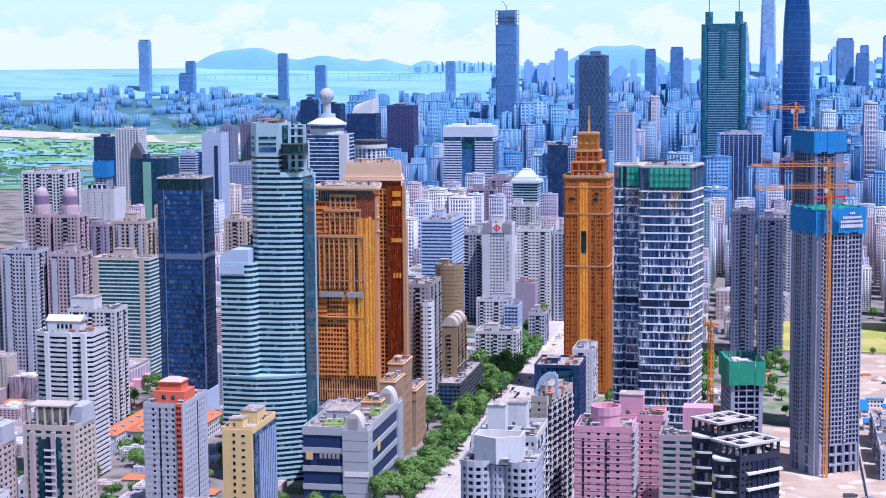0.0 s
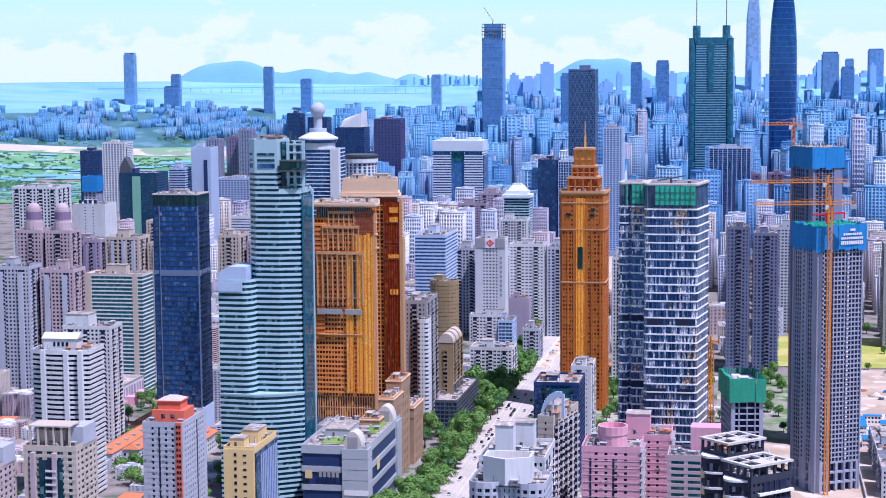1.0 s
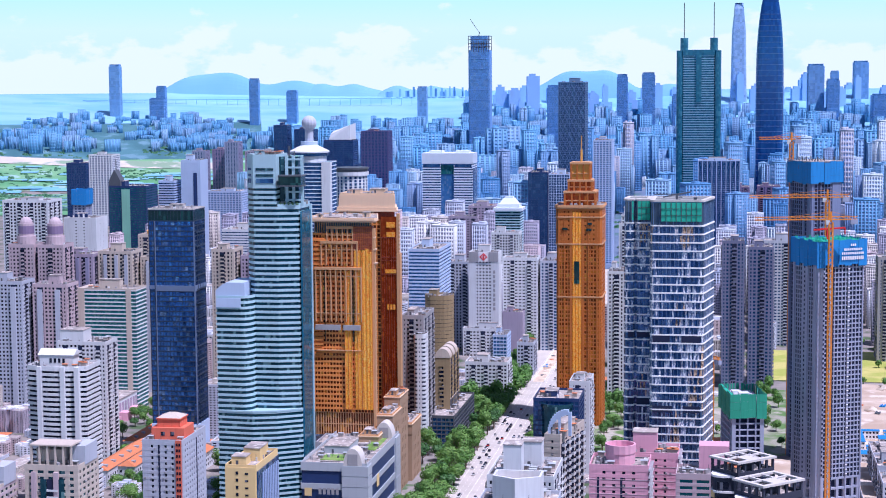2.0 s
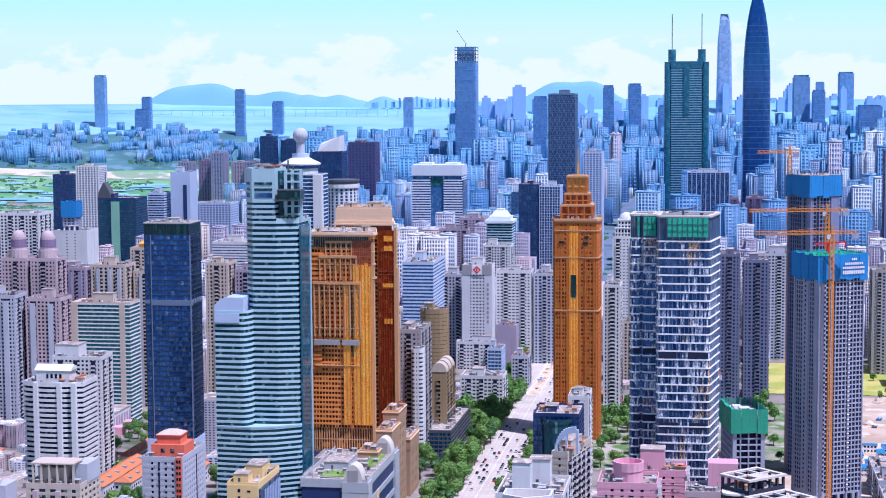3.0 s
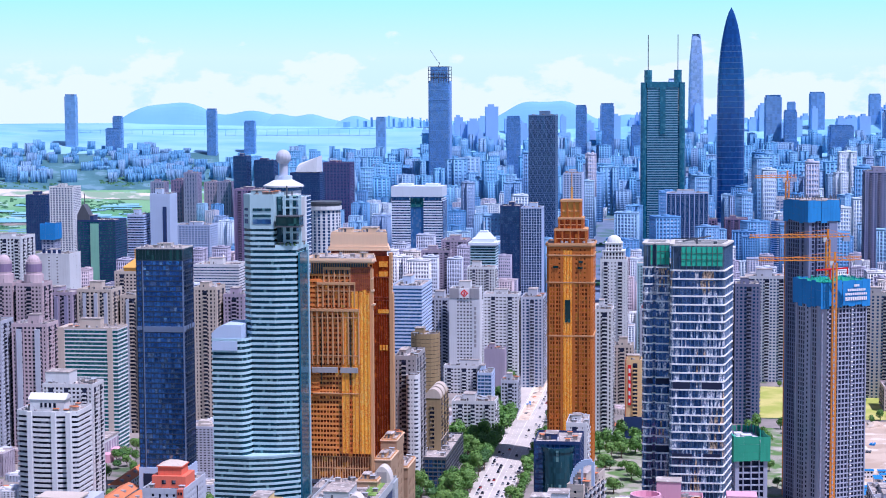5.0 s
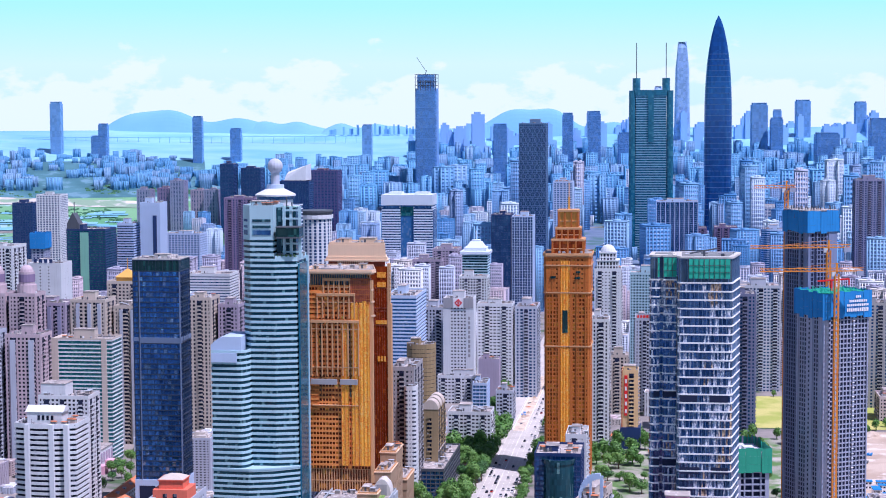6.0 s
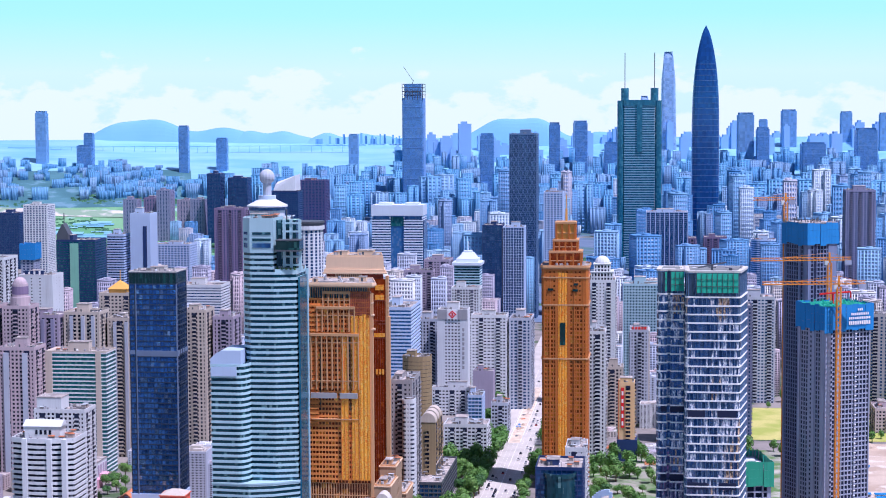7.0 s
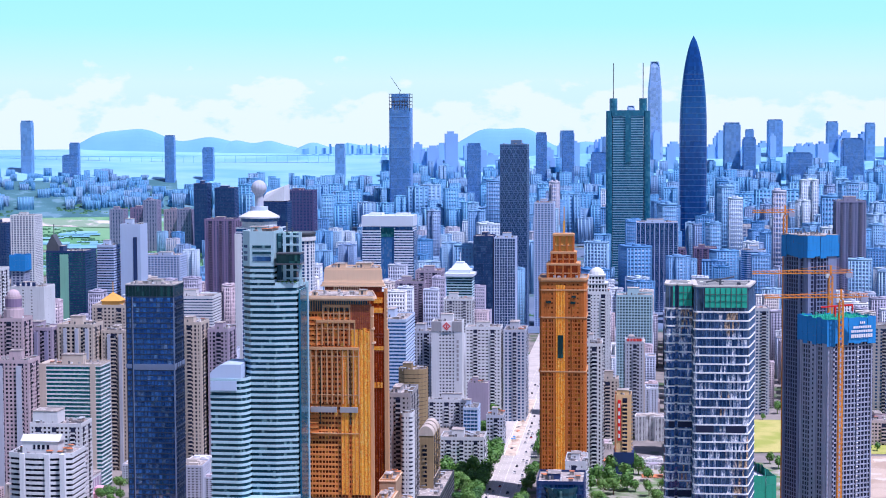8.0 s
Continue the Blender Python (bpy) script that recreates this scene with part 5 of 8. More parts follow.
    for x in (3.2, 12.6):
        slab_part(p, "balcony_slot", VOID, "near-black strip standing in for the shade of a balcony column", (x, x + 0.9, -0.1, 0.3, 0, 88))
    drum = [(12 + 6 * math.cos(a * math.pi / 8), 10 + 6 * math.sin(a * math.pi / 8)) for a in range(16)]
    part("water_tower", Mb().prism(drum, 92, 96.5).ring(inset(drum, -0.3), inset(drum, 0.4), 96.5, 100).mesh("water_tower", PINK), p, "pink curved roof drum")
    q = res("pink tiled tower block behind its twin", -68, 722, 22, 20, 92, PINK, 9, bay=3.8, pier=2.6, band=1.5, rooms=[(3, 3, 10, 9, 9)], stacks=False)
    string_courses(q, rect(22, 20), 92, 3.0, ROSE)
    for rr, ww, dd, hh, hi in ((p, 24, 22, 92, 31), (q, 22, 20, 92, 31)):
        # near-black sheets on the flank paint the shade behind balconies
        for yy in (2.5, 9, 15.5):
            slab_part(rr, "balcony_recess", VOID, "near-black sheet standing in for balcony shade", (ww - 0.2, ww + 0.14, yy - 1.6, yy + 1.6, 1, 90))
        for i in range(hi):
            for yy in (2.5, 9, 15.5):
                part("balcony", BALC, rr, at=Matrix.Translation((ww, yy, 1 + i * 3.0)) @ Matrix.Rotation(-math.pi / 2, 4, "Z") @ Matrix.Translation((-1.5, 0, 0)) @ Matrix.Rotation(math.pi, 4, "Z") @ Matrix.Translation((-3, 0, 0)))
    window_units(p, 24, 22, 90, 70, 63)
    window_units(q, 22, 20, 90, 120, 64)
    k = res("pink block with green glazed balconies", -46, 694, 15, 18, 90, ROSE, 10, bay=7, pier=1.6, band=1.3, glaz=G_GREEN, rooms=[])
    slab_part(k, "roof_block", PINK, "tall pink roof block", (9, 21, 8, 18, 90, 101))
    # charcoal pair, turned to the street corner
    for v, u, w, d, h, sd in ((-12.3, 629.2, 20, 15, 97, 11), (-21.3, 660, 19, 15, 98.5, 12)):
        c = res("charcoal panel block with a pale roof pergola" if sd == 11 else "charcoal panel block with curved ledges behind its twin", v, u, w, d, h, DKGREY, sd, turn=44, band=1.4, bay=2.6, pier=1.0, rooms=[(6, 5, 6, 5, 4.0)], units=3, stacks=False)
        pergola(c, w, d, h, h + 5.5)
        for k in range(11):
            z = h - 6 - k * 6.0
            part("white_ledge", Mb().box(3.2, w + 0.5, -1.2, 0.1, z, z + 0.9).mesh("white_ledge", SIGNWHITE), c, "white ledge")
            part("balcony_recess", Mb().box(6.0, w - 2.5, -0.25, 0.3, z + 1.0, z + 4.4).mesh("balcony_recess", VOID), c, "near-black sheet standing in for balcony shade")
            for x in (8.5, 11.2, 14.0):
                part("balcony_rail", Mb().box(x, x + 0.35, -0.7, -0.2, z + 0.9, z + 4.8).mesh("balcony_rail", DKGREY), c)
        bow = [(-4.4 * math.sin(math.pi * a / 10), 13.5 - 11 * a / 10) for a in range(11)]
        part("bow_front", Mb().prism(bow, 0, h - 1).mesh("bow_front", DKGREY), c, "charcoal bowed bay")
        for k in range(11):
            z = h - 1 - k * 6.0
            part("white_ledge", Mb().prism(inset(bow, -0.45) if inset(bow, -0.45)[5][0] < -4.4 else inset(bow, 0.45), z, z + 0.8).mesh("white_ledge", SIGNWHITE), c, "white ledge")
            wide = [(-4.55 * math.sin(math.pi * a / 10), 13.5 - 11 * a / 10) for a in range(6, 10)]
            part("bow_window", Mb().prism(wide + [(-1.0, 4), (-1.0, 7)], z - 4.6, z - 1.6).mesh("bow_window", G_DARK), c)
        for k in range(3):
            z = h - 9 - k * 6.4
            part("gold_emblem", Mb().box(-4.75, -4.4, 8.0, 9.8, z, z + 2.6).mesh("gold_emblem", YELLOW), c, "yellow emblem on the bay")
    # white scalloped block and its neighbours
    pl = []
    for cx, rr in ((6, 6), (14.5, 3.6), (23, 6)):
        pl += [(cx - rr * math.cos(a * math.pi / 6), 2 - rr * 0.7 * math.sin(a * math.pi / 6)) for a in range(7)]
    w = res("white scalloped tower block with pointed roof walls", -116, 626, 29, 20, 93, LAV, 13, poly=pl + [(29, 20), (0, 20)], rooms=[], bay=2.2, pier=0.65, band=1.2)
    window_units(w, 29, 20, 92, 120, 61)
    part("roof_wall", Mb().ring([(5, 4), (14, -1), (23, 4), (23, 14), (5, 14)], [(5.8, 4.6), (14, 0.2), (22.2, 4.6), (22.2, 13.2), (5.8, 13.2)], 93, 103).mesh("roof_wall", WHITE), w, "white pointed roof wall")
    part("roof_terrace", Mb().prism([(5.5, 4.5), (14, 0), (22.5, 4.5), (22.5, 13.5), (5.5, 13.5)], 93, 99).mesh("roof_terrace", EARTH), w)
    x = res("white block with stair towers on a cluttered roof", -117, 656, 26, 34, 96, WHITE, 14, rooms=[(6, 4, 7, 8, 12), (11, 20, 8, 9, 10)], units=26)
    n = res("cream slab with dark stacked balconies on its flank", -101, 712, 7, 34, 101, CREAM, 15, bay=6, pier=3, band=1.5, turn=-12, rooms=[(1, 8, 5, 16, 4)], stacks=False)
    arch = Mb()
    for k in range(12):
        a0, a1 = math.pi * k / 24, math.pi * (k + 1) / 24
        arch.prism([(0.3 + 9 * (1 - math.cos(a0)), 4), (0.3 + 9 * (1 - math.cos(a1)), 4), (0.3 + 9 * (1 - math.cos(a1)), 5), (0.3 + 9 * (1 - math.cos(a0)), 5)], 101 + 11 * math.sin(a0) - 2.2, 101 + 11 * math.sin(a1))
    for x0, x1, zt in ((0.2, 1.4, 104), (9.2, 10.4, 111), (4.8, 5.6, 109)):
        part("screen_post", Mb().box(x0, x1, 4.02, 4.98, 101, zt).mesh("screen_post", BLUEW), n)
    part("arched_screen", arch.mesh("arched_screen", BLUEW), n, "pale blue arched roof screen")
    window_units(n, 7, 34, 98, 150, 65)
    window_units(x, 26, 34, 94, 150, 66)
    for yy in (3.5, 10, 16.5, 23, 30):
        slab_part(n, "balcony_recess", VOID, "near-black sheet standing in for balcony shade", (6.8, 7.14, yy - 2.2, yy + 2.2, 1, 98))
    for i in range(33):
        for yy in (3.5, 10, 16.5, 23, 30):
            part("balcony", BALC, n, at=Matrix.Translation((7, yy, 0.6 + i * 3.0)) @ Matrix.Rotation(math.pi / 2, 4, "Z"))
    # cream cluster at the near edge
    for i, (v, u, ww, dd, hh) in enumerate(((-321, 690, 24, 24, 86), (-346, 672, 20, 22, 80), (-364, 690, 18, 30, 84))):
        cb = res("cream and brown tower block with teal bay windows", v, u, ww, dd, hh, CREAM, 16 + i, bay=4.4, pier=2.0, band=1.3, glaz=G_TEAL, rooms=[(4, 4, 12, 9, 7), (1, 14, 10, 8, 5)], bandmat=ROSE if i == 1 else CREAM)
        window_units(cb, ww, dd, hh, 120, 70 + i)
        for x in (3.2, ww * 0.55):
            slab_part(cb, "stone_pilaster", ROSE, "brown stone pilaster", (x, x + 2.2, -0.9, 0.3, 0, hh - 2))
        slab_part(cb, "teal_bay", G_TEAL, "teal glazed bay strip", (ww * 0.3, ww * 0.3 + 2.6, -0.6, 0.3, 0, hh - 5), (ww * 0.3 + 8.2, ww * 0.3 + 10.6, -0.6, 0.3, 0, hh - 5))
        slab_part(cb, "balcony_recess", VOID, "near-black sheet standing in for balcony shade", (ww * 0.3 + 2.8, ww * 0.3 + 8.0, -0.25, 0.3, 0, hh - 5))
        for k in range(int(hh / 3) - 2):
            part("balcony", BALC, cb, at=Matrix.Translation((ww * 0.3 + 5.4, -0.2, 0.8 + k * 3.0)) @ Matrix.Diagonal((1.6, 0.8, 1.0, 1)))
        slab_part(cb, "canopy", CREAM, "flat roof canopy", (2, ww - 3, 1, 13, hh + 9, hh + 9.6))
        for k in range(6):
            slab_part(cb, "canopy_post", CREAM, "", (2.3 + k * (ww - 6.2) / 5, 3.1 + k * (ww - 6.2) / 5, 1.3, 2.1, hh, hh + 9))
        slab_part(cb, "glazed_lantern", LAV, "pale glazed roof lantern", (ww - 6, ww + 0.3, 8, dd - 2, hh, hh + 8))
    res("low white block with a boxed roof", -330, 640, 18, 16, 66, WHITE, 20, rooms=[(2, 2, 9, 9, 4)])
    lo = tower("low_block", "low white market block with yellow roof trim", "building", -262, 700, 26, 30, 46, WHITE, G_DARK, storey=4, band=2.0, bay=4, seed=22, units=14)
    slab_part(lo, "yellow_trim", YELLOW, "", (25.8, 26.6, 2, 29, 45, 46))


def pergola(root, w, d, z0, z1):
    b = Mb().ring(inset(rect(w, d), -0.6), inset(rect(w, d), 1.1), z1 - 0.8, z1)
    for f in (0.33, 0.66):
        b.box(w * f - 0.5, w * f + 0.5, 1.1, d - 1.1, z1 - 0.75, z1 - 0.05)
    b.box(1.1, w - 1.1, d * 0.5 - 0.5, d * 0.5 + 0.5, z1 - 0.7, z1 - 0.1)
    b.box(w * 0.33, w * 0.66, d * 0.1, d * 0.5, z1 - 0.6, z1 - 0.15)
    part("pergola", b.mesh("pergola", PERGOLA), root, "pale concrete roof pergola")
    c = Mb().box(-0.45, 0.45, -0.4, 0.4, z0, z1 - 0.8).mesh("column", DKGREY)
    for i in range(6):
        x = min(max(w * i / 5, 0.5), w - 0.5)
        for y in (0.4, d - 0.4):
            part("column", c, root, at=Matrix.Translation((x, y, 0)))
    for i in range(1, 4):
        for x in (0.5, w - 0.5):
            part("column", c, root, at=Matrix.Translation((x, d * i / 4, 0)))


bal = Mb().box(-1.5, 1.5, -1.3, 0, 0, 0.15).box(-1.5, 1.5, -1.35, -1.25, 0.15, 1.0).box(-1.5, -1.4, -1.25, 0, 0.15, 1.0).box(1.4, 1.5, -1.25, 0, 0.15, 1.0)
BALC = bal.mesh("balcony", WHITE)

teal_tower()
orange_tower()
slim_tower()
glass_tower()
building_sites()
site_yard()
mall()
near_blocks()

# ---- the middle distance ----
def office(label, v, u, w, d, h, wall, glaz, seed=0, **kw):
    kw.setdefault("storey", 2.95)
    kw.setdefault("split", u < 1050)
    return tower(kw.pop("name", "office_block"), label, "building", v, u, w, d, h, wall, glaz, seed=seed, **kw)


def disc(r, n=20, x=0.0, y=0.0):
    return [(x + r * math.cos(2 * math.pi * i / n), y + r * math.sin(2 * math.pi * i / n)) for i in range(n)]


def ball(r, x, y, z, n=14):
    b = Mb()
    vs = [(x + r * math.sin(math.pi * j / n) * math.cos(2 * math.pi * i / n), y + r * math.sin(math.pi * j / n) * math.sin(2 * math.pi * i / n), z - r * math.cos(math.pi * j / n)) for j in range(n + 1) for i in range(n)]
    return b.add(vs, [(j * n + i, j * n + (i + 1) % n, (j + 1) * n + (i + 1) % n, (j + 1) * n + i) for j in range(n) for i in range(n)])


def street_front():
    a = office("grey stone flats with rows of small windows", -243, 1125, 15, 40, 92, GREY, G_DARK, 31, bay=3, pier=1.6, band=1.6)
    wing = rounded(8, 14, 2.5)
    wing = [(x + 8.8, y - 5) for x, y in wing]
    facade(a, wing, 0, 80, WHITE, G_SHADE, storey=2.9, band=1.6, bay=2.1, pier=1.2)
    rooftop(a, wing, 80, WHITE, 35, rooms=[], units=2)
    office("olive round-ended office block with a slatted roof", -262, 1307, 22, 22, 82, OLIVE, G_DARK, 32, poly=rounded(22, 22, 9), band=2.6, bay=99, pier=0)
    s = office("olive slab with three arched roof ends", -230, 1180, 10, 40, 56, OLIVE, G_DARK, 33, bay=4, pier=2.2, band=1.0, rooms=[], units=0)
    slab_part(s, "end_wall", OLIVE, "", (-0.2, 10.2, -0.5, 0.4, 0, 57))
    slab_part(s, "slot_window", G_DARK, "", (4.4, 5.6, -0.7, -0.3, 8, 50))
    for y in (0, 13, 26):
        b = Mb()
        prof = [(5 + 5.4 * math.cos(math.pi * i / 12), 56 + 6.5 * math.sin(math.pi * i / 12)) for i in range(13)]
        b.add([(x, y + q, z) for q in (-0.8, 8) for x, z in prof], [(i, i + 1, 14 + i, 13 + i) for i in range(12)] + [tuple(range(13)), tuple(range(13, 26))])
        part("roof_arch", b.mesh("roof_arch", CREAM), s, "cream arched roof end")
    office("dark glass shop podium along the avenue", -236, 1150, 24, 90, 20, STEEL, G_NAVY, 34, band=0.8, bay=3, pier=0.4, units=14)
    # hospital with its wings
    h = office("white hospital tower with a cross sign", -264, 1547, 27, 22, 92, WHITE, G_DARK, 34, bay=3, pier=1.4, band=1.7, name="hospital", stacks=False)
    slab_part(h, "blank_edge", WHITE, "plain white wall strip", (-0.3, 7, -0.3, 0.6, 0, 86), (20, 27.3, -0.3, 0.6, 0, 86))
    slab_part(h, "dark_corner", GREY, "grey louvred corner", (0, 8.5, -0.6, 0.5, 84, 93))
    slab_part(h, "dark_corner", GREY, "grey louvred corner", (18.5, 27, -0.6, 0.5, 84, 93))
    slab_part(h, "sign_board", SIGNWHITE, "white square sign board", (9.2, 17.8, -0.8, -0.3, 84.4, 93))
    up = Matrix.Translation((13.5, -1.0, 88.7)) @ Matrix.Rotation(math.pi / 2, 4, "X")
    part("diamond_sign", Mb().ring(disc(3.6, 4), disc(2.3, 4), -0.18, 0.0).mesh("diamond_sign", SIGNRED), h, "red diamond outline sign", at=up)
    slab_part(h, "cross", SIGNRED, "small red cross", (12.9, 14.1, -1.0, -0.8, 87.2, 90.2))
    for i in range(9):
        slab_part(h, "sign_bar", GREY, "", (22.3, 24.2, -0.5, -0.35, 40 + i * 4.2, 42.8 + i * 4.2))
    office("white slab with even rows of windows", -236, 1568, 32, 24, 85, WHITE, G_DARK, 35, bay=3.4, pier=1.2, band=1.9)
    office("mauve and white flats with dark balconies", -202, 1572, 20, 40, 82, LAV, G_NAVY, 36, bay=4, pier=1.6)
    office("white and mauve flats with ribbed front", -290, 1575, 24, 30, 80, LAV, G_DARK, 37, bay=3, pier=1.5)
    office("white hospital podium with rows of windows", -268, 1535, 46, 12, 24, WHITE, G_DARK, 38, bay=3, pier=1.2, band=1.8)
    office("mauve windowless box block", -229, 1515, 18, 16, 42, PURPLE, G_DARK, 39, bay=9, pier=8.5, band=3.2)
    f = office("blue glass office slab with white striped flank", -301, 1450, 27, 60, 104, BLUEW, G_BLUE, 40, band=1.4, bay=99, pier=0)
    office("low white flats with balconies", -230, 1310, 33, 26, 31, WHITE, G_DARK, 41, band=1.5, bay=3, pier=0.9, units=16)
    office("low white flats behind the trees", -206, 1437, 14, 26, 27, LAV, G_DARK, 42, band=1.5, bay=3, pier=0.9, units=10)
    office("blue glass corner block", -222, 1405, 12, 24, 38, BLUEW, G_BLUE, 43, band=1.0, bay=3, pier=0.3)
    office("white and grey flats with plain end wall", -127, 1082, 13, 30, 58, WHITE, G_DARK, 44, bay=4, pier=2.6, band=1.8)
    n = office("navy glass block with a curved glazed drum", -140, 1000, 27, 34, 62, NAVYW, G_NAVY, 45, band=0.8, bay=3, pier=0.4)
    part("glazed_drum", Mb().prism(disc(9, 18, 14, 1), 0, 58).ring(disc(9.6, 18, 14, 1), disc(8.6, 18, 14, 1), 58, 60.5).mesh("glazed_drum", G_TEAL), n, "curved glass drum")
    # right of the avenue
    office("blue-grey twin flats with deep slots", -36, 1400, 18, 30, 118, NIGHTW, G_NAVY, 46, bay=3.2, pier=1.4)
    office("blue-grey twin flats with deep slots", -15, 1412, 20, 30, 112, NIGHTW, G_NAVY, 47, bay=3.2, pier=1.4)
    office("lavender tower with even windows", 0, 1630, 38, 30, 97, LAV, G_NAVY, 48, bay=3.2, pier=1.2, band=1.5)
    office("grey tower block with a plain wall", 97, 1547, 40, 30, 91, GREY, G_NAVY, 49, bay=4, pier=2.2)
    s = office("cream sign tower on a dark base", -99, 1340, 12, 18, 60, SANDW, G_DARK, 50, bay=4, pier=3, band=2, rooms=[(1, 3, 9, 9, 4)])
    slab_part(s, "orange_flank", TERRA, "orange side wall", (-0.6, 0.3, 0, 18, 16, 61))
    slab_part(s, "dark_base", NAVYW, "dark glass base", (-1.5, 14, -1.5, 19, 0, 17))
    slab_part(s, "red_sign", SIGNRED, "tall red sign board", (1.6, 4.0, -0.5, 0.2, 26, 57))
    for i in range(5):
        slab_part(s, "sign_bar", SIGNWHITE, "", (2.1, 3.5, -0.62, -0.5, 28 + i * 5.8, 31 + i * 5.8))
    r = office("grey and cream flats with a roof sign", -93, 1510, 16, 34, 80, LAV, G_DARK, 51, bay=3.2, pier=1.6)
    # sunlight on this side is put into the colour, cream against lavender
    slab_part(r, "cream_flank", CREAM, "side slab in cream, sunlight painted into its colour", (16, 17, 1, 33, 0, 80))
    for i in range(5):
        slab_part(r, "sign_bar", SIGNRED, "", (2 + i * 2.6, 3.8 + i * 2.6, -0.2, 0.1, 81.3, 83.6))
    office("small cream flats with a roof sign", -118, 1480, 20, 20, 52, CREAM, G_DARK, 52, bay=3.2, pier=1.6)
    office("tall slate and teal flats", -103, 1763, 36, 30, 96, TEALW, G_TEAL, 53, bay=3, pier=1.2)
    w = office("white stepped tower with a domed crown", -131, 1584, 24, 26, 116, WHITE, G_DARK, 54, bay=3, pier=1.8, band=2, rooms=[])
    for i, (k, z0, z1) in enumerate(((2, 116, 124), (4.5, 124, 131))):
        b = inset(rect(24, 26), k)
        facade(w, b, z0, z1, WHITE, G_DARK, storey=4, band=1.2, bay=3, pier=1.2, split=False)
        part("tier_roof", Mb().prism(inset(b, -0.4), z1 - 0.3, z1 + 0.4).mesh("tier_roof", WHITE), w)
    part("dome", ball(7, 12, 13, 131).mesh("dome", WHITE), w, "white dome")
    office("slim white flats behind the gold tower", -122, 1331, 13, 30, 100, WHITE, G_DARK, 55, bay=3, pier=1.4)
    for i, (v, u, hh) in enumerate(((60, 1003, 17), (60, 1044, 18), (60, 1085, 17), (86, 1030, 19), (110, 1480, 20), (140, 1500, 22))):
        office("low grey flats with barred windows beside the site", v, u, 20, 34, hh, ROSE if i > 3 else LAV, G_DARK, 56 + i, bay=3, pier=1.2, band=1.4, name="apartment_block")


MARKET_STRIP = (-470, 1100, -432, 1270)


def long_roofs():
    """Long low rows under terracotta roofs, between the market and the flats."""
    for v, u, w, d, h in ((-418, 1005, 13, 84, 10), (-446, 1010, 12, 60, 9), (-400, 1010, 11, 50, 12), (-372, 1030, 13, 46, 11), (-430, 1100, 10, 70, 8)):
        TAKEN.append((v - 4, u - 4, v + w + 4, u + d + 4))
        r = thing("row_house", spot(v, u), "long low white row house with a terracotta roof", "house", "row houses")
        b = Mb().box(0, w, 0, d, 0, h, 0)
        for k in range(int(d / 4)):
            for z in range(2, h - 2, 3):
                b.box(w - 0.1, w + 0.06, 1 + k * 4, 2.6 + k * 4, z, z + 1.5, 1)
        for k in range(int(w / 4)):
            for z in range(2, h - 2, 3):
                b.box(1 + k * 4, 2.6 + k * 4, -0.06, 0.1, z, z + 1.5, 1)
        part("body", b.mesh("body", WHITE, G_DARK), r)
        n = int(d / 0.9)
        roof = Mb().prism([(-0.6, -0.6), (w + 0.6, -0.6), (w + 0.6, d + 0.6), (-0.6, d + 0.6)], h, h + 3.2, top=[(w / 2 - 0.2, 2), (w / 2 + 0.2, 2), (w / 2 + 0.2, d - 2), (w / 2 - 0.2, d - 2)])
        part("roof", roof.mesh("roof", TERRA), r, "terracotta hip roof")
        for k in range(0, int(d), 14):
            part("dormer", Mb().box(w * 0.62, w * 0.85, k + 4, k + 7, h + 0.6, h + 2.6).mesh("dormer", GREY), r)


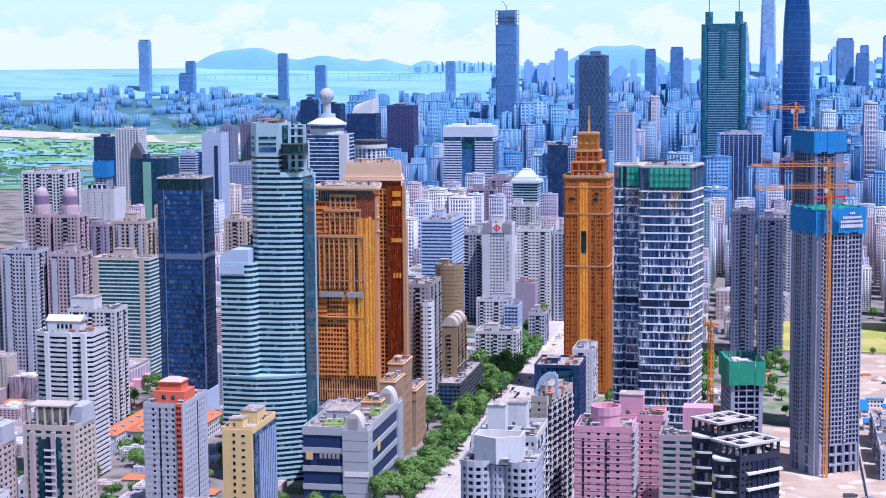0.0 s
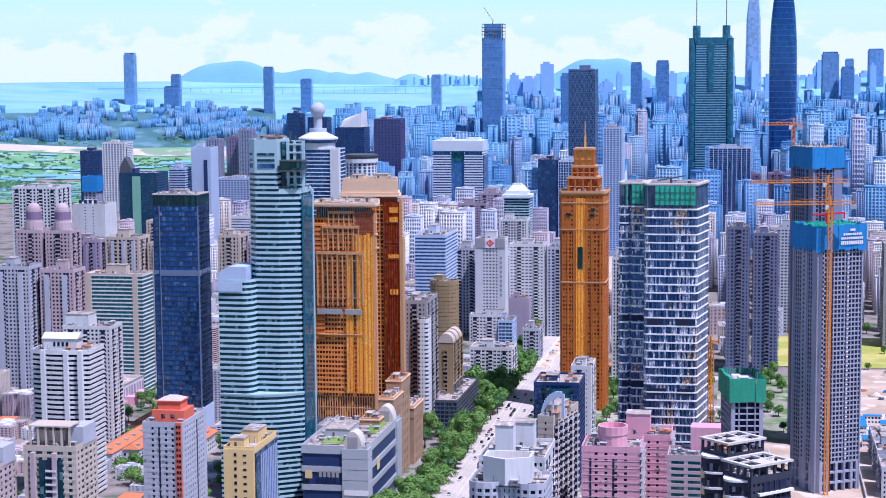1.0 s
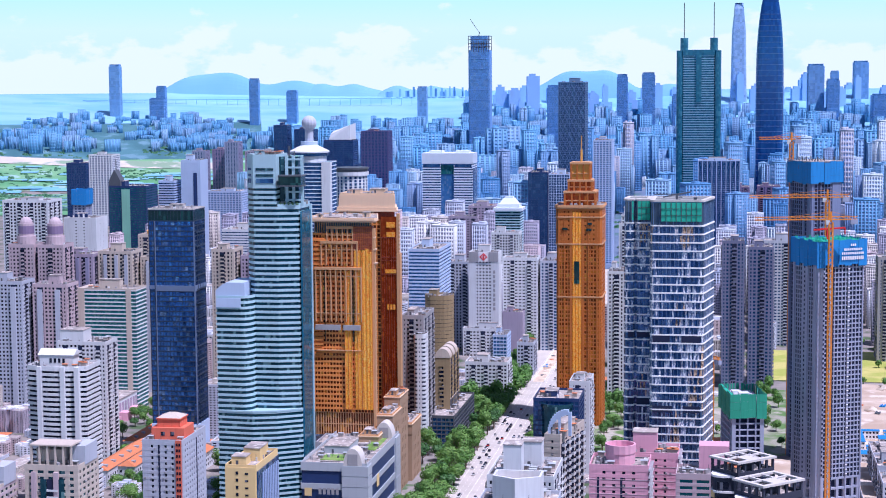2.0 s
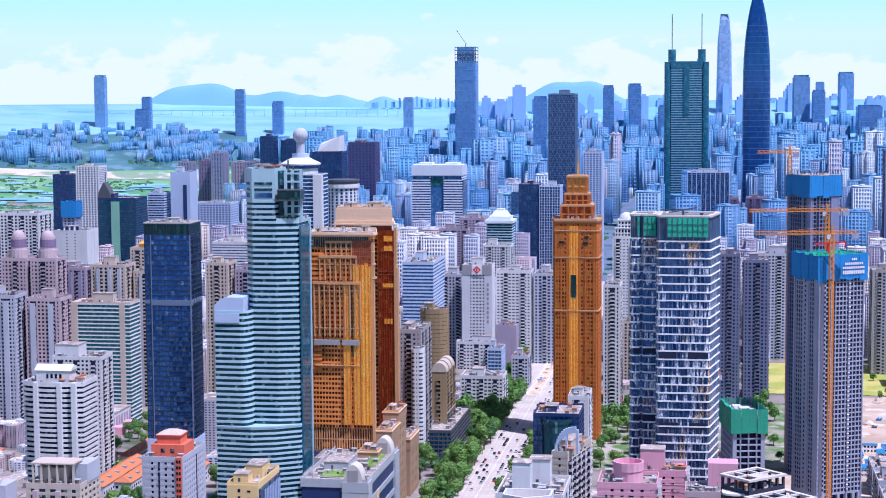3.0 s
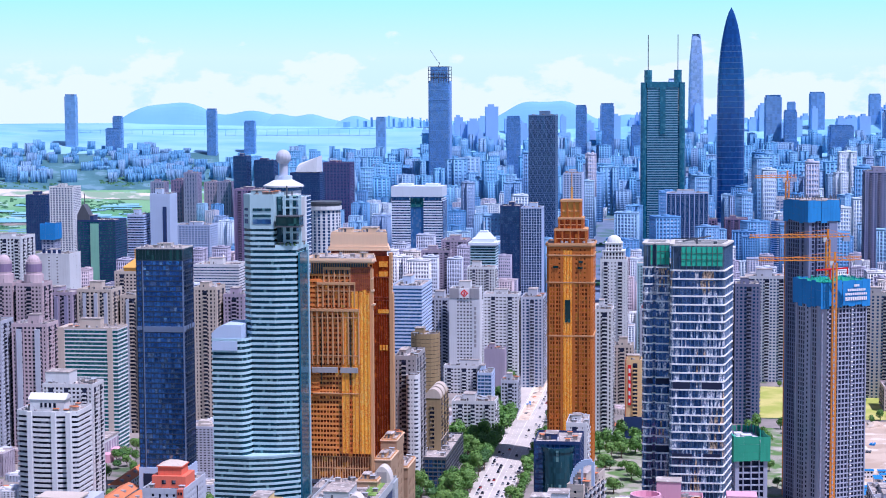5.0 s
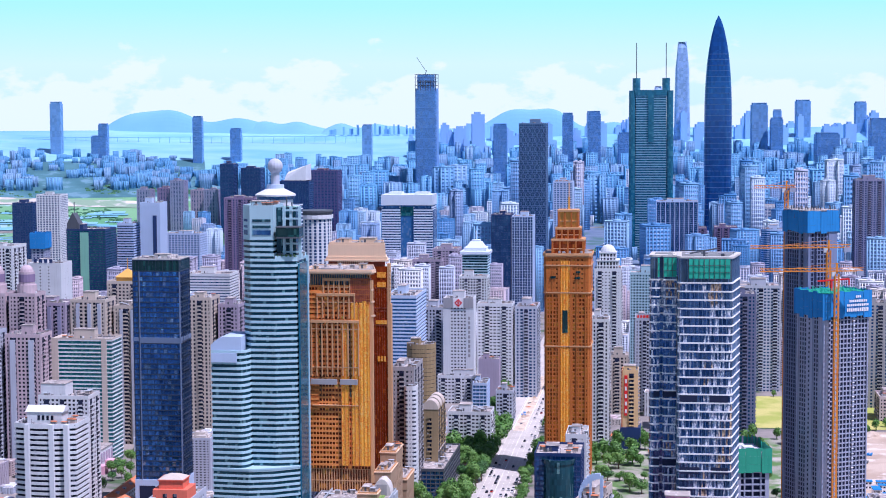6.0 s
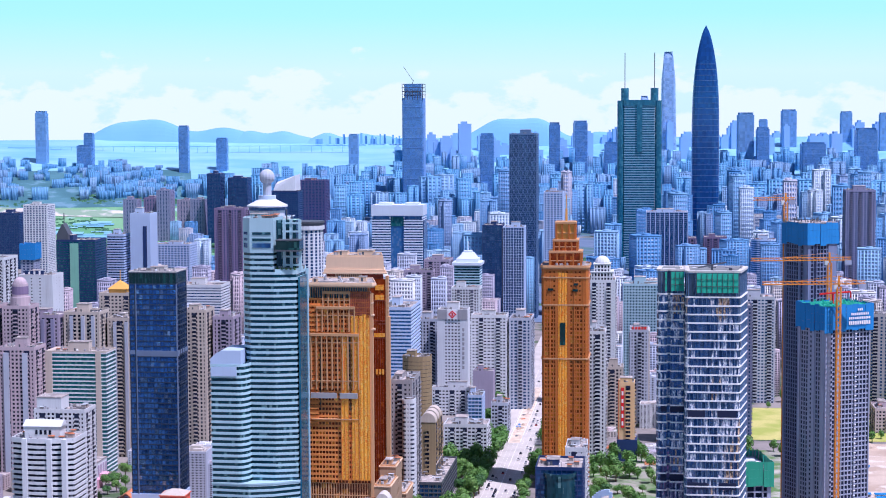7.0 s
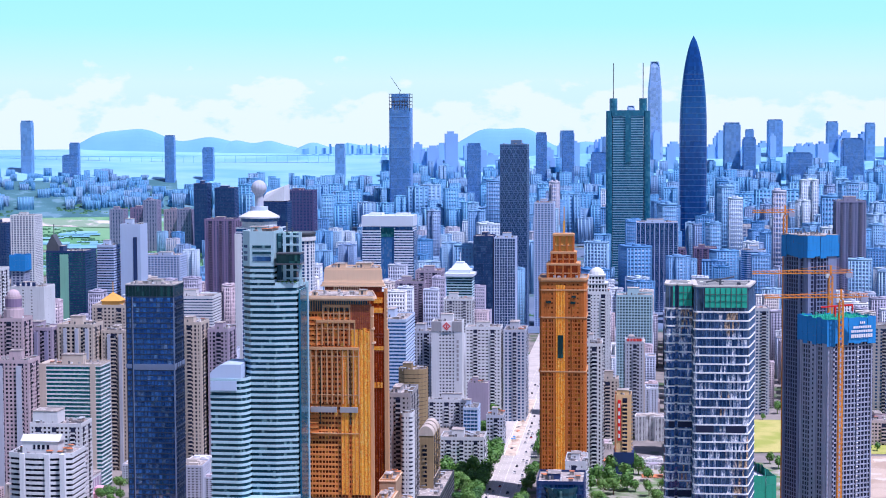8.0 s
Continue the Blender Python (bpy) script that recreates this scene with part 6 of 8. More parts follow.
def left_bank():
    mk = thing("market_hall", spot(-492, 1165), "long low white market hall with purple panels", "building")
    TAKEN.append((-495, 1160, -465, 1275))
    TAKEN.append(MARKET_STRIP)
    long_roofs()
    slab_part(mk, "body", WHITE, "", (0, 20, 0, 104, 0, 15))
    slab_part(mk, "roof_deck", ROOF, "", (-0.4, 20.4, -0.4, 104.4, 15, 15.6))
    for k in range(18):
        slab_part(mk, "purple_panel", PURPLE, "purple wall panel", (20, 20.4, 2 + k * 5.7, 5.2 + k * 5.7, 5.5, 12.5))
    for y in (18, 40, 62):
        slab_part(mk, "entrance", PINK, "pink entrance pavilion", (20, 27, y, y + 9, 0, 6))
    for i, (v, u, w, h) in enumerate(((-545, 1225, 27, 97), (-578, 1215, 29, 100), (-613, 1232, 30, 96), (-648, 1220, 30, 98))):
        b = office("pink and white tower block with bay windows", v, u, w, 24, h, (ROSE, LAV, ROSE, PINK)[i], G_DARK, 70 + i, bay=3, pier=1.3, band=1.4, name="apartment_block", units=12)
        for x in (4, w - 9):
            slab_part(b, "bay_column", LAV, "", (x, x + 4, -1.4, 0.4, 0, h - 3))
    for i, v in enumerate((-584, -560)):
        b = office("rose tower block with a pink domed turret", v, 1272, 21, 22, 122, ROSE, G_DARK, 75 + i, bay=3, pier=1.4, band=1.5, rooms=[], name="apartment_block")
        part("turret", Mb().prism(disc(7.5, 16, 10.5, 11), 122, 129).prism(disc(6, 16, 10.5, 11), 129, 139).mesh("turret", ROSE), b, "pink round turret")
        part("turret_window", Mb().ring(disc(6.2, 16, 10.5, 11), disc(5.9, 16, 10.5, 11), 131, 137).mesh("turret_window", MAROON), b)
        part("dome", ball(5, 10.5, 11, 139).mesh("dome", ROSE), b, "pink dome")
    for i, (v, u, w, h) in enumerate(((-554, 1300, 28, 112), (-524, 1306, 28, 114), (-590, 1310, 30, 110), (-494, 1320, 20, 108))):
        b = office("tan and mauve tower block with ribbed bays", v, u, w, 26, h, (PURPLE, CREAM, ROSE, CREAM)[i], G_DARK, 80 + i, bay=3.4, pier=1.6, band=1.2, name="apartment_block")
        for x in (5, 14, 22):
            if x < w - 3:
                slab_part(b, "bay_column", (BRNBLUE, LAV)[i % 2], "", (x, x + 2.6, -1.2, 0.4, 0, h - 2))
    w = office("cream tower block with a gold pyramid roof", -547, 1463, 30, 26, 113, CREAM, G_DARK, 84, bay=3.2, pier=1.5, band=1.5, rooms=[], name="apartment_block")
    part("pyramid_roof", Mb().prism(rect(16, 15, 7, 5), 113, 117).prism(rect(18, 17, 6, 4), 117, 124, top=rect(0.6, 0.6, 14.7, 12.2)).beam((15, 12.5, 123), (15, 12.5, 133), 0.3).mesh("pyramid_roof", GOLDROOF), w, "golden pyramid roof with a spire")
    s = office("white office slab with a roof sign", -653, 1554, 32, 30, 120, WHITE, G_DARK, 85, bay=8, pier=6.5, band=2)
    for i in range(4):
        slab_part(s, "sign_bar", NAVYW, "", (6 + i * 5, 9 + i * 5, -0.3, 0.2, 121.5, 125))
    office("white office with rows of windows", -690, 1500, 44, 34, 140, WHITE, G_DARK, 86, bay=3.4, pier=1.6)
    office("cream flats beside the dark tower", -426, 1292, 18, 26, 118, CREAM, G_DARK, 87, bay=3, pier=1.5, name="apartment_block")
    office("mauve flats beside the dark tower", -405, 1300, 16, 26, 112, PURPLE, G_DARK, 88, bay=3, pier=1.5, name="apartment_block")
    g = office("dark green glass tower with a bright green strip", -747, 1921, 46, 40, 127, NAVYW, G_GREEN, 89, bay=4, pier=0.4, rooms=[(4, 6, 14, 14, 6)])
    slab_part(g, "green_strip", LEAFGLASS, "bright green netted strip", (16, 26, -0.7, 0.2, 0, 124))
    part("peaked_roof", Mb().prism(rect(14, 14, 0, 2), 127, 134).prism(rect(14, 14, 0, 2), 134, 146, top=rect(1, 14, 6.5, 2)).beam((7, 8, 144), (7, 8, 158), 0.4).mesh("peaked_roof", STEEL), g, "peaked steel roof with a mast")
    c = office("grey core under construction with a blue net", -759, 1842, 15, 18, 112, CONC, NAVYW, 90, bay=5, pier=2)
    slab_part(c, "top_core", CONC, "", (0.4, 14.6, 0.4, 17.6, 112, 127))
    net_panels(c, 15, 18, 112, 129, NETBLUE, "blue safety net panel")
    p = office("pale blue slab tower with a navy stripe", -679, 1982, 24, 30, 154, BLUEW, G_NAVY, 91, bay=99, pier=0, band=3.3)
    slab_part(p, "stripe", NAVYW, "navy glass stripe", (15.5, 20, -0.5, 0.3, 0, 140))
    office("navy striped low tower", -705, 1975, 20, 26, 130, BLUEW, G_NAVY, 92, bay=99, pier=0, band=1.6)
    office("blue and white gridded office", -696, 2125, 49, 36, 108, BLUEW, G_BLUE, 93, bay=4, pier=1.4)
    office("maroon and mauve tower block", -599, 2062, 38, 34, 156, MAROON, G_NAVY, 94, bay=3.6, pier=1.8, name="apartment_block")
    office("mauve flats with white window lines", -735, 2050, 42, 30, 108, PURPLE, G_NAVY, 95, bay=3.6, pier=1.2, name="apartment_block")
    office("wide white office with ribbon windows", -581, 1823, 50, 40, 86, WHITE, G_NAVY, 96, bay=99, pier=0, band=1.9)
    office("navy slab tower by the wetland", -1236, 3001, 38, 40, 100, NAVYW, G_NAVY, 97, bay=5, pier=1)
    office("white tower block by the wetland", -1132, 2846, 42, 40, 122, WHITE, G_NAVY, 98, bay=5, pier=2)
    for i in range(5):
        office("dusty brown tower block in a riverside row", -1233 + i * 38, 3725 + (i % 2) * 30, 32, 34, (92, 94, 112, 90, 92)[i], (BRNBLUE, MAROON, BRNBLUE, PURPLE, BRNBLUE)[i], G_NAVY, 100 + i, bay=6, pier=3.4, name="apartment_block", group="riverside row")
    office("dark navy slab by the river", -1029, 3672, 30, 40, 150, NAVYW, G_NAVY, 106, bay=6, pier=0.8)
    office("dark navy slab by the river", -990, 3700, 44, 40, 140, NAVYW, G_NAVY, 107, bay=6, pier=0.8)
    office("dark maroon and navy tower", -759, 3335, 54, 45, 147, DARKMAR, G_NAVY, 108, bay=7, pier=2.4)
    k = office("navy tower with a tilted white roof", -636, 2522, 45, 36, 158, NAVYW, G_NAVY, 109, bay=5, pier=0.5, rooms=[])
    part("tilted_roof", Mb().add([(8, 2, 160), (40, 2, 160), (42, 34, 160), (8, 34, 160), (10, 4, 168), (40, 4, 182), (42, 32, 184), (8, 32, 172)], [(3, 2, 1, 0), (4, 5, 6, 7), (0, 1, 5, 4), (1, 2, 6, 5), (2, 3, 7, 6), (3, 0, 4, 7)]).mesh("tilted_roof", WHITE), k, "white tilted roof wedge")


def ball_tower():
    r = thing("observation_tower", spot(-489, 1755), "white tower with a round restaurant deck and ball on top", "building")
    TAKEN.append((-515, 1745, -435, 1800))
    p = rect(46, 34)
    facade(r, p, 0, 164, GATEW, G_NAVY, storey=4, band=0.9, bay=99, pier=0, split=False)
    slab_part(r, "white_pier", WHITE, "plain white corner pier", (38, 47, -1, 8, 0, 164))
    slab_part(r, "white_pier", WHITE, "plain white corner pier", (-1, 6, -1, 8, 0, 158))
    cx, cy = 21, 17
    part("drum", Mb().prism(disc(18, 24, cx, cy), 164, 170).mesh("drum", WHITE), r)
    part("deck_window", Mb().prism(disc(19.5, 24, cx, cy), 170, 173.5).mesh("deck_window", G_NAVY), r, "dark ribbon window")
    part("round_deck", Mb().prism(disc(21, 24, cx, cy), 173.5, 175, top=disc(21, 24, cx, cy)).prism(disc(21, 24, cx, cy), 175, 181, top=disc(9, 24, cx, cy)).mesh("round_deck", WHITE), r, "white conical deck roof")
    part("blue_ring", Mb().prism(disc(9, 24, cx, cy), 181, 185).mesh("blue_ring", BLUEW), r)
    part("neck", Mb().prism(disc(4.5, 16, cx, cy), 185, 198).mesh("neck", LAV), r)
    part("ball", ball(8, cx, cy, 204).mesh("ball", LAV), r, "pale round ball")
    w = thing("round_office", spot(-472, 1890), "white round-topped office with slim columns", "building")
    TAKEN.append((-480, 1885, -430, 1930))
    facade(w, disc(18, 20, 18, 18), 0, 142, WHITE, G_NAVY, storey=3.6, band=0.9, bay=4, pier=1.4, split=False)
    part("rim", Mb().prism(disc(19.5, 20, 18, 18), 142, 146).mesh("rim", WHITE), w)
    part("dark_rim", Mb().prism(disc(18.5, 20, 18, 18), 146, 149).prism(disc(19.5, 20, 18, 18), 149, 151).mesh("dark_rim", STEEL), w)


def landmarks():
    h = thing("office_block", spot(-444, 2292), "white gateway office with a blue glass recess", "building")
    TAKEN.append((-450, 2285, -370, 2340))
    for x in (0, 43):
        facade(h, rect(25, 42, x, 0), 0, 134, GATEW, G_NAVY, storey=3.4, band=1.8, bay=99, pier=0, split=False)
    part("recess", Mb().box(25, 43, 2.5, 40, 0, 136).mesh("recess", G_BLUE), h, "blue glass recess")
    part("recess_head", Mb().box(25.2, 42.8, 2.0, 4, 122, 134).mesh("recess_head", G_GREEN), h, "teal glazed head")
    part("lintel", Mb().box(-0.5, 68.5, -0.5, 42, 136, 150).box(8, 26, 8, 30, 150, 153).box(44, 62, 8, 30, 150, 153).mesh("lintel", GATEW), h, "white top beam")
    for x in (1, 44):
        part("attic_window", Mb().box(x, x + 23, -0.3, 3, 132, 135.6).mesh("attic_window", G_NAVY), h)
    part("glass_flank", Mb().box(68, 69, 3, 40, 0, 130).mesh("glass_flank", G_NAVY), h)
    office("mauve stone office with a stepped wing", -338, 2016, 30, 40, 99, PURPLE, G_DARK, 120, bay=4, pier=1.6, band=1.8)
    office("mauve stone wing with square windows", -359, 1998, 34, 30, 88, PURPLE, G_DARK, 121, bay=4, pier=1.8, band=1.8)
    p = office("teal glass office with a white pagoda roof", -287, 1880, 28, 28, 105, TEALW, G_TEAL, 122, bay=99, pier=0, rooms=[])
    part("pagoda_roof", Mb().prism(rect(32, 32, -2, -2), 105, 108).prism(rect(24, 24, 2, 2), 108, 112).prism(rect(20, 20, 4, 4), 112, 118, top=rect(12, 12, 8, 8)).prism(rect(9, 9, 9.5, 9.5), 118, 120).beam((14, 14, 120), (14, 14, 130), 0.4).mesh("pagoda_roof", GATEW), p, "white pagoda roof")
    office("white flats with stepped tops", -285, 1835, 30, 26, 84, WHITE, G_DARK, 123, bay=3, pier=1.3, name="apartment_block")
    o = office("dark blue reflective glass office with pale vertical mullions", -280, 2122, 24, 40, 133, NAVYW, G_LATT, 124, band=0.3, bay=4, pier=0.2)
    facade(o, rect(26, 36, 25, 2), 0, 131, BLUEW, G_LATT, storey=3.3, band=0.4, bay=3.2, pier=0.5, split=False)
    rooftop(o, rect(26, 36, 25, 2), 131, BLUEW, 125, units=4)
    slab_part(o, "slot", VOID, "dark joint between the two slabs", (23.9, 25.2, 3, 34, 0, 130))
    d = office("dark lattice glass tower", -261, 2295, 36, 40, 243, MULLION, G_LATT, 125, bay=3, pier=0.3, band=0.5)
    tagged(part("lattice", lattice(36, 40, 243).mesh("lattice", LATTICE), d), kind="stuff")
    office("pale blue tower beside the lattice tower", -218, 2330, 26, 40, 165, BLUEW, G_BLUE, 126, bay=4, pier=1.5)
    # twin-mast tower
    t = thing("skyscraper", spot(-136, 3098), "teal glass skyscraper with twin turrets and masts", "skyscraper")
    TAKEN.append((-145, 3090, -52, 3150))
    for x in (0, 66):
        part("end_tower", Mb().prism(rounded(12, 36, 5), 0, 296).mesh("end_tower", G_DIW), t, "dark teal end tower").location.x = x
        part("turret", Mb().prism(disc(7, 16, x + 6 + (7 if x == 0 else -7), 16), 296, 318).mesh("turret", G_DIW), t)
        part("mast", Mb().beam((x + (13 if x == 0 else -1), 16, 318), (x + (13 if x == 0 else -1), 16, 380), 0.7).mesh("mast", STEEL), t, "thin mast")
    facade(t, rect(54, 34, 12, 1), 0, 287, PALETEAL, G_DIW, storey=4.3, band=1.5, bay=99, pier=0, split=False)
    part("crown", Mb().box(11, 67, 0, 34, 287, 297).mesh("crown", G_DIW), t)
    part("atrium", Mb().box(34, 44, -0.8, 3, 205, 289).mesh("atrium", G_DIW), t, "green glazed atrium")
    # blade-shaped tower
    k = thing("skyscraper", spot(7, 3612), "smooth navy glass skyscraper with a curved pointed top", "skyscraper")
    TAKEN.append((0, 3600, 70, 3660))
    n, vs = 40, []
    for j in range(n + 1):
        z = 455 * j / n
        f = j / n
        a = 28.0 * (0.96 + 0.04 * min(1.0, f / 0.4)) * max(0.0, 1 - (max(0.0, f - 0.5) / 0.5) ** 2.6) ** 0.75 + 0.25
        for i in range(20):
            c, s = math.cos(2 * math.pi * i / 20), math.sin(2 * math.pi * i / 20)
            vs.append((27 + a * math.copysign(abs(c) ** 0.45, c), 24 + a * 0.8 * math.copysign(abs(s) ** 0.45, s), z))
    fs = [(j * 20 + i, j * 20 + (i + 1) % 20, (j + 1) * 20 + (i + 1) % 20, (j + 1) * 20 + i) for j in range(n) for i in range(20)] + [tuple(range(20))[::-1], tuple(range(n * 20, n * 20 + 20))]
    part("glass_skin", Mb().add(vs, fs).mesh("glass_skin", G_KK), k)
    lines = Mb()
    for j in range(1, 34):
        ring = [(x, y) for x, y, z in vs[j * 20:j * 20 + 20]]
        lines.ring(inset(ring, -0.25), inset(ring, 0.6), 455 * j / n, 455 * j / n + 0.9)
    tagged(part("floor_banding", lines.mesh("floor_banding", MULLION), k), kind="stuff")
    part("entrance_canopy", Mb().prism(rounded(64, 56, 12), 0, 14).mesh("entrance_canopy", BLUEW), k, "pale glazed entrance canopy").location = (-5, -4, 0)
    # tower being finished
    u = thing("skyscraper", spot(-656, 4041), "slate blue skyscraper nearing completion with an open lattice top", "skyscraper")
    TAKEN.append((-665, 4030, -600, 4090))
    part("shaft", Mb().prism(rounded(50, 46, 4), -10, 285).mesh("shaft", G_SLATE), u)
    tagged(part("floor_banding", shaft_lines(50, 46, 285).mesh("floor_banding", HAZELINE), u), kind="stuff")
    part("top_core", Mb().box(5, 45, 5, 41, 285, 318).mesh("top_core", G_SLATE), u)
    lat = Mb()
    for i in range(9):
        x = 1 + i * 6
        for y in (0.5, 45.5):
            lat.beam((x, y, 280), (x, y, 305 if i not in (0, 8) else 318), 0.6)
    for z in (292, 300, 309, 317):
        lat.ring(rect(50, 46), rect(48.6, 44.6, 0.7, 0.7), z, z + 1.1)
    tagged(part("steel_frame", lat.mesh("steel_frame", STEEL), u), kind="stuff")
    part("derrick", Mb().beam((22, 20, 318), (25, 20, 328), 0.6).beam((25, 20, 324), (2, 18, 358), 0.5).mesh("derrick", STEEL), u, "derrick crane")
    # right-hand side
    office("maroon tiled twin flats with dark windows", -43, 2605, 34, 34, 86, MAROON, G_NAVY, 130, bay=4, pier=2, name="apartment_block")
    office("maroon tiled twin flats with dark windows", 2, 2610, 34, 34, 87, MAROON, G_NAVY, 131, bay=4, pier=2, name="apartment_block")
    office("navy office with white fins", -83, 2525, 60, 40, 129, BLUEW, G_NAVY, 132, bay=7, pier=0.8, band=0.2)
    b = office("long blue office with a white square frame", 81, 3601, 141, 40, 64, WHITE, G_BLUE, 133, bay=9, pier=1.6)
    slab_part(b, "white_frame", WHITE, "", (72, 110, -1.5, 3, 5, 62))
    slab_part(b, "square_window", G_NAVY, "", (83, 98, -2.0, -1.4, 32, 48))
    office("grey gridded tower under construction", 176, 2323, 38, 36, 168, BRNBLUE, G_NAVY, 134, bay=4, pier=1.4, band=1.2)
    office("blue glass tower with a round crown", 62, 2440, 34, 34, 95, BLUEW, G_BLUE, 135, poly=rounded(34, 34, 12), bay=99, pier=0)


def lattice(w, d, h):
    b = Mb()
    for x0 in range(0, int(w), 6):
        for k in range(0, int(h) - 12, 12):
            b.beam((x0, -0.3, k), (x0 + 6, -0.3, k + 12), 0.24).beam((x0 + 6, -0.3, k), (x0, -0.3, k + 12), 0.24)
    return b


def shaft_lines(w, d, h):
    b = Mb()
    for k in range(0, int(h), 24):
        b.box(1, w - 1, -0.4, 0.2, k, k + 1.0)
    b.box(w - 0.2, w + 0.4, 5, d - 5, 0, h)
    return b


def far_towers():
    """Single towers near the shore; x, y, foot and top in world axes."""
    for lab, x0, x1, y, z0, z1, mat in (
            ("pale blue tower alone on the shore", -801, -772, 4600, 130, 293, 0), ("blue tower by the shore", -672, -648, 4560, 128, 236, 1), ("blue block by the shore", -690, -650, 4555, 125, 205, 1),
            ("slim grey-blue tower by the shore", -428, -403, 4540, 118, 254, 1), ("blue tower with a narrow top", -333, -305, 4560, 120, 222, 1), ("pale blue far tower", 10, 35, 4560, 130, 230, 0),
            ("pale silver tapering supertall tower", 860, 904, 4700, 150, 448, 2), ("pale blue tapering tower", 795, 830, 4680, 140, 328, 2), ("striped blue tower", 1010, 1052, 4440, 100, 281, 0), ("blue glass tower with square top", 1050, 1082, 4400, 95, 243, 1),
            ("blue far tower", 1118, 1140, 4640, 140, 264, 0), ("blue far block", 1260, 1312, 4240, 60, 241, 1), ("blue slab tower", 326, 360, 4260, 60, 232, 1), ("blue slab tower", 512, 540, 4380, 95, 258, 1),
            ("blue slab tower", 571, 602, 4330, 80, 262, 1), ("pale blue slab tower", 600, 626, 4560, 120, 262, 0), ("pale blue slab tower", 1185, 1225, 4660, 140, 290, 0), ("pale blue slab tower", 1330, 1360, 4600, 130, 284, 0),
            ("blue far block", 640, 690, 4300, 70, 208, 1), ("blue far block", 700, 735, 4480, 110, 246, 0), ("blue far block", 1140, 1200, 4300, 70, 205, 1), ("pale far tower", 1420, 1445, 4550, 120, 280, 0)):
        r = new("skyscraper")
        r.matrix_world = pose(x0, y, ground_z(x0, y) - 2, 0, 0, -8)
        tagged(r, lab + (" in the haze" if len(lab.split()) < 4 else ""), "skyscraper")
        w, h = x1 - x0, z1 - ground_z(x0, y) + 2
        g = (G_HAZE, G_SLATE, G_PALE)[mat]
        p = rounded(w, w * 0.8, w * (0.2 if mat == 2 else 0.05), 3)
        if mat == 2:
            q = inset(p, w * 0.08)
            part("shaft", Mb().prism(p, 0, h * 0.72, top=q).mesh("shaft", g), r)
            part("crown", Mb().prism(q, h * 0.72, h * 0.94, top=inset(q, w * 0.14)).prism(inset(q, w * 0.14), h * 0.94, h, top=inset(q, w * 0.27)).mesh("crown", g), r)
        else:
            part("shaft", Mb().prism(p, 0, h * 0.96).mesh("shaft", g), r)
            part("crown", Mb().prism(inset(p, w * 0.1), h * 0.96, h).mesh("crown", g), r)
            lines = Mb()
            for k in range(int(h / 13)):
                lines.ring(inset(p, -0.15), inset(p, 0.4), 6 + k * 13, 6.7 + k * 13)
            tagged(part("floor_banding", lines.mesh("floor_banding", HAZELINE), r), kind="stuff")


NEARWALL = paint("mixed_flat_walls", (0.6, 0.6, 0.6), tints=((0.74, 0.77, 0.82), (0.60, 0.56, 0.52), (0.58, 0.48, 0.50), (0.52, 0.57, 0.68), (0.72, 0.74, 0.76), (0.46, 0.42, 0.50), (0.60, 0.65, 0.76)))
NEARWALLS = [paint("town_wall", c) for c in ((0.74, 0.77, 0.82), (0.60, 0.57, 0.56), (0.56, 0.48, 0.54), (0.46, 0.52, 0.66), (0.70, 0.73, 0.78), (0.40, 0.40, 0.52), (0.58, 0.65, 0.78))]
# City wall colours with blue distance haze mixed in; the offsets add more.
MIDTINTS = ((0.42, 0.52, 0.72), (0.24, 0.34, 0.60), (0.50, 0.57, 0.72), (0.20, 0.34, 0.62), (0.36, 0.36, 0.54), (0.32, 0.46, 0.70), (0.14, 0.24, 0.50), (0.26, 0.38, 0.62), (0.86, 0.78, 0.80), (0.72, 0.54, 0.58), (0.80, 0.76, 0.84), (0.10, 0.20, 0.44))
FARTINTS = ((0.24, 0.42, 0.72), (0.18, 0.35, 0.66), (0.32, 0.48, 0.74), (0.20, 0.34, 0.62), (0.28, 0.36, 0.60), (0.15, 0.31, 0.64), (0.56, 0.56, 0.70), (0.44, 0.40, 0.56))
MIDWALLS = [paint("haze_tinted_city_wall", c, stain=0.08) for c in ((q[0] * 0.60 + 0.02, q[1] * 0.68 + 0.11, q[2] * 0.66 + 0.20) for q in MIDTINTS)]
FARWALLS = [paint("haze_tinted_shore_wall", c, stain=0.04) for c in ((q[0] * 0.34 + 0.07, q[1] * 0.34 + 0.25, q[2] * 0.30 + 0.44) for q in FARTINTS)]
# HAZEBLOCK and HAZELINE have distance haze put into their blue.
HAZEBLOCK = paint("haze_blue_block", (0.30, 0.52, 0.86), stain=0.08)
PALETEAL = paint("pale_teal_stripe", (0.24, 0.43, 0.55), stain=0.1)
HAZELINE = paint("haze_blue_line", (0.20, 0.38, 0.70), stain=0.1)


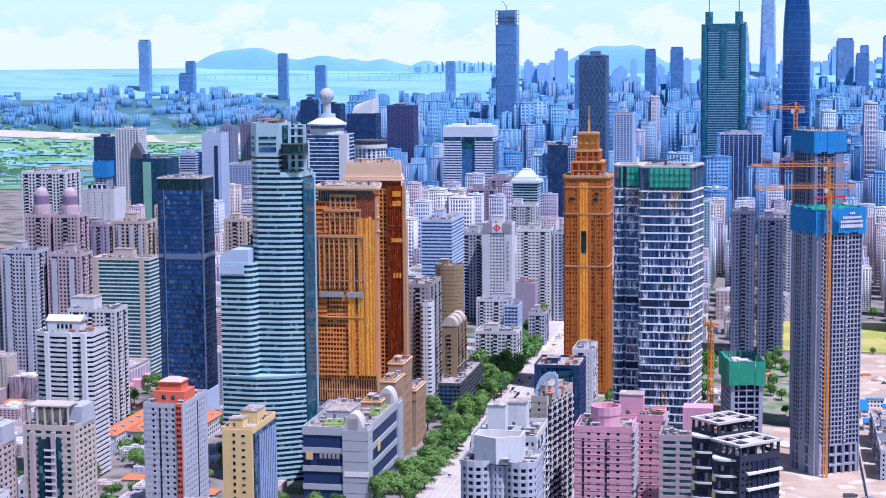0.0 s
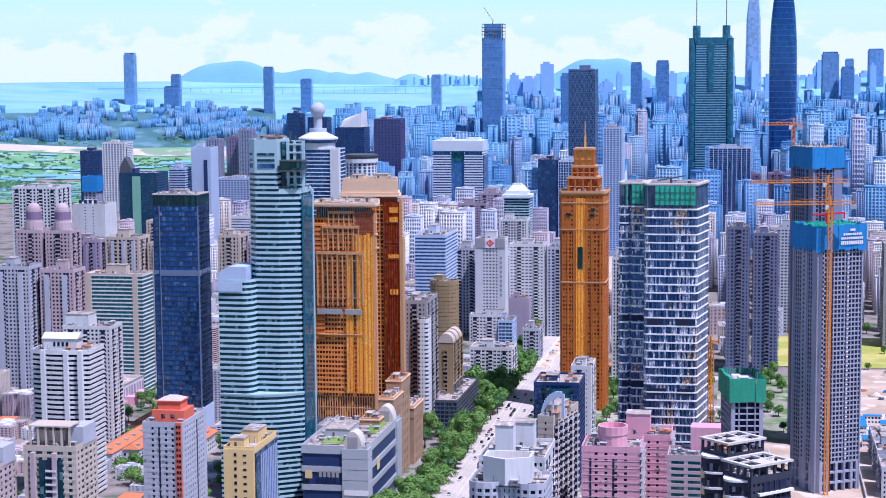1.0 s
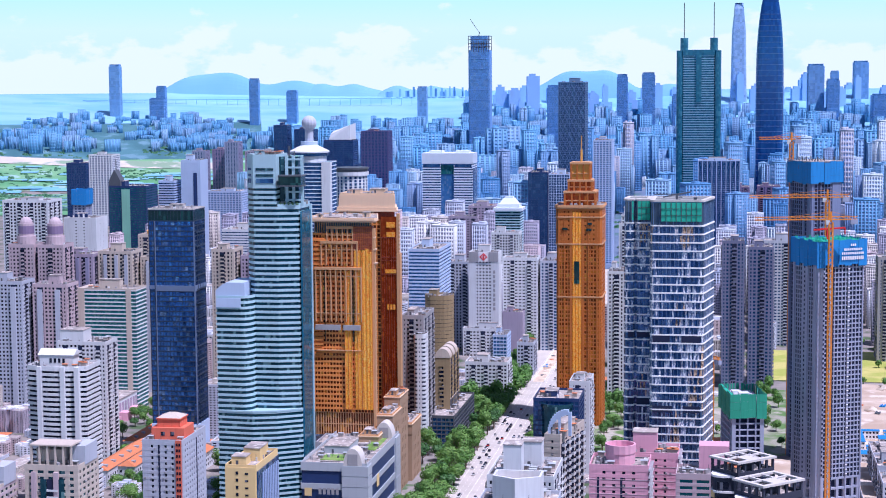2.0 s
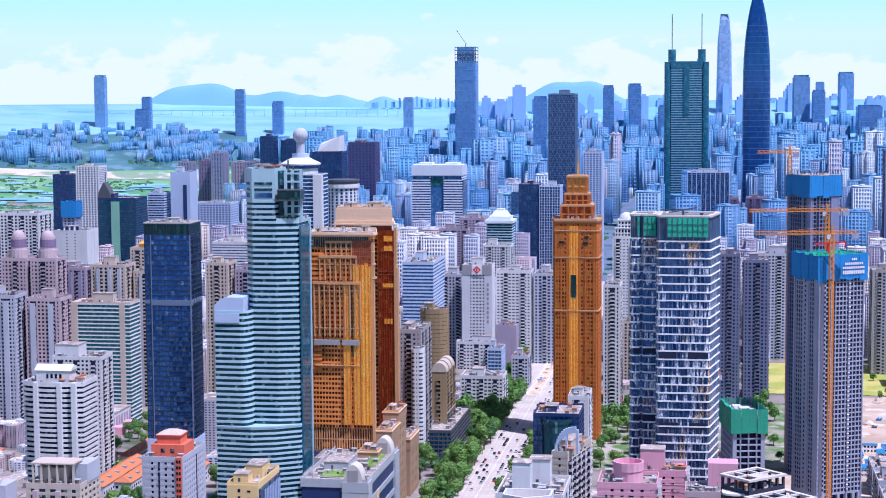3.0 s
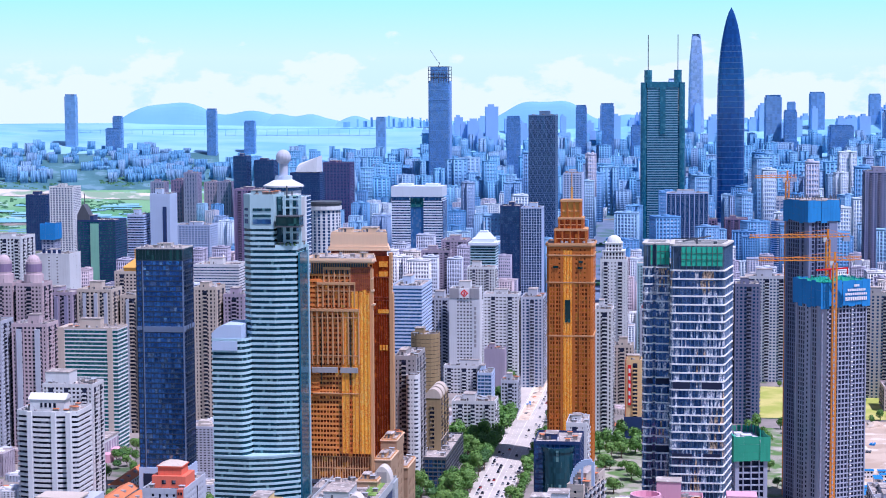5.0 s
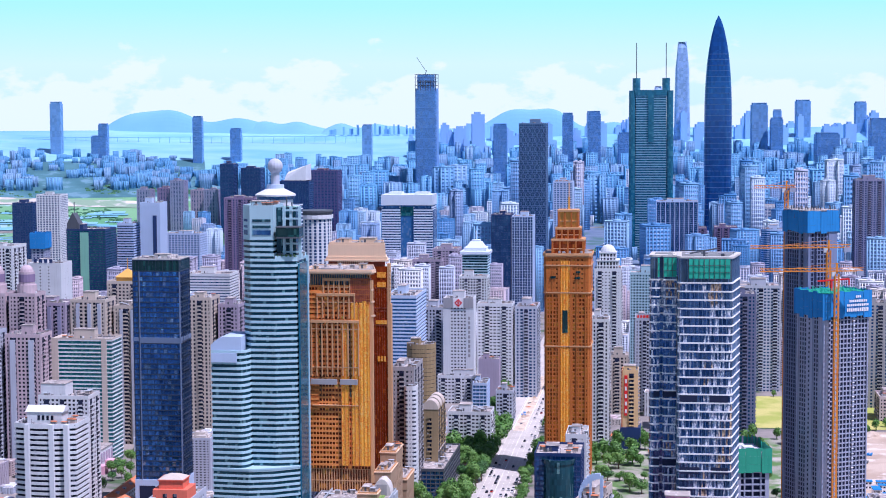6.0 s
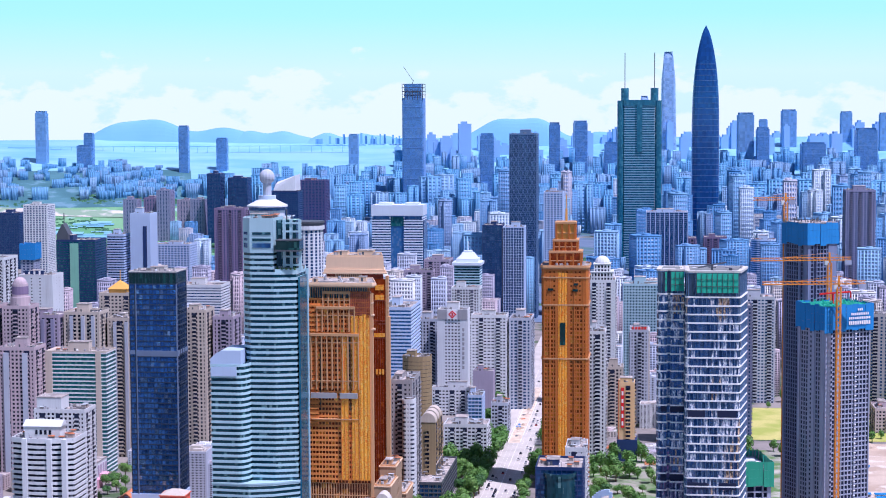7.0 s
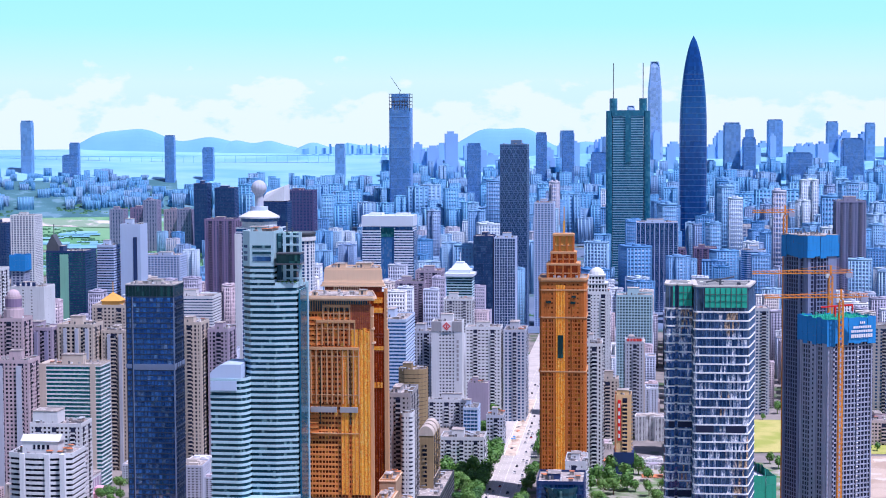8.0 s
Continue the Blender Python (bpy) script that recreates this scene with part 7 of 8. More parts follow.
def block_kind(kind, wall, glaz, name, n=19, bay=3.4, rise=1.0):
    """One kind of plain city block, 22 x 20 x 60 m: root mesh and a joined facade."""
    w, d, h = 22.0, 20.0, 60.0
    polys = {
        "slab": [rect(w, d)],
        "cross": [[(6, 0), (16, 0), (16, 5), (22, 5), (22, 15), (16, 15), (16, 20), (6, 20), (6, 15), (0, 15), (0, 5), (6, 5)]],
        "notch": [[(0, 0), (8, 0), (8, 4), (14, 4), (14, 0), (22, 0), (22, 20), (0, 20)]],
        "round": [rounded(w, d, 7)],
        "point": [rect(16, 16, 3, 2)],
        "bow": [bowed(w, d, 4, 6)],
    }[kind]
    p = polys[0]
    core = Mb().prism(inset(p, 0.4), 0, h - 0.3, 0).prism(inset(p, 0.2), h - 0.3, h, 1)
    rnd = random.Random(kind)
    close = name == "apartment_block"
    for i in range(12 if close else 3):
        x, y = rnd.uniform(3, 14), rnd.uniform(3, 13)
        a, c = rnd.uniform(0.8, 5.5) if i > 1 else 6, (rnd.uniform(0.8, 4) if i > 1 else 5) * (rise if close else 0.45)
        core.box(x, x + a, y, y + a * 0.8, h, h + c, 2)
    root = new(name, core.mesh(name, glaz, ROOF, wall))
    f = Mb()
    band = {"slab": 1.5, "round": 1.7, "bow": 1.4}.get(kind, 1.2) * 21 / n if close else 0.5 * h / n
    half = 0.65 if close else bay * 0.2
    for i in range(n):
        z = (h - 0.2) * (i + 1) / n - band
        f.prism(p if close else inset(p, 0.12), z, z + band)
    f.ring(inset(p, 0.02), inset(p, 0.5), h - 0.2, h + 1.2 * rise)
    if kind not in ("round", "bow"):
        for i in range(len(p)):
            a, b = Vector(p[i]), Vector(p[(i + 1) % len(p)])
            l = (b - a).length
            k = max(1, round(l / bay))
            t, s = (b - a) / l, Vector((-(b - a).y, (b - a).x)) / l
            for j in range(k + 1):
                q = a + (b - a) * min(max(j / k, (half + 0.05) / l), 1 - (half + 0.05) / l)
                f.prism([tuple(q - t * half + s * 0.05), tuple(q + t * half + s * 0.05), tuple(q + t * half + s * 0.75), tuple(q - t * half + s * 0.75)], 0, h - 0.1)
    tagged(part("facade", f.mesh("facade", wall), root), kind="stuff")
    return root


class Joined:
    """Many blocks in one mesh, for what is too far to pick apart."""

    def __init__(self, protos, walls, glaz, deck):
        self.src = []
        for ob in protos:
            for o in (ob, *ob.children):
                me = o.data
                v = np.empty(len(me.vertices) * 3)
                me.vertices.foreach_get("co", v)
                l, st, to, mi = (np.empty(k, int) for k in (len(me.loops), len(me.polygons), len(me.polygons), len(me.polygons)))
                me.loops.foreach_get("vertex_index", l)
                me.polygons.foreach_get("loop_start", st)
                me.polygons.foreach_get("loop_total", to)
                me.polygons.foreach_get("material_index", mi)
                kind = mi if o is ob else np.full(len(to), 2)
                if o is ob:
                    self.src.append([])
                self.src[-1].append((v.reshape(-1, 3), l, st, to, kind))
        self.mats = [glaz, deck, *walls]
        self.out = [[], [], [], []]
        self.nv = self.nl = 0

    def put(self, i, m, tint):
        r, t = np.array(m.to_3x3()), np.array(m.translation)
        for v, l, st, to, kind in self.src[i]:
            for store, val in zip(self.out, (v @ r.T + t, l + self.nv, st + self.nl, np.where(kind == 2, 2 + tint, kind))):
                store.append(val)
            self.nv += len(v)
            self.nl += len(l)

    def done(self, name, label):
        v, l, st, mi = (np.concatenate(q) for q in self.out)
        me = bpy.data.meshes.new(name)
        me.vertices.add(len(v))
        me.vertices.foreach_set("co", v.ravel())
        me.loops.add(len(l))
        me.loops.foreach_set("vertex_index", l)
        me.polygons.add(len(st))
        me.polygons.foreach_set("loop_start", st)
        me.polygons.foreach_set("material_index", mi)
        for m in self.mats:
            me.materials.append(m)
        me.update(calc_edges=True)
        me.validate()
        tagged(new(name, me), label, "city", kind="stuff")


def fill_city():
    rnd = random.Random(11)
    kinds = ("slab", "cross", "notch", "round", "point", "bow")
    near = [tagged(block_kind(k, NEARWALL, G_DARK, "apartment_block", 21, 3.0), "white and cream block of flats in the dense town", "building", "town blocks") for k in kinds]
    low = [tagged(block_kind(k, NEARWALL, G_DARK, "apartment_block", 6, 3.2, 3.0), "low block of old flats with a cluttered roof", "building", "low town blocks") for k in ("slab", "notch", "cross")]
    hs = Mb().box(0, 22, 0, 20, 0, 42, 0).prism(rect(24, 22, -1, -1), 42, 60, 1, top=rect(8, 1, 7, 9.5))
    for k in range(6):
        for z in (8, 24):
            hs.box(2 + k * 3.4, 3.6 + k * 3.4, -0.15, 0.2, z, z + 9, 2)
            hs.box(21.8, 22.15, 2 + k * 3, 3.6 + k * 3, z, z + 9, 2)
    house = tagged(new("house", hs.mesh("house", WHITE, TERRA, G_DARK)), "low white house with a terracotta hip roof", "house", "low houses")
    house_used = []
    plain = ("slab", "cross", "notch", "slab", "point", "notch")
    fine = [block_kind(k, ROOF, ROOF, "fine_block", 20, 2.7) for k in plain]
    rough = [block_kind(k, ROOF, ROOF, "rough_block", 21, 3.0) for k in plain]
    coarse = [block_kind(k, ROOF, ROOF, "coarse_block", 13, 4.4) for k in plain]
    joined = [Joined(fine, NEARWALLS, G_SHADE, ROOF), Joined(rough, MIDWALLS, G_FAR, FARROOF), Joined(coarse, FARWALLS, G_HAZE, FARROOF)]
    for ob in fine + rough + coarse:
        for o in (*ob.children, ob):
            bpy.data.objects.remove(o)
    used = set()
    count = [0]

    def put(s, x, y, turn, w, d, h):
        m = pose(x, y, ground_z(x, y) - 0.3, 0, 0, turn) @ Matrix.Diagonal((w / 22, d / 20, h / 60, 1)) @ Matrix.Translation((-11, -10, 0))
        i = rnd.choice((0, 0, 0, 1, 1, 1, 2, 2, 2, 3, 4, 4, 4, 5))
        if s > 0 or count[0] >= 290:
            joined[s].put(i, m, rnd.randrange(len(joined[s].mats) - 2))
            return
        count[0] += 1
        if h < 17 and rnd.random() < 0.45:
            m = pose(x, y, -0.3, 0, 0, turn) @ Matrix.Diagonal((w / 26, d / 24, h / 70, 1)) @ Matrix.Translation((-11, -10, 0))
            if house_used:
                copy_thing(house, m)
            else:
                house_used.append(1)
                house.matrix_world = m
            return
        if h < 28:
            i %= 3
            if i + 10 in used:
                copy_thing(low[i], m)
            else:
                used.add(i + 10)
                low[i].matrix_world = m
            return
        if i in used:
            copy_thing(near[i], m)
        else:
            used.add(i)
            near[i].matrix_world = m

    a = radians(GRID)

    def world(v, u):
        return v * math.cos(a) + u * math.sin(a), -v * math.sin(a) + u * math.cos(a)

    def free(v, u, r):
        return not any(q[0] - r < v < q[2] + r and q[1] - r < u < q[3] + r for q in TAKEN)

    def seen(x, y, pad=25):
        return -0.265 * y - pad < x < 0.335 * y + pad

    # near town, between the tall buildings
    u = 640.0
    while u < 2250:
        step = 25 if u < 1200 else (30 if u < 1450 else 38)
        v = -760.0
        while v < 330:
            vv, uu = v + rnd.uniform(-5, 5), u + rnd.uniform(-5, 5)
            v += step
            x, y = world(vv, uu)
            if not seen(x, y) or not free(vv, uu, 9) or -245 < vv < -148 or rnd.random() < 0.12:
                continue
            if (-132 < vv < -42 and 1130 < uu < 1380 and (uu < 1230 or rnd.random() < 0.45)) or vv > 0 and uu < 1440 or (vv > -5 and 1430 < uu < 1610) or (uu < 830):
                continue
            if uu < 1150:
                h = rnd.choice((9, 12, 15, 18, 24))
                if -168 < vv < -20 and uu < 1000:
                    h = 14
            elif uu < 1480:
                h = rnd.uniform(14, 26) if vv > -330 else (rnd.uniform(18, 40) if uu < 1340 else rnd.uniform(30, 70))
                if -165 < vv:
                    if rnd.random() < 0.2:
                        continue
                    h = rnd.uniform(8, 14)
            else:
                h = rnd.uniform(25, 62) if vv > -300 else rnd.uniform(30, 78)
                if uu > 1800:
                    h *= 1.25
            put(0, x, y, -GRID + rnd.choice((0, 0, 90)) + rnd.uniform(-3, 3), rnd.uniform(17, 27), rnd.uniform(15, 22), h)
        u += step
    # the wide city behind
    u = 2270.0
    while u < 4020:
        v = -1300.0
        while v < 1000:
            vv, uu = v + rnd.uniform(-14, 14), u + rnd.uniform(-12, 12)
            v += 58
            x, y = world(vv, uu)
            r = math.hypot(x, y)
            if not seen(x, y, 40) or r > 3960 or not free(vv, uu, 16) or abs(vv + 182) < 30 or rnd.random() < 0.15:
                continue
            if x < -0.055 * y and y > 2650 and rnd.random() < 0.97 - (0.4 if x > -0.11 * y else 0) or (x < -0.10 * y and y > 2350):
                continue
            h = rnd.triangular(38, 128, 70) if vv > -450 else rnd.triangular(30, 85, 45)
            if rnd.random() < 0.12:
                h = rnd.uniform(12, 25)
            elif vv > -400 and uu > 2700 and rnd.random() < 0.12:
                h = rnd.uniform(115, 165)
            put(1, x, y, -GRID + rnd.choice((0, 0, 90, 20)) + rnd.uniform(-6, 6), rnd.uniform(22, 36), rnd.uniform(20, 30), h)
        u += 60
    # the shore city on the tilted-up land, shrunk with distance to fit the view
    r = 3990.0
    while r < 4640:
        k = max(0.35, 1 - (r - 3950) / 1100)
        th = -15.5
        while th < 19:
            t2, r2 = radians(th + rnd.uniform(-0.15, 0.15)), r + rnd.uniform(-14, 14)
            th += (0.62 if th > -3.5 else 0.33) * (0.6 + 0.4 * k)
            x, y = r2 * math.sin(t2), r2 * math.cos(t2)
            if x < -0.07 * y and (r2 < 4300 or rnd.random() < 0.12) or rnd.random() < 0.2:
                continue
            if -0.09 * y < x < 0.03 * y and r2 > 4480:
                continue
            west = x < -0.05 * y
            patch = math.sin(x * 0.021 + 1.3) + math.sin(y * 0.017 + x * 0.008) + 0.6 * math.sin(x * 0.05)
            if west and patch < -1.1:
                continue
            h = rnd.triangular(18, 64, 32) * k * (1 + 0.3 * patch) if west else rnd.triangular(40, 130, 70) * k
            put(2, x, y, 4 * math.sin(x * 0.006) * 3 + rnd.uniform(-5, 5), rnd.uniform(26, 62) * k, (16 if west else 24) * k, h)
        r += 44 * (0.55 + 0.45 * k)
    # the part of town behind the camera, mirrored in the glass
    for i in range(520):
        vv, uu = rnd.uniform(-900, 700), rnd.uniform(-1500, 380)
        x, y = world(vv, uu)
        h = rnd.triangular(18, 150, 45)
        if math.hypot(x + 40, y - 20) < 130:
            continue
        m = pose(x, y, -0.3, 0, 0, -GRID + rnd.uniform(-20, 20)) @ Matrix.Diagonal((rnd.uniform(0.8, 1.6), rnd.uniform(0.8, 1.4), h / 60, 1)) @ Matrix.Translation((-11, -10, 0))
        joined[i % 2].put(rnd.randrange(6), m, rnd.randrange(len(joined[i % 2].mats) - 2))
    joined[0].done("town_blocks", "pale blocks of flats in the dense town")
    joined[1].done("city_blocks", "dense city blocks into the distance, haze painted into their blue-grey")
    joined[2].done("shore_city", "city blocks along the shore, haze painted into their blue")


street_front()
left_bank()
ball_tower()
landmarks()
far_towers()
fill_city()


# ---- hills, ponds, trees, traffic ----
def hill(x0, x1, y, base, top, seed, label):
    rnd = random.Random(seed)
    n, m = 48, 8
    vs = []
    ph = [rnd.uniform(0, 6.28) for _ in range(6)]
    for j in range(m + 1):
        for i in range(n + 1):
            f = i / n
            prof = math.sin(math.pi * f) ** 0.8 * (0.62 + 0.2 * math.sin(5 * f + ph[0]) + 0.12 * math.sin(11 * f + ph[1]) + 0.06 * math.sin(23 * f + ph[2]))
            g = math.sin(math.pi * 0.5 * j / m)
            vs.append((x0 + (x1 - x0) * f, y + 45 * j / m, base - 12 + (top - base + 12) * max(0, prof) * g))
    me = bpy.data.meshes.new("hill")
    me.from_pydata(vs, [], [(j * (n + 1) + i, j * (n + 1) + i + 1, (j + 1) * (n + 1) + i + 1, (j + 1) * (n + 1) + i) for j in range(m) for i in range(n)])
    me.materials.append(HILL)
    tagged(new("backdrop_hill", me), label, "hill", kind="structure")


hill(-745, -140, 4880, 214, 300, 1, "hazy blue island hill across the bay")
hill(-370, -30, 4875, 212, 250, 2, "low hazy blue hill across the bay")
hill(280, 830, 4800, 200, 322, 3, "hazy blue hill ridge behind the city")
hill(-120, 210, 4860, 205, 262, 4, "hazy blue headland across the bay")
hill(-1500, -760, 4680, 160, 216, 5, "low blue wooded hill on the shore")
hill(1100, 1700, 4560, 150, 232, 6, "hazy blue hill behind the towers")


def headland_towers():
    rnd = random.Random(3)
    b = Mb()
    for i in range(34):
        x = rnd.uniform(-80, 190)
        b.box(x, x + rnd.uniform(3, 7), 4850, 4856, 200, 214 + 22 * rnd.random() ** 2 * math.sin(math.pi * (x + 80) / 270))
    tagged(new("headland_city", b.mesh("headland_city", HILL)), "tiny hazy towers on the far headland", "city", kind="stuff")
    for i in range(80):
        x = rnd.uniform(120, 1560)
        y = rnd.uniform(4560, 4820) if x < 1200 else rnd.uniform(4480, 4650)
        w = rnd.uniform(14, 34)
        z0 = ground_z(x, y) - 3
        z1 = 190 + 52 * rnd.random() ** 1.5 + (22 if x > 700 else 0) + (rnd.random() < 0.12) * 30 - z0
        sk = Mb().box(0, w, 0, w * 0.7, 0, z1 - 6).box(w * 0.2, w * rnd.uniform(0.5, 0.85), 0.2, w * 0.5, z1 - 6, z1)
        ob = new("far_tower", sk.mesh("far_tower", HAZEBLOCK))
        ob.location = (x, y, z0)
        tagged(ob, "tower block on the far skyline, pale with painted haze", "tower", "far skyline")
    v = Mb()
    v.box(-900, 60, 4760, 4763, 196.6, 198.0)
    for i in range(34):
        v.box(-900 + i * 28, -899 + i * 28, 4760.2, 4762, 180, 196.6)
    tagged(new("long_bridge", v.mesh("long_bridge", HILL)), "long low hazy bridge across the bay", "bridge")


headland_towers()


def ponds():
    rnd = random.Random(8)
    for i in range(190):
        y = rnd.uniform(3350, 4070)
        x = rnd.uniform(-0.29 * y, -0.07 * y)
        w, d = rnd.uniform(25, 90), rnd.uniform(8, 24)
        z = max(ground_z(x, y), ground_z(x + w, y + d)) + 1.6
        sl = ground_z(x, y + d) - ground_z(x, y)
        me = Mb().add([(0, 0, 0), (w, 0, 0), (w, d, sl), (0, d, sl)], [(0, 1, 2, 3)]).mesh("fish_pond", WATER)
        ob = new("fish_pond", me)
        ob.location = (x, y, ground_z(x, y) + 2.0)
        tagged(ob, "shallow pale blue fish pond in the wetland", "pond", "fish ponds", "structure")


ponds()


def trees():
    rnd = random.Random(21)
    kinds = []
    for i in range(5):
        root = new("tree")
        tr = Mb()
        for k in range(6):
            z0, z1 = k * 1.1, (k + 1) * 1.1
            r0, r1 = 0.42 - k * 0.05, 0.42 - (k + 1) * 0.05
            tr.prism(disc(r0, 7), z0, z1, top=disc(r1, 7))
        for k in range(5):
            an = k * 1.3 + i
            tr.beam((0, 0, 3.4 + 0.4 * k), (2.6 * math.cos(an), 2.6 * math.sin(an), 6.2 + 0.5 * k), 0.13)
        part("trunk", tr.mesh("trunk", BARK), root)
        cr = part("crown", crown_mesh(40 + i, 4.6, 1150, 0.5, LEAF[i % 3]), root)
        cr.location.z = 7.2
        tagged(root, "leafy green street tree beside the avenue", "tree", "street trees")
        kinds.append(root)
    spots = []
    a = radians(GRID)
    for u in range(906, 1760, 11):
        for v in ((-195, 1.5), (-203, 2.5), (-212, 3), (-222, 3)) if u < 1420 else ((-211, 2),):
            if rnd.random() < (0.85 if u < 1420 else 0.6):
                spots.append((v[0] + rnd.uniform(-v[1], v[1]), u + rnd.uniform(-3, 3), rnd.uniform(1.1, 1.65)))
        if u > 990 and rnd.random() < (0.9 if u < 1300 else 0.4):
            spots.append((-161 + rnd.uniform(-2, 2), u, rnd.uniform(0.9, 1.35)))
    for i in range(34):
        spots.append((rnd.uniform(-285, -205), rnd.uniform(838, 890), rnd.uniform(0.7, 1.15)))
    for i in range(90):
        spots.append((rnd.uniform(-440, -322), rnd.uniform(860, 1090), rnd.uniform(0.8, 1.3)))
    for i in range(75):
        spots.append((rnd.uniform(-125, -48), rnd.uniform(1138, 1370), rnd.uniform(0.9, 1.4)))
    for i in range(14):
        spots.append((rnd.uniform(-20, 140), rnd.uniform(1400, 1640), rnd.uniform(0.6, 1.1)))
    for i in range(34):
        spots.append((rnd.uniform(-38, 44), rnd.uniform(1152, 1392), rnd.uniform(0.7, 1.15)))
    for i in range(20):
        spots.append((rnd.uniform(-462, -432), rnd.uniform(1095, 1270), rnd.uniform(0.8, 1.2)))
    for i in range(14):
        spots.append((rnd.uniform(-410, -340), rnd.uniform(1180, 1320), rnd.uniform(0.7, 1.1)))
    first = set()
    spots.sort(key=lambda q: q[1])
    rest = []
    done = 0
    for v, u, s in spots:
        if any(q[0] + 3 < v < q[2] - 3 and q[1] + 3 < u < q[3] - 3 for q in TAKEN if q != MARKET_STRIP) or -192 < v < -164:
            continue
        m = spot(v, u, None, rnd.uniform(0, 360)) @ Matrix.Diagonal((s, s, s * rnd.uniform(0.8, 1.1), 1))
        i = rnd.randrange(5)
        done += 1
        if done > 295:
            rest.append(m)
            continue
        if i in first:
            copy_thing(kinds[i], m)
        else:
            first.add(i)
            kinds[i].matrix_world = m
    b = Mb()
    light = crown_mesh(60, 4.6, 420, 0.8, LEAF[0])
    lv, lf = [v.co.copy() + Vector((0, 0, 7.2)) for v in light.vertices], [tuple(p.vertices) for p in light.polygons]
    for m in rest:
        b.add([tuple(m @ v) for v in lv], lf)
        b.beam(m @ Vector((0, 0, 0)), m @ Vector((0, 0, 7)), 0.3)
    me = bpy.data.meshes.new("farther_trees")
    me.from_pydata(b.v, [], b.f)
    me.materials.append(LEAF[0])
    tagged(new("farther_trees", me), "leafy green trees farther along the avenue and park", "trees", kind="stuff")
    # far woods
    b = Mb()
    for i in range(5200):
        if i % 4:
            y = rnd.uniform(3300, 4330)
            x = rnd.uniform(-0.29 * y, -0.05 * y)
            if 4080 < y < 4175 or noise.noise((x * 0.006, y * 0.012, 3)) < 0.02:
                continue
        else:
            y = rnd.uniform(2300, 4200)
            x = rnd.uniform(-0.05 * y, 0.33 * y)
            if noise.noise((x * 0.006, y * 0.006, 9)) < 0.1:
                continue
        r = rnd.uniform(3, 7)
        z = ground_z(x, y)
        for k in range(4):
            ox, oy, oz = rnd.uniform(-r, r), rnd.uniform(-r, r), rnd.uniform(0.3, 1.0) * r
            p = disc(r * rnd.uniform(0.5, 0.9), 5, x + ox, y + oy)
            b.prism(p, z, z + oz * 0.8, top=disc(r * 0.45, 5, x + ox, y + oy))
    me = bpy.data.meshes.new("far_woods")
    me.from_pydata(b.v, [], b.f)
    # leaf green with distance haze put into it
    me.materials.append(patchy("hazed_tree_green", (0.05, 0.17, 0.09), (0.09, 0.24, 0.12), 0.02))
    tagged(new("far_woods", me), "distant dark green trees between fields and towers", "trees", kind="stuff")


trees()


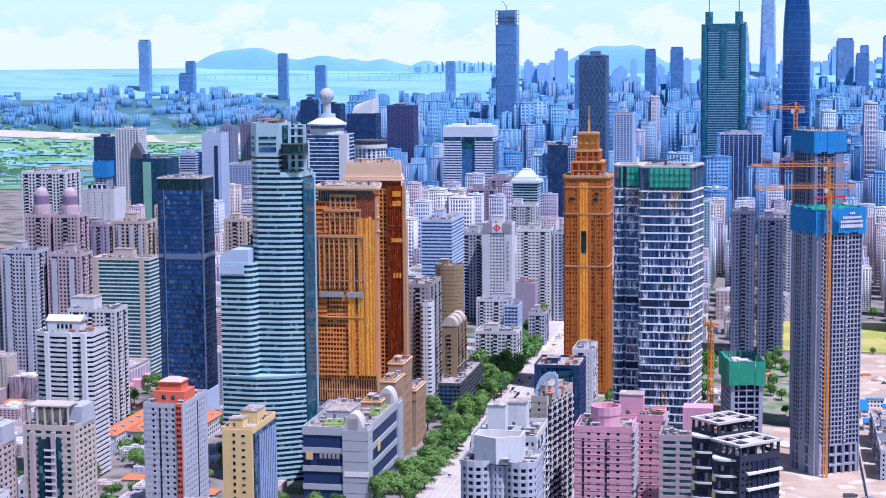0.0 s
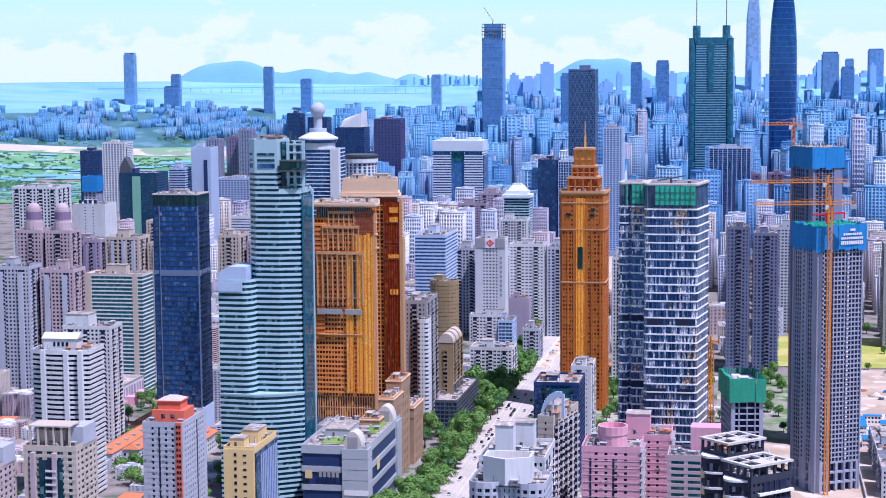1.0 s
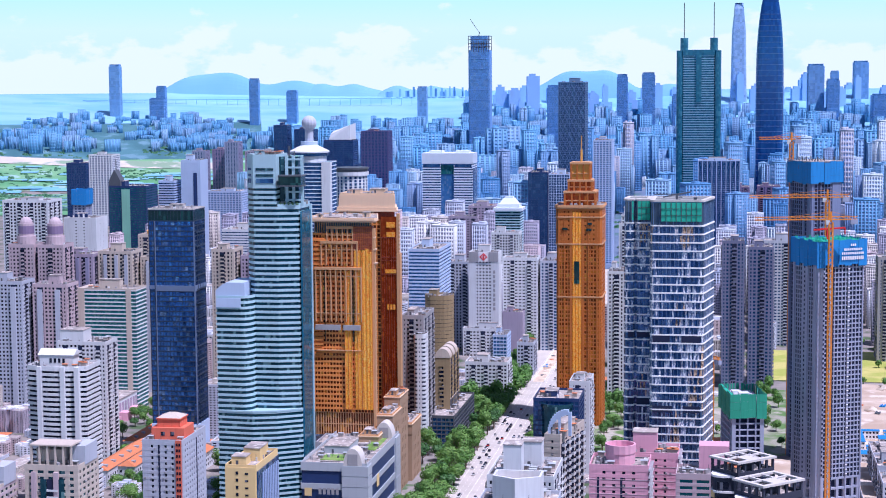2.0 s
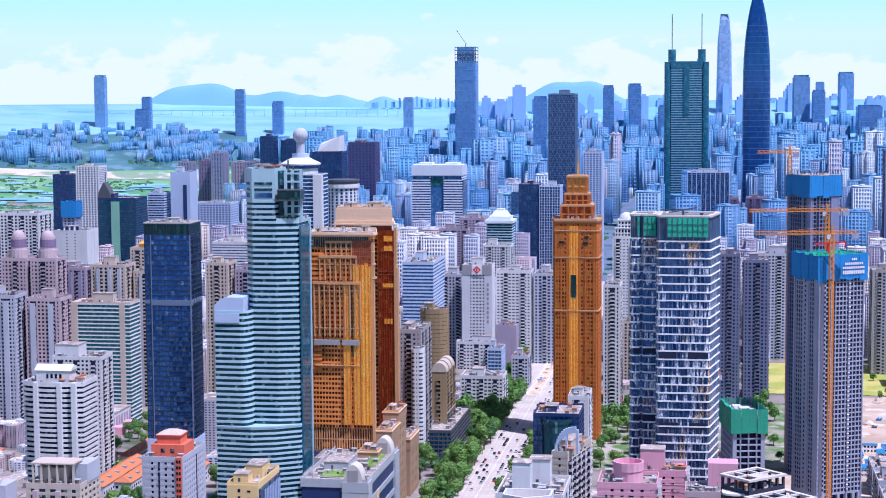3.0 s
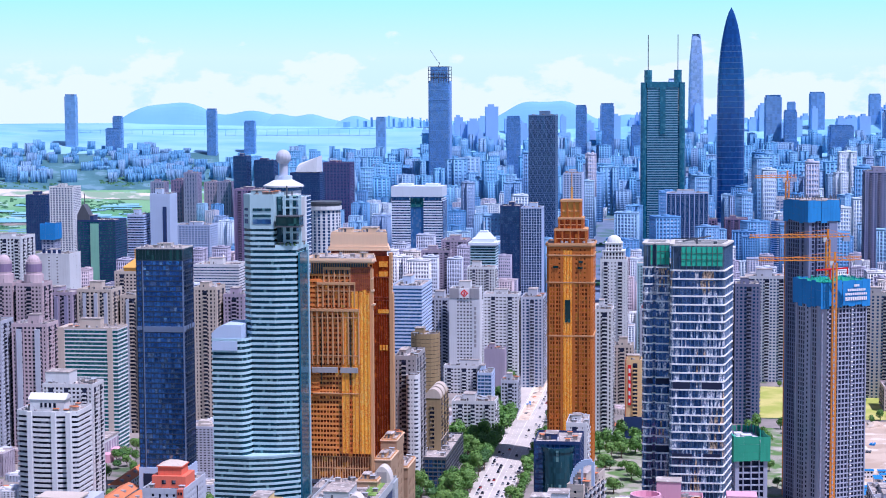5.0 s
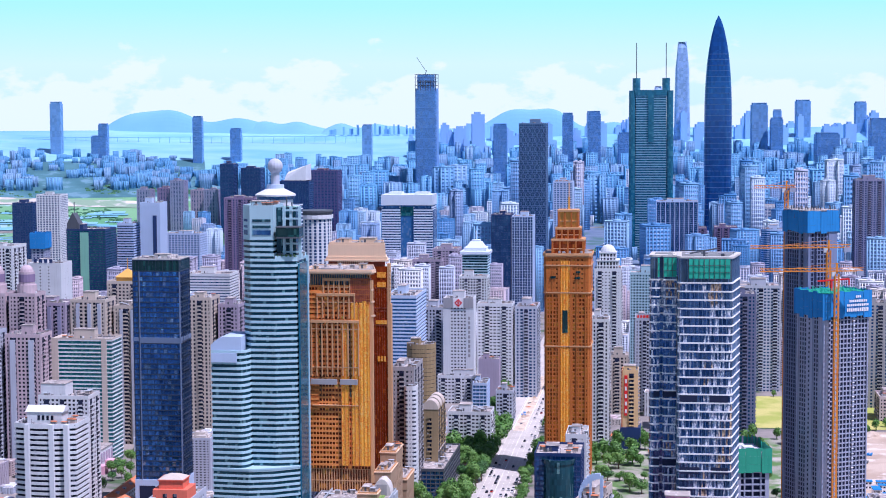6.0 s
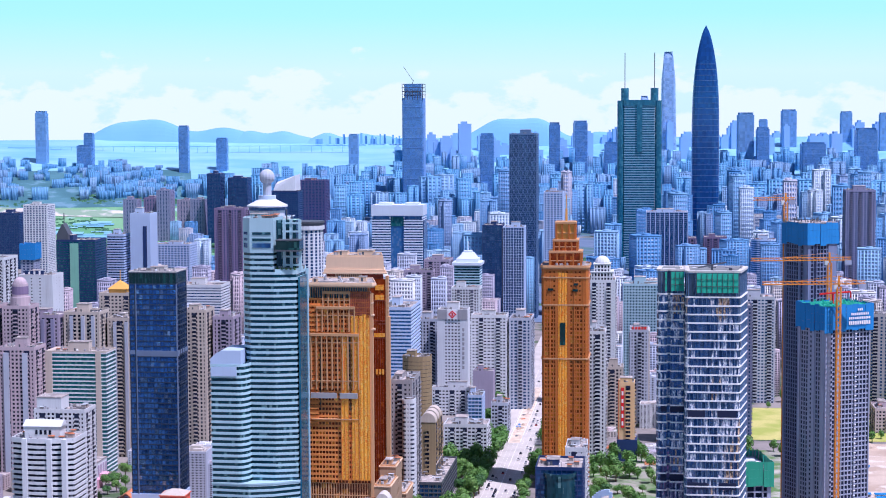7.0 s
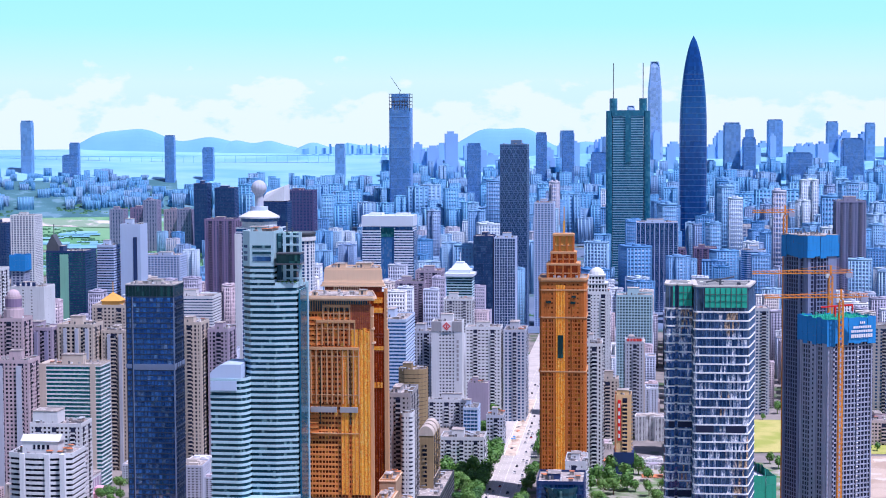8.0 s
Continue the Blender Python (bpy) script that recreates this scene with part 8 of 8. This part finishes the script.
def traffic():
    rnd = random.Random(5)
    b = Mb()
    for v in (-187.6, -184.4, -177.4, -173.6, -170.4):
        for u in range(700, 1900, 9):
            b.box(v - 0.09, v + 0.09, u, u + 4, 0.37, 0.39)
    for v in (-181.2, -180.8, -191.0, -167.6):
        b.box(v - 0.07, v + 0.07, 600, 2200, 0.37, 0.39)
    me = b.mesh("lane_marks", SIGNWHITE)
    ob = new("lane_marks", me)
    ob.matrix_world = TURN
    tagged(ob, "white dashed lane lines on the avenue", "road marking", kind="stuff")
    paints = [paint("car_white", (0.8, 0.8, 0.8), 0.3, 0.03), paint("car_black", (0.03, 0.03, 0.035), 0.25, 0.03), paint("car_silver", (0.5, 0.52, 0.55), 0.3, 0.03), paint("car_red", (0.5, 0.04, 0.03), 0.3, 0.03)]
    tyre = paint("tyre", (0.03, 0.03, 0.03), 0.9, 0.1)
    wheel = Mb().add([(x, 0.33 * math.cos(k * 0.524), 0.33 * math.sin(k * 0.524)) for x in (-0.11, 0.11) for k in range(12)], [tuple(range(12)), tuple(range(12, 24))] + [(k, (k + 1) % 12, 12 + (k + 1) % 12, 12 + k) for k in range(12)]).mesh("wheel", tyre)
    protos = []
    for i, c in enumerate(paints):
        bm = Mb().add([(x * s, y, z) for y, z, x in ((-2.25, 0.35, 0.85), (-2.25, 0.85, 0.8), (-1.3, 0.95, 0.85), (1.9, 0.95, 0.85), (2.25, 0.8, 0.8), (2.25, 0.35, 0.85)) for s in (-1, 1)], [(0, 1, 3, 2), (2, 3, 5, 4), (4, 5, 7, 6), (6, 7, 9, 8), (8, 9, 11, 10), (10, 11, 1, 0), (0, 2, 4, 6, 8, 10), (1, 11, 9, 7, 5, 3)])
        car = new("car", bm.mesh("car", c))
        part("cabin", Mb().prism([(-0.8, -1.2), (0.8, -1.2), (0.8, 1.5), (-0.8, 1.5)], 0.95, 1.45, top=[(-0.65, -0.5), (0.65, -0.5), (0.65, 1.1), (-0.65, 1.1)]).mesh("cabin", G_DARK), car, "dark tinted cabin glass")
        for x in (-0.82, 0.82):
            for y in (-1.4, 1.4):
                part("wheel", wheel, car, at=Matrix.Translation((x, y, 0.33)))
        tagged(car, ("white", "black", "silver", "red")[i] + " car driving along the sunlit avenue", "car", "traffic")
        protos.append(car)
    for i in range(120):
        lane = rnd.choice((-189.4, -186, -182.9, -169, -172, -175.6))
        u = rnd.uniform(960, 1850) if i % 3 else rnd.uniform(1090, 1230)
        if 1395 < u < 1710 and -191 < lane < -178:
            continue
        m = spot(lane, u, 0.36, 180 if lane < -181 else 0)
        k = i if i < 4 else rnd.choice((0, 0, 1, 2, 2, 3))
        if i < 4:
            protos[k].matrix_world = m
        else:
            copy_thing(protos[k], m)


traffic()


def roadworks():
    """Barriers round the island, diggers' heaps and stacked pipes on it."""
    rnd = random.Random(31)
    rail = Mb().box(0, 0.3, 0, 11.6, 0, 1.1).box(-0.15, 0.45, 0.6, 1.0, 0, 0.15).box(-0.15, 0.45, 10.6, 11.0, 0, 0.15).mesh("barrier", SIGNWHITE)
    for v in (-189.3, -179.6):
        f = thing("barrier_row", spot(v, 1406, 0.5), "row of white water-filled barriers along the roadworks", "barrier", "roadworks barriers")
        for k in range(25):
            part("barrier", rail, f, at=Matrix.Translation((0, k * 12.0, 0)))
    for i in range(9):
        n, rr, hh = 10, rnd.uniform(1.2, 2.6), rnd.uniform(0.8, 1.8)
        b = Mb().prism([(rr * math.cos(a * 0.628), rr * rnd.uniform(0.8, 1.2) * math.sin(a * 0.628)) for a in range(n)], 0, hh, top=[(rr * 0.25 * math.cos(a * 0.628), rr * 0.25 * math.sin(a * 0.628)) for a in range(n)])
        ob = new("spoil_heap", b.mesh("spoil_heap", EARTH))
        ob.matrix_world = spot(rnd.uniform(-187, -182), rnd.uniform(1420, 1690), 0.5)
        tagged(ob, "heap of brown earth on the roadworks island", "heap", "roadworks heaps")
    for i in range(7):
        b = Mb()
        for k in range(4):
            b.box(0, 5, k * 0.5, k * 0.5 + 0.42, 0, 0.42)
        ob = new("pipe_stack", b.mesh("pipe_stack", rnd.choice((TERRA, NETBLUE, STEEL))))
        ob.matrix_world = spot(rnd.uniform(-187, -184), rnd.uniform(1425, 1690), 0.5, rnd.uniform(60, 110))
        tagged(ob, "stack of pipes lying on the roadworks sand", "materials", "roadworks materials")


roadworks()
